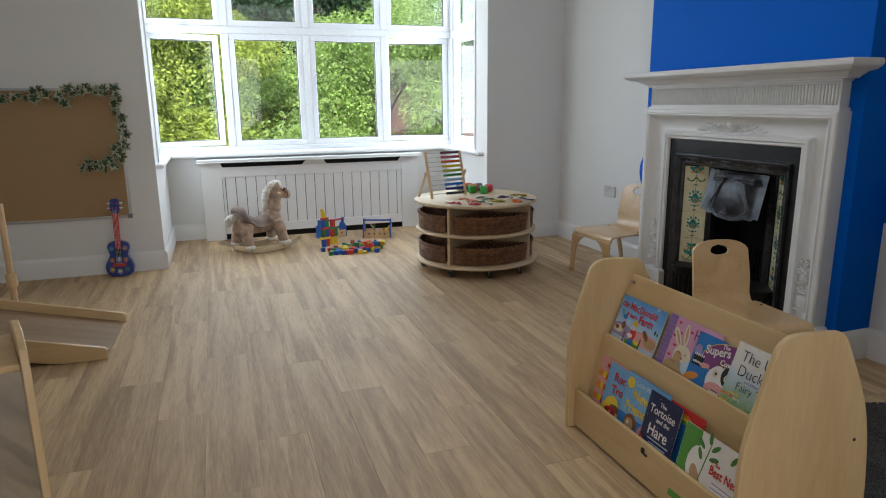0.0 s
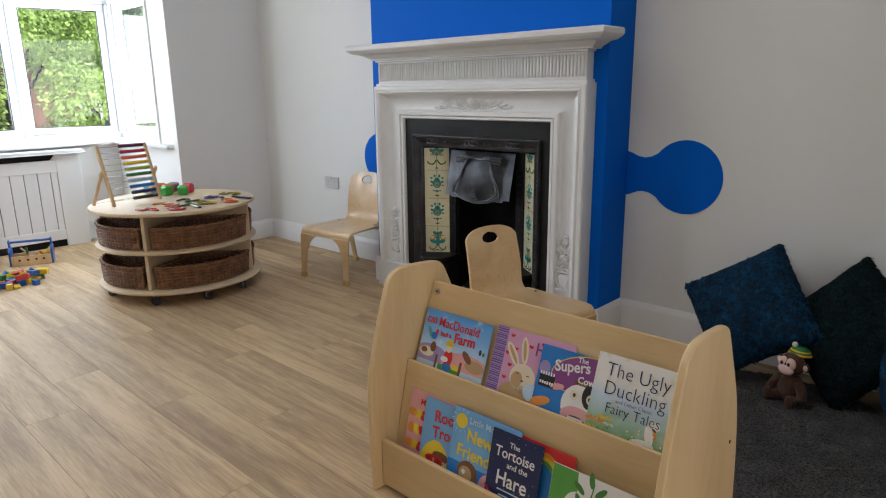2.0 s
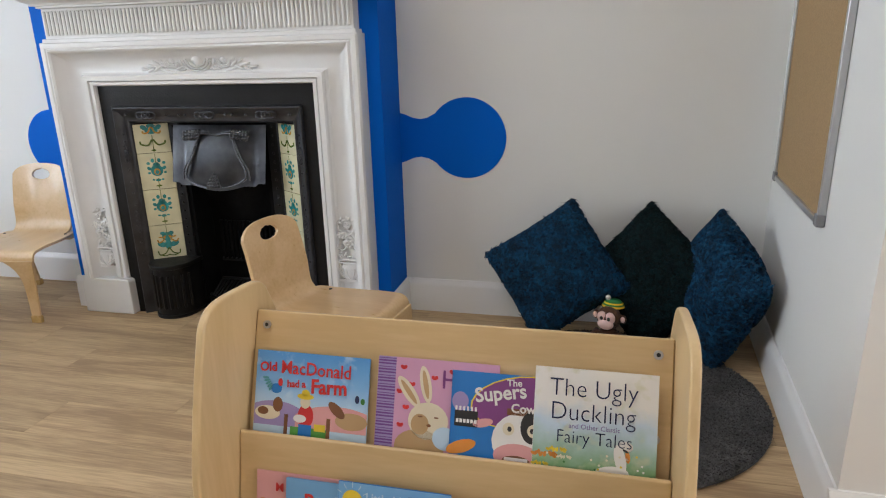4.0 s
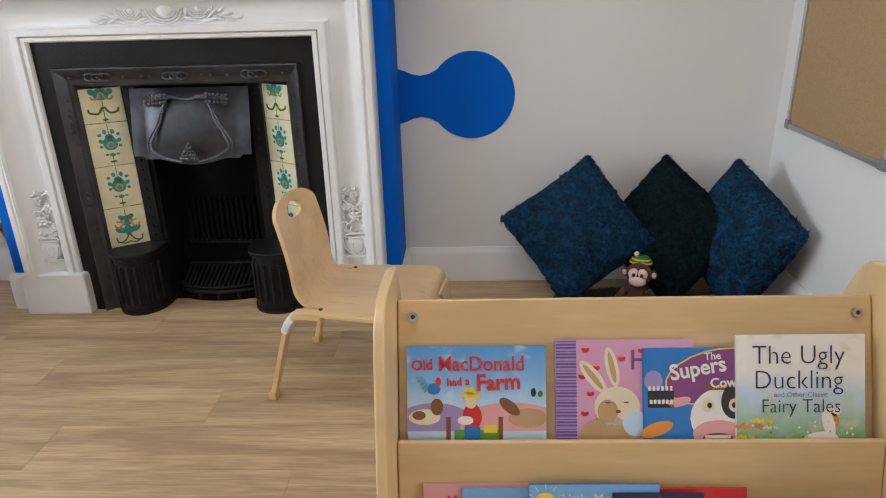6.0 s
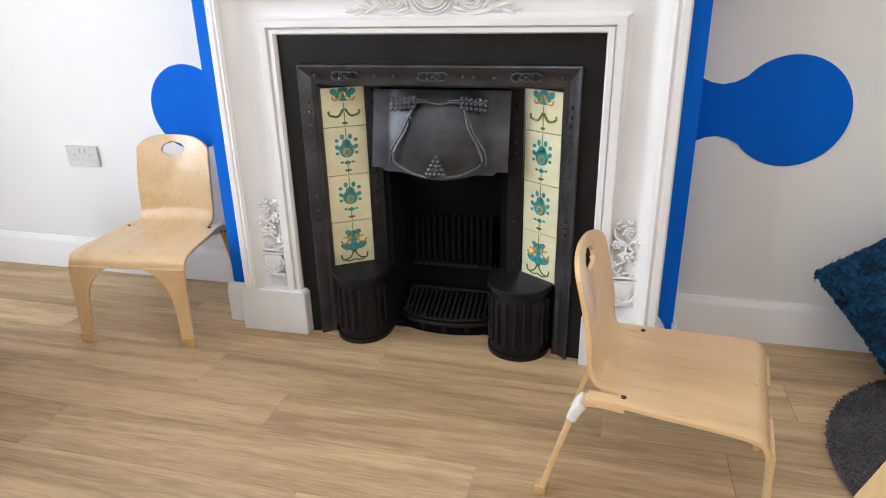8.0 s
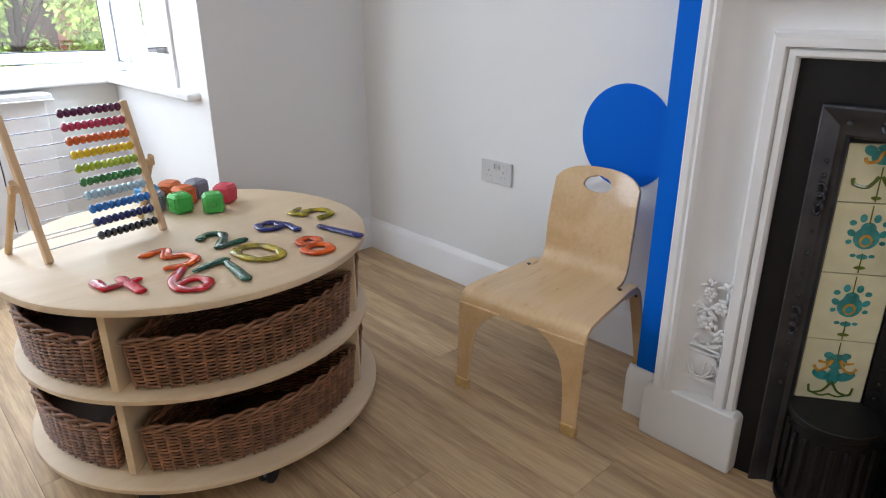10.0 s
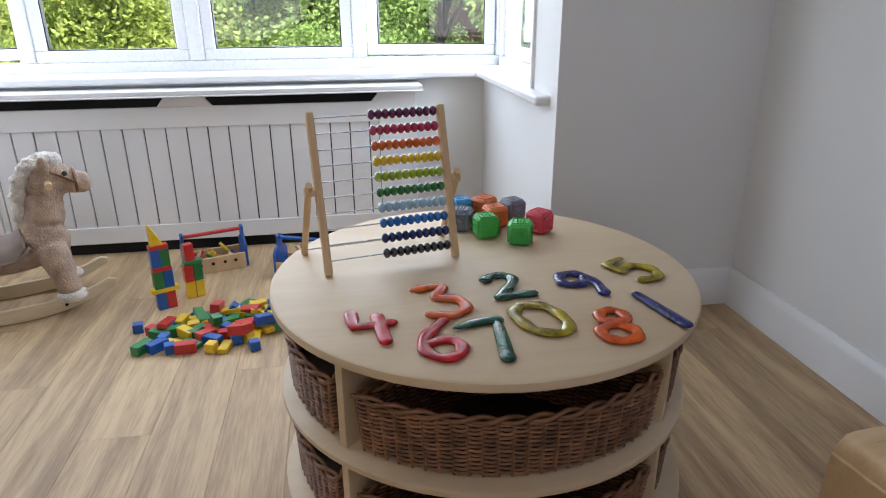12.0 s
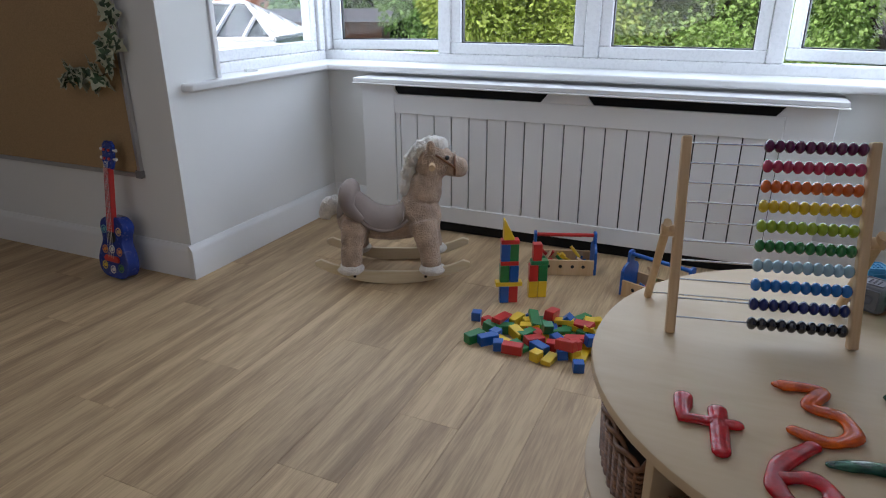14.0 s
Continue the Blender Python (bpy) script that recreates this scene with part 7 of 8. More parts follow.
# ---- wooden tool boxes ----
def toolbox(m, label, seed):
    t = thing("toy_tool_box", m, label, "toy box", "wooden toy tool boxes")
    w, d = 0.125, 0.058
    for s in (-1, 1):
        bm = bmnew()
        prism(bm, [(-d, 0.0), (d, 0.0), (d, 0.10), (d * 0.72, 0.118), (0.018, 0.128), (0.018, 0.170), (0.008, 0.176), (-0.008, 0.176), (-0.018, 0.170), (-0.018, 0.128), (-d * 0.72, 0.118), (-d, 0.10)], s * w - 0.006, s * w + 0.006, "x")
        part("end_panel", bm, M_BLU, t, "blue painted end panel", bev=0.002)
        bm = bmnew()
        box(bm, -w + 0.006, w - 0.006, s * d - 0.005, s * d + 0.005, 0.0, 0.068)
        p = part("side_board", bm, M_PINE, t, bev=0.002)
        for x in (-0.07, -0.02, 0.03, 0.075):
            bm = bmnew()
            cyl(bm, (x, s * (d + 0.0052), 0.040), (x, s * (d + 0.004), 0.040), 0.0075, n=12)
            part("hole", bm, M_BLACK, p)
    bm = bmnew()
    box(bm, -w + 0.006, w - 0.006, -d + 0.005, d - 0.005, 0.002, 0.01)
    part("floor_board", bm, M_PINE, t)
    bm = bmnew()
    tube(bm, [(-w, 0, 0.160), (w, 0, 0.160)], 0.008, 10)
    part("carry_bar", bm, M_RED if seed == 1 else M_BLU, t, sharp=60)
    r = random.Random(seed)
    for k in range(12):
        bm = bmnew()
        a = Vector((r.uniform(-0.1, 0.1), r.uniform(-0.035, 0.035), r.uniform(0.03, 0.07)))
        b = a + Vector((r.uniform(-0.06, 0.06), r.uniform(-0.02, 0.02), r.uniform(0.01, 0.05)))
        b.x = max(-0.11, min(0.11, b.x))
        if k % 3 == 2:
            cyl(bm, a, a + (b - a).normalized() * 0.02, 0.014, n=6)
        else:
            cyl(bm, a, b, 0.007, n=8)
        part("toy_tool", bm, (M_RED, M_YEL, M_PINE, M_BLU, M_GRN)[k % 5], t)
    return t


toolbox(pose(1.318, 6.625, 0.0005, 0, 0, 20), "pine toy tool box with blue ends, full of toy tools", 1)
toolbox(pose(1.725, 6.47, 0.0005, 0, 0, -22), "small pine tool box with blue ends, on the floor", 2)
block("brick", "blue", pose(1.262, 6.44, 0.0005, 0, 0, 60), "on the floor")
block("cube", "red", pose(1.64, 6.05, 0.0005, 0, 0, 20), "on the floor")


# ---- shaggy cushions, rug, toy monkey ----
def cushion(c, d_up, d_side, side, m, label, seed, sag=0.0, n=13000, plump=0.080):
    """Square cushion stood on a corner; d_up and d_side are its diagonals."""
    u = Vector(d_up).normalized()
    v = (Vector(d_side) - u * Vector(d_side).dot(u)).normalized()
    ex, ey = (u - v).normalized(), (u + v).normalized()
    ez = ex.cross(ey)
    if ez.x > 0:
        ex, ey = ey, ex
        ez = ex.cross(ey)
    mtx = Matrix.Translation(c) @ Matrix((ex, ey, ez)).transposed().to_4x4()
    cu = thing("cushion", mtx, label, "cushion", "shaggy floor cushions")
    h = side / 2
    rnd = random.Random(seed)

    def surf(a, b):
        ra, rb = abs(a), abs(b)
        pinch = 1 - 0.055 * (1 - ra ** 2) * rb ** 6
        pin2 = 1 - 0.055 * (1 - rb ** 2) * ra ** 6
        thick = plump * max(0.0, (1 - ra ** 2.6)) ** 0.5 * max(0.0, (1 - rb ** 2.6)) ** 0.5 * (1 + 0.10 * math.sin(5.1 * a + 2 * seed) * math.cos(4.3 * b + seed))
        x, y = a * h * pin2, b * h * pinch
        bend = sag * (a * a + b * b)
        return x, y, thick, bend
    bm = bmnew()
    N = 22
    for sgn in (1, -1):
        g = [[bm.verts.new((lambda q: (q[0], q[1], sgn * q[2] + q[3]))(surf(i / N * 2 - 1, j / N * 2 - 1))) for j in range(N + 1)] for i in range(N + 1)]
        for i in range(N):
            for j in range(N):
                bm.faces.new((g[i][j], g[i + 1][j], g[i + 1][j + 1], g[i][j + 1]))
    bmesh.ops.remove_doubles(bm, verts=bm.verts[:], dist=0.0005)
    bmesh.ops.recalc_face_normals(bm, faces=bm.faces[:])
    part("cover", bm, m, cu, sharp=180)

    def place():
        a, b = rnd.uniform(-1, 1), rnd.uniform(-1, 1)
        s = 1 if rnd.random() < 0.8 else -1
        if rnd.random() < 0.14:
            if rnd.random() < 0.5:
                a = math.copysign(1, a)
            else:
                b = math.copysign(1, b)
        x, y, t, bend = surf(a, b)
        e = 0.02
        x1, y1, t1, b1 = surf(min(1, a + e), b)
        x2, y2, t2, b2 = surf(a, min(1, b + e))
        nr = Vector((x1 - x + 1e-5, y1 - y, s * (t1 - t) + b1 - bend)).cross(Vector((x2 - x, y2 - y + 1e-5, s * (t2 - t) + b2 - bend)))
        if nr.length < 1e-9 or t < 0.004:
            nr = Vector((a, b, 0.5 * s))
        nr.normalize()
        if nr.z * s < 0:
            nr = -nr
        return Vector((x, y, s * t + bend)), nr
    vs, fs = [], []
    tufts((vs, fs), place, n, 0.019, 0.0060, rnd, 0.30)
    raw_part("pile", vs, fs, m, cu)
    return cu


cushion((3.05, 2.12, 0.286), (0.24, -0.10, 0.46), (0.12, 0.58, 0.10), 0.395, M_TEALF, "teal blue shaggy cushion propped against the wall", 1)
cushion((3.07, 1.775, 0.268), (0.22, 0.0, 0.5), (0.15, 0.55, 0.0), 0.395, M_DKGRN, "very dark green shaggy cushion propped against the wall", 2)
cushion((2.995, 1.545, 0.262), (0.19, -0.02, 0.46), (0.5, 0.22, -0.26), 0.40, M_TEALF, "teal blue shaggy cushion propped in the corner", 3, plump=0.098)

rug = thing("round_rug", pose(2.63, 1.925, 0), "round charcoal shaggy rug on the wooden floor", "rug")
bm = bmnew()
lathe(bm, [(0, 0.001), (0.492, 0.001), (0.497, 0.006), (0.492, 0.011), (0, 0.011)], 72)
part("backing", bm, M_RUG, rug, sharp=40)
rr = random.Random(8)


def rug_place():
    a, r = rr.uniform(0, 6.2832), 0.494 * math.sqrt(rr.random())
    return Vector((r * math.cos(a), r * math.sin(a), 0.010)), (Vector((0, 0, 1)) + Vector((math.cos(a), math.sin(a), 0)) * (0.8 if r > 0.48 else 0.0)).normalized()


vs, fs = [], []
tufts((vs, fs), rug_place, 42000, 0.011, 0.0026, rr)
raw_part("pile", vs, fs, M_RUG, rug, "charcoal tufted pile")

mk = mat("brown_toy_plush", (0.085, 0.035, 0.018), 0.95, var=0.2, scale=40, bump=0.8, bscale=260, sheen=0.1, dist=0.006)
mf = mat("pink_felt", (0.80, 0.55, 0.50), 0.9, var=0.06, scale=30, bump=0.2, bscale=300)
mon = thing("plush_monkey_toy", Matrix.LocRotScale((2.915, 1.915, 0.017), Euler((0, 0, radians(-112))), (1.12, 1.12, 1.14)), "small brown plush toy monkey in a striped woolly hat", "soft toy")
bm = bmnew()
ball(bm, (0, 0, 0.048), (0.040, 0.036, 0.050))
ball(bm, (0, -0.004, 0.128), (0.040, 0.036, 0.038))
for s in (-1, 1):
    tube(bm, smooth_path([(s * 0.03, -0.01, 0.078), (s * 0.050, -0.014, 0.050), (s * 0.058, -0.024, 0.024)], 4), 0.015, 8)
    tube(bm, smooth_path([(s * 0.022, -0.012, 0.018), (s * 0.032, -0.036, 0.016), (s * 0.038, -0.052, 0.018)], 4), 0.017, 8)
    ball(bm, (s * 0.040, -0.056, 0.024), (0.015, 0.012, 0.022))
    ball(bm, (s * 0.044, 0, 0.130), (0.013, 0.007, 0.015))
part("body", bm, mk, mon, sharp=180)
bm = bmnew()
ball(bm, (-0.013, -0.030, 0.137), (0.017, 0.011, 0.019))
ball(bm, (0.013, -0.030, 0.137), (0.017, 0.011, 0.019))
ball(bm, (0, -0.033, 0.116), (0.027, 0.014, 0.018))
for s in (-1, 1):
    ball(bm, (s * 0.046, -0.005, 0.130), (0.008, 0.004, 0.010))
part("face", bm, mf, mon, "pink felt face", sharp=180)
for s in (-1, 1):
    bm = bmnew()
    ball(bm, (s * 0.012, -0.040, 0.137), (0.0055, 0.004, 0.0065), None, 10, 8)
    part("eye", bm, M_RUBBER, mon, "black bead eye")
for z0, z1, m, nm in ((0.156, 0.163, M_YEL, "hat_brim"), (0.163, 0.169, M_GRN, "hat_band"), (0.169, 0.174, M_YEL, "hat_stripe"), (0.174, 0.184, M_GRN, "hat_crown")):
    bm = bmnew()
    r0, r1 = 0.043 * math.sqrt(max(0, 1 - ((z0 - 0.140) / 0.05) ** 2)), 0.043 * math.sqrt(max(0.01, 1 - ((z1 - 0.140) / 0.05) ** 2))
    lathe(bm, [(0, z0), (r0 * 0.98, z0), (r0, z0 + 0.001), ((r0 + r1) / 2 + 0.001, (z0 + z1) / 2), (r1, z1), (0, z1)], 20)
    hat = part(nm, bm, m, mon, sharp=60)
    hat.matrix_basis = Matrix.LocRotScale((0, 0.010, 0.022), Euler((radians(-8), 0, 0)), (0.9, 0.9, 0.86))
bm = bmnew()
ball(bm, (-0.014, 0.018, 0.186), 0.009, None, 10, 8)
part("bobble", bm, M_FURW, mon, "cream wool bobble")

# ---- ivy garland ----
ivy = thing("ivy_garland", pose(-0.30, NORTH - 0.022, 1.35), "artificial variegated ivy garland draped over the cork board", "ivy garland")
run = smooth_path([(-1.1, -0.012, -0.02), (-0.95, -0.014, 0.015), (-0.80, -0.016, -0.03), (-0.62, -0.016, -0.05), (-0.48, -0.018, -0.03), (-0.34, -0.018, -0.065), (-0.24, -0.018, -0.01), (-0.12, -0.016, 0.0), (-0.01, -0.016, -0.03),
                   (0.022, -0.016, -0.12), (0.02, -0.014, -0.22), (0.035, -0.014, -0.33), (0.0, -0.016, -0.42), (0.01, -0.02, -0.49), (-0.055, -0.024, -0.53), (-0.12, -0.026, -0.545), (-0.18, -0.026, -0.535), (-0.23, -0.026, -0.55)], 6)
bm = bmnew()
tube(bm, run, 0.0028, 6)
part("stem", bm, mat("ivy_stem", (0.10, 0.09, 0.04), 0.8), ivy, sharp=60)
leaf_m = mat("ivy_leaf", (0.055, 0.105, 0.045), 0.55, var=0.3, scale=60, bump=0.15, bscale=150, rand=0.3)
leaf_c = mat("ivy_leaf_cream_edge", (0.42, 0.43, 0.30), 0.55, var=0.12, scale=50, bump=0.1, rand=0.15)
lobes = [(0, -0.004), (0.012, -0.012), (0.026, -0.006), (0.022, 0.008), (0.031, 0.020), (0.014, 0.024), (0.0, 0.046), (-0.014, 0.024), (-0.031, 0.020), (-0.022, 0.008), (-0.026, -0.006), (-0.012, -0.012)]


def leaf_mesh(k, m, lift):
    bm = bmnew()
    c = bm.verts.new((0, -lift - 0.006, 0.012))
    ring = [bm.verts.new((x * k, -lift + 0.004 * math.sin(i * 2.2), z * k)) for i, (x, z) in enumerate(lobes)]
    for i in range(len(ring)):
        bm.faces.new((c, ring[i], ring[(i + 1) % len(ring)]))
    bmesh.ops.recalc_face_normals(bm, faces=bm.faces[:])
    bmesh.ops.solidify(bm, geom=bm.faces[:], thickness=0.0007)
    return mesh_of("leaf", bm, m, 60)


edge_me, green_me = leaf_mesh(1.0, leaf_c, 0.0), leaf_mesh(0.76, leaf_m, 0.0016)
rnd = random.Random(4)
for i in range(0, len(run)):
    for q in range((1, 0, 2, 1, 0, 1, 1)[i % 7]):
        p = run[i] + Vector((rnd.uniform(-0.028, 0.028), rnd.uniform(-0.022, -0.002), rnd.uniform(-0.03, 0.03)))
        k = rnd.uniform(0.85, 1.5)
        m = Matrix.LocRotScale(p, Euler((radians(rnd.uniform(-35, 35)), radians(rnd.uniform(-180, 180)), radians(rnd.uniform(-40, 40)))), (k, k, k))
        a = new("leaf", edge_me)
        a.parent, a.matrix_basis = ivy, m
        b2 = new("leaf_centre", green_me)
        b2.parent = a

# ---- climbing ramp and low unit by the entrance ----
rp = thing("toddler_ramp", pose(-0.232, 4.352, 0, 0, 0, 178), "low plywood toddler ramp with raised side rails", "play ramp")
L, W2 = 0.82, 0.285
bm = bmnew()
prism(bm, [(0.0, 0.012), (L, 0.200), (L, 0.182), (0.03, 0.002), (0.0, 0.002)], -W2, W2, "y")
part("deck", bm, M_DECK, rp, "brown non-slip deck", bev=0.003)
for s in (-1, 1):
    bm = bmnew()
    prism(bm, [(-0.010, 0.0), (0.20, 0.0), (L, 0.120), (L, 0.255), (0.0, 0.062), (-0.012, 0.050)], s * W2 - 0.010, s * W2 + 0.010, "y")
    part("side_rail", bm, M_BIRCH, rp, "pale beech side rail", bev=0.005)
for s in (-1, 1):
    bm = bmnew()
    tube(bm, [(0.54, s * (W2 + 0.03), 0.0), (0.54, s * (W2 + 0.03), 0.72)], 0.017, 14)
    post = part("post", bm, M_PINE, rp, sharp=50)
    bm = bmnew()
    lathe(bm, [(0.018, 0.26), (0.027, 0.262), (0.029, 0.275), (0.027, 0.30), (0.029, 0.325), (0.027, 0.335), (0.018, 0.337)], 20, (0.54, s * (W2 + 0.03), 0))
    part("joint", bm, M_BIRCH, post)

un = thing("low_mirror_unit", pose(-0.458, 2.476, 0, 0, 0, 18), "low birch play unit with an acrylic mirror panel", "play unit")
for x0, x1 in ((0.29, 0.31), (-0.50, -0.48)):
    bm = bmnew()
    prism(bm, [(-0.07, 0.0), (0.25, 0.0), (0.25, 0.56), (0.21, 0.625), (0.13, 0.645), (0.02, 0.645), (-0.05, 0.615), (-0.075, 0.56)], x0, x1, "x")
    part("side_panel", bm, M_BIRCHY, un, "rounded ply side panel", bev=0.004)
bm = bmnew()
box(bm, -0.479, 0.289, -0.050, 0.24, 0.560, 0.578)
part("top_shelf", bm, M_BIRCH, un, bev=0.003)
bm = bmnew()
box(bm, -0.479, 0.289, -0.035, -0.025, 0.03, 0.559)
part("mirror", bm, M_MIRROR, un, "grey acrylic mirror panel")
bm = bmnew()
box(bm, -0.479, 0.289, -0.02, 0.24, 0.01, 0.028)
part("bottom_board", bm, M_BIRCH, un, bev=0.003)


# ---- outside, seen through the bay: the room is one floor up ----
GZ = -2.2
M_GRASS = mat("lawn", (0.07, 0.13, 0.03), 0.9, var=0.3, scale=2.0, bump=0.3, bscale=30)
M_BARK = mat("bark", (0.075, 0.055, 0.04), 0.95, var=0.3, scale=12, bump=0.6, bscale=40)


def leafm(name, c, k=0.35):
    m = mat(name, c, 0.6, var=0.2, scale=3, bump=0, island=k)
    b = m.node_tree.nodes["Principled BSDF"]
    n, l = m.node_tree.nodes, m.node_tree.links
    tr = n.new("ShaderNodeBsdfTranslucent")
    mx = n.new("ShaderNodeMixShader")
    mx.inputs[0].default_value = 0.45
    src = b.inputs["Base Color"].links[0].from_socket
    l.new(src, tr.inputs[0])
    l.new(b.outputs[0], mx.inputs[1])
    l.new(tr.outputs[0], mx.inputs[2])
    l.new(mx.outputs[0], n["Material Output"].inputs[0])
    return m


L_LIME = leafm("lime_leaves", (0.44, 0.53, 0.10))
L_MID = leafm("mid_green_leaves", (0.23, 0.38, 0.10))
L_DARK = leafm("dark_leaves", (0.035, 0.085, 0.030))
L_FRESH = leafm("fresh_green_leaves", (0.37, 0.52, 0.14))

bm = bmnew()
box(bm, -150, 150, 7.6, 400, GZ - 0.3, GZ)
solid("ground", bm, M_GRASS, "garden lawn below the window", "ground", kind="structure")


def tree(x, y, height, crown_z, r, m, n, size, seed, label, trunk=0.16, squash=0.9, droop=0.3, long=1.6):
    rnd = random.Random(seed)
    t = thing("tree", pose(x, y, GZ), label, "tree", "garden trees and shrubs")
    bm = bmnew()
    tube(bm, smooth_path([(0, 0, 0), (0.06, 0.04, height * 0.3), (-0.05, 0.02, height * 0.6), (0.02, 0, height * 0.9)], 5), [trunk * (1 - 0.8 * i / 15) for i in range(16)], 10)
    part("trunk", bm, M_BARK, t, sharp=80)
    clumps = []
    for k in range(70):
        a, b = rnd.uniform(0, 6.283), rnd.uniform(-0.9, 1.0)
        rad = r * (0.45 + 0.55 * rnd.random()) * math.sqrt(max(0.05, 1 - b * b * 0.8))
        clumps.append((Vector((rad * math.cos(a), rad * math.sin(a), crown_z - GZ + b * r * squash)), r * rnd.uniform(0.18, 0.36)))
    bm = bmnew()
    for c, cr in clumps[::5]:
        st = Vector((0, 0, max(height * 0.3, c.z - r * 0.8)))
        tube(bm, smooth_path([st, st.lerp(c, 0.5) + Vector((0, 0, 0.15)), c], 4), [trunk * 0.35 * (1 - 0.85 * i / 8) for i in range(9)], 6)
    part("limbs", bm, M_BARK, t, sharp=80)
    vs, fs = [], []
    for _ in range(n):
        c, cr = rnd.choice(clumps)
        d = Vector((rnd.gauss(0, 1), rnd.gauss(0, 1), rnd.gauss(0, 1))).normalized()
        p = c + d * cr * rnd.random() ** 0.4
        s = size * rnd.uniform(0.6, 1.3)
        ax = (d + Vector((rnd.uniform(-1, 1), rnd.uniform(-1, 1), rnd.uniform(-1, 0.3) - droop))).normalized()
        sd = ax.cross(Vector((rnd.uniform(-1, 1), rnd.uniform(-1, 1), rnd.uniform(-0.3, 1)))).normalized()
        nr = ax.cross(sd)
        k = len(vs)
        vs += [p, p + ax * s * 0.5 * long + sd * s * 0.5 + nr * s * 0.12, p + ax * s * long, p + ax * s * 0.5 * long - sd * s * 0.5 + nr * s * 0.12]
        fs += [(k, k + 1, k + 2), (k, k + 2, k + 3)]
    raw_part("crown", vs, fs, m, t, "dense leafy crown")
    return t


tree(-0.15, 12.4, 4.4, 1.3, 1.7, L_LIME, 120000, 0.033, 31, "lime green leafy garden tree outside the window", long=1.9)
tree(1.2, 12.6, 3.2, 0.15, 1.75, L_FRESH, 100000, 0.036, 32, "fresh green garden shrub outside the window")
tree(3.5, 13.6, 4.6, 1.0, 2.0, L_FRESH, 90000, 0.040, 33, "broad fresh green garden tree outside the window", trunk=0.14)
tree(6.0, 15.5, 5.6, 2.9, 1.9, L_MID, 65000, 0.046, 34, "mid green rounded garden tree outside the window")
tree(0.6, 19.5, 8.0, 3.6, 3.6, L_DARK, 45000, 0.10, 35, "tall dark green tree behind the shrubs", trunk=0.3)
tree(4.4, 20.5, 9.5, 5.6, 3.4, L_MID, 40000, 0.10, 36, "tall green tree with a thick trunk behind the garden", trunk=0.36)
tree(-8.6, 22.0, 8.0, 3.2, 3.2, L_MID, 40000, 0.10, 37, "tall green tree at the side of the garden", trunk=0.25)
tree(-2.7, 16.5, 3.6, 0.3, 1.7, L_MID, 45000, 0.06, 38, "green garden shrub beside the lawn")
tree(9.6, 22.0, 7.5, 3.0, 3.0, L_MID, 18000, 0.15, 39, "green tree beyond the brick house", trunk=0.25)
tree(-9.8, 25.0, 8.5, 3.4, 4.4, L_DARK, 20000, 0.2, 40, "dark green tree far behind the garden", trunk=0.3)

# neighbouring brick houses
M_BRICK = mat("red_brickwork", (0.34, 0.155, 0.095), 0.85, var=0.2, scale=5, bump=0.3, bscale=40)
M_SLATE = mat("grey_roof_slate", (0.10, 0.10, 0.11), 0.7, var=0.2, scale=6, bump=0.3, bscale=30)
M_RENDER = mat("white_render", (0.72, 0.72, 0.70), 0.8, var=0.04, scale=2, bump=0.1)


def house(name, x, y, a, w, d, h, roof, wall, label, wins):
    t = thing(name, pose(x, y, GZ, 0, 0, a), label, "house")
    bm = bmnew()
    box(bm, -w / 2, w / 2, 0, d, 0, h)
    part("wall", bm, wall, t)
    bm = bmnew()
    prism(bm, [(-0.3, h), (d + 0.3, h), (d / 2, h + roof)], -w / 2 - 0.2, w / 2 + 0.2, "x")
    part("roof", bm, M_SLATE, t)
    for wx, wz in wins:
        win = new("window")
        win.parent = t
        win.matrix_basis = pose(wx, 0, wz)
        bm = bmnew()
        for b in ((-0.55, 0.55, -0.6, -0.52), (-0.55, 0.55, 0.52, 0.6), (-0.55, -0.47, -0.52, 0.52), (0.47, 0.55, -0.52, 0.52), (-0.03, 0.03, -0.52, 0.52)):
            box(bm, b[0], b[1], -0.05, -0.002, b[2], b[3])
        part("frame", bm, M_UPVC, win)
        bm = bmnew()
        box(bm, -0.47, 0.47, -0.02, -0.004, -0.52, 0.52)
        part("pane", bm, M_HOOD, win)
    return t


house("brick_house", 10.2, 21.0, 0, 9.0, 7.0, 4.2, 2.2, M_BRICK, "red brick house beyond the garden trees", [(-2.6, 2.6), (1.0, 2.6)])
house("white_house", 21.0, 27.0, -20, 10.0, 7.0, 6.5, 2.6, M_RENDER, "white rendered house seen past the trees", [(-3.0, 4.8), (0.0, 4.8), (-3.0, 2.0), (0.0, 2.0)])
house("brick_outhouse", -6.45, 16.3, 25, 2.6, 2.6, 2.85, 0.25, M_BRICK, "small red brick outhouse with a flat grey roof", [(0.6, 1.4)])

house("terraced_house", -17.0, 24.0, 35, 12.0, 7.0, 5.4, 2.6, M_BRICK, "red brick terraced house beyond the conservatory", [(-3.0, 1.6), (0.0, 1.6), (3.0, 1.6), (-3.0, 4.2), (0.0, 4.2), (3.0, 4.2)])

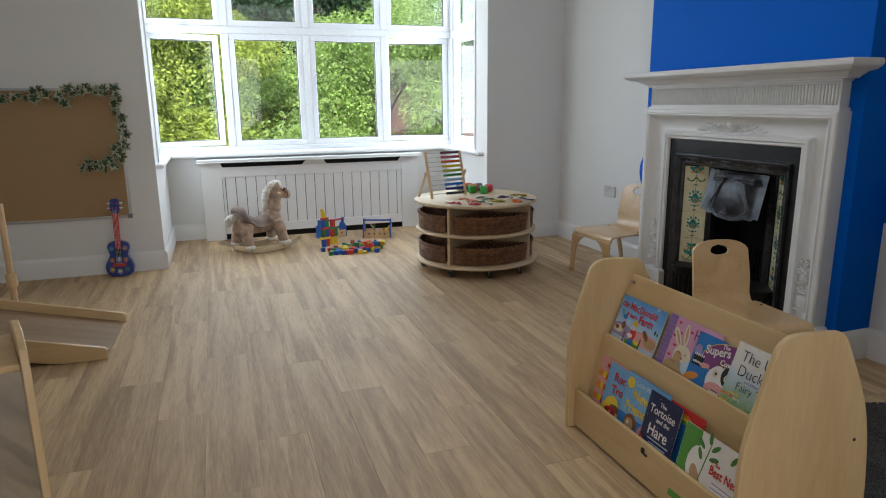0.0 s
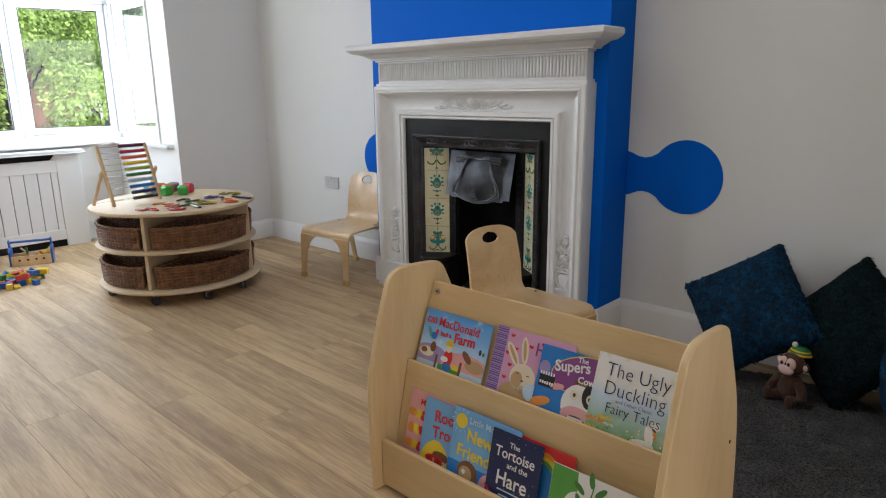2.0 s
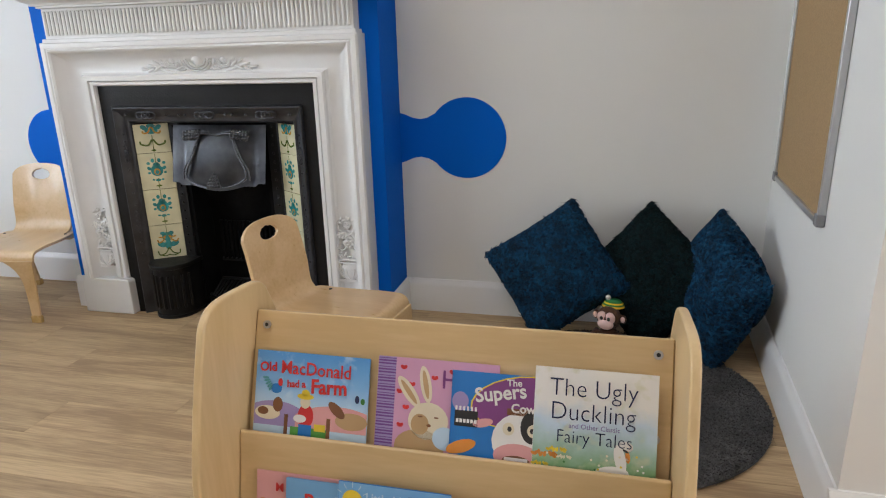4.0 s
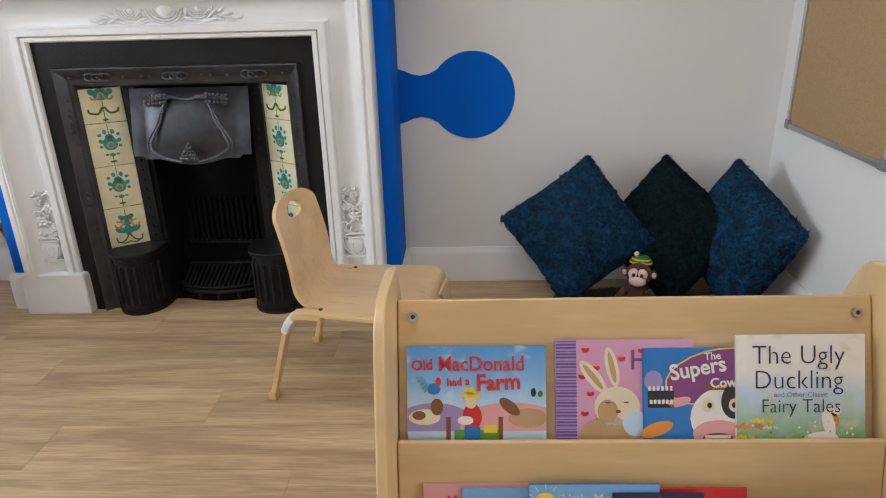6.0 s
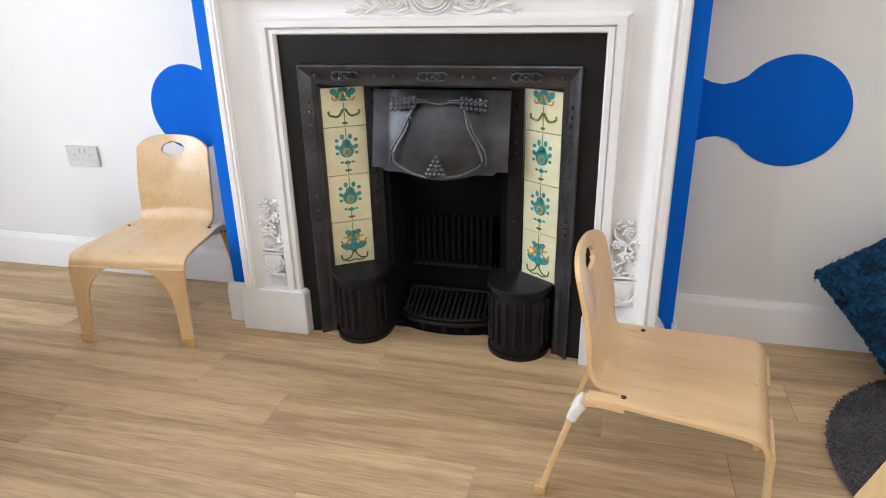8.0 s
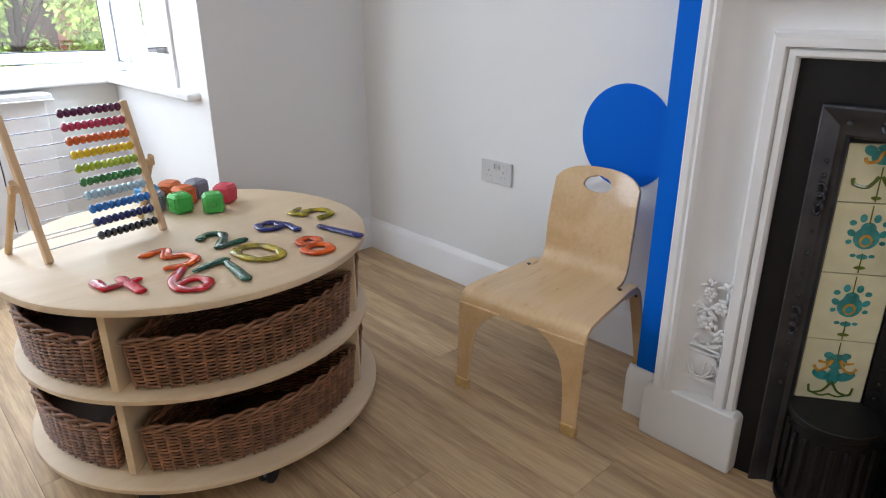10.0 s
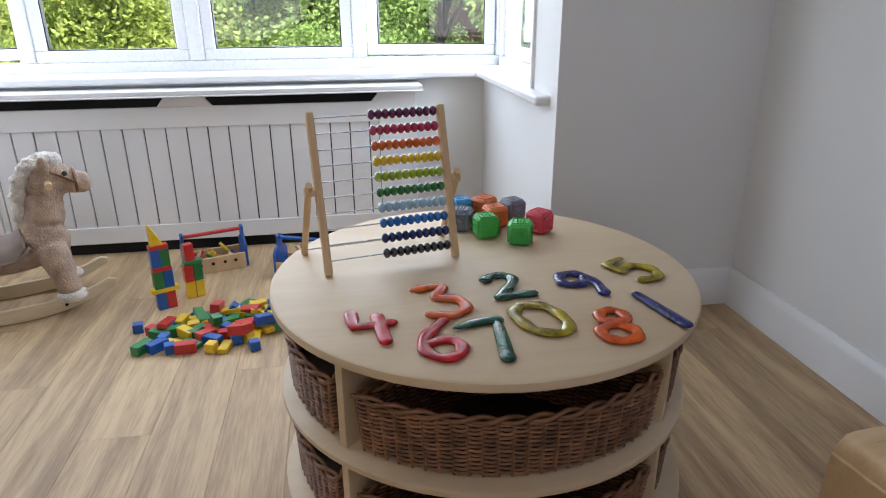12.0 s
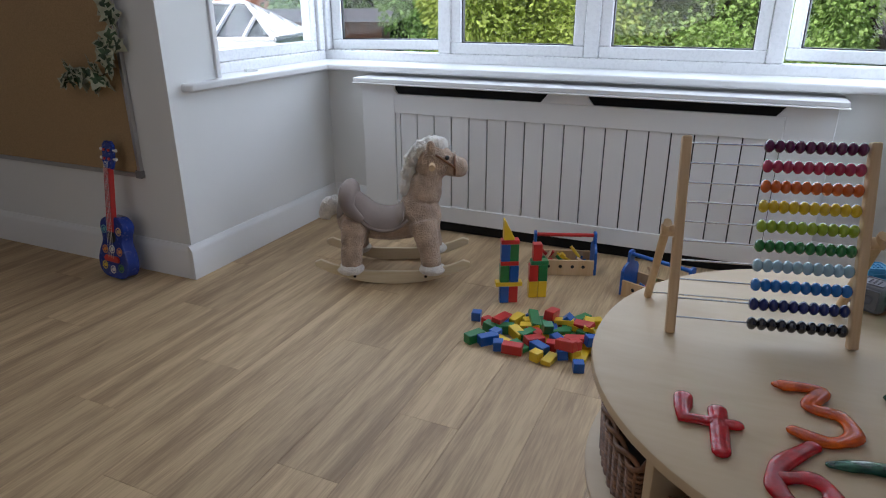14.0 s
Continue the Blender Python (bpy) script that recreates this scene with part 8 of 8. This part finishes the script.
# conservatory roof below the side window
con = thing("conservatory", pose(-5.54, 12.0, GZ, 0, 0, 21), "white-framed conservatory with a glazed pyramid roof", "conservatory")
CW, CD, CE, CA = 1.3, 1.0, 2.76, 3.22
bm = bmnew()
box(bm, -CW + 0.12, CW - 0.12, -CD + 0.12, CD - 0.12, 0, CE - 0.06)
part("wall", bm, M_RENDER, con)
ap0, ap1 = Vector((-0.62, 0, CA)), Vector((0.62, 0, CA))
cor = [Vector((-CW, -CD, CE)), Vector((CW, -CD, CE)), Vector((CW, CD, CE)), Vector((-CW, CD, CE))]
M_CGLASS = mat("tinted_roof_glazing", (0.30, 0.33, 0.34), 0.10, var=0.15, bump=0, coat=0.6)
for face in ((cor[0], cor[1], ap1, ap0), (cor[1], cor[2], ap1), (cor[2], cor[3], ap0, ap1), (cor[3], cor[0], ap0)):
    bm = bmnew()
    bm.faces.new([bm.verts.new(v) for v in face])
    bmesh.ops.solidify(bm, geom=bm.faces[:], thickness=0.02)
    part("roof_pane", bm, M_CGLASS, con)
bars = [(cor[0], ap0), (cor[1], ap1), (cor[2], ap1), (cor[3], ap0), (ap0, ap1)] + [(cor[i], cor[(i + 1) % 4]) for i in range(4)]
for i in range(1, 6):
    k = i / 6
    x = -CW + 2 * CW * k
    reach = min(1.0, (CW - abs(x)) / (CW - 0.62))
    for s in (-1, 1):
        e = Vector((x, s * CD, CE))
        bars.append((e, Vector((x, s * CD * (1 - reach), CE + (CA - CE) * reach))))
for i in range(1, 9):
    y = -CD + 2 * CD * i / 9
    reach = 1 - abs(y) / CD
    for s in (-1, 1):
        bars.append((Vector((s * CW, y, CE)), Vector((s * (CW + (0.62 - CW) * reach), y, CE + (CA - CE) * reach))))
for a, b in bars:
    bm = bmnew()
    tube(bm, [a + Vector((0, 0, 0.03)), b + Vector((0, 0, 0.03))], 0.032, 6)
    part("glazing_bar", bm, M_UPVC, con)
bm = bmnew()
for s in (-1, 1):
    box(bm, -CW - 0.03, CW + 0.03, s * CD - 0.05, s * CD + 0.05, CE - 0.10, CE)
    box(bm, s * CW - 0.05, s * CW + 0.05, -CD + 0.05, CD - 0.05, CE - 0.10, CE)
part("gutter", bm, M_UPVC, con)

# ---- floor planks, one object each ----
PW, PL = 0.184, 1.22
PLANK_MESH = {}


def plank_mesh(length):
    key = round(length, 3)
    if key not in PLANK_MESH:
        g, c = 0.0001, 0.0005
        x, y = PW / 2 - g, key / 2 - g
        vs = [(-x, -y, -0.004), (x, -y, -0.004), (x, y, -0.004), (-x, y, -0.004), (-x + c, -y + c, 0), (x - c, -y + c, 0), (x - c, y - c, 0), (-x + c, y - c, 0)]
        me = bpy.data.meshes.new("plank")
        me.from_pydata(vs, [], [(4, 5, 6, 7), (0, 1, 5, 4), (1, 2, 6, 5), (2, 3, 7, 6), (3, 0, 4, 7)])
        me.materials.append(M_PLANK)
        PLANK_MESH[key] = me
    return PLANK_MESH[key]


rnd = random.Random(11)
x = 3.36 - PW / 2
col = 0
while x > FLOOR_X0 - 0.02:
    y = FLOOR_Y0
    top = 7.02 if BL - 0.1 < x < BR + 0.1 else NORTH + 0.03
    first = [0.61, 1.22, 0.40, 0.92][col % 4]
    k = 0
    while y < top - 0.02:
        ln = min(first if k == 0 else PL, top - y)
        ob = new("plank", plank_mesh(ln))
        ob.parent = floor
        ob.location = (x, y + ln / 2, 0)
        y += ln
        k += 1
    x -= PW
    col += 1
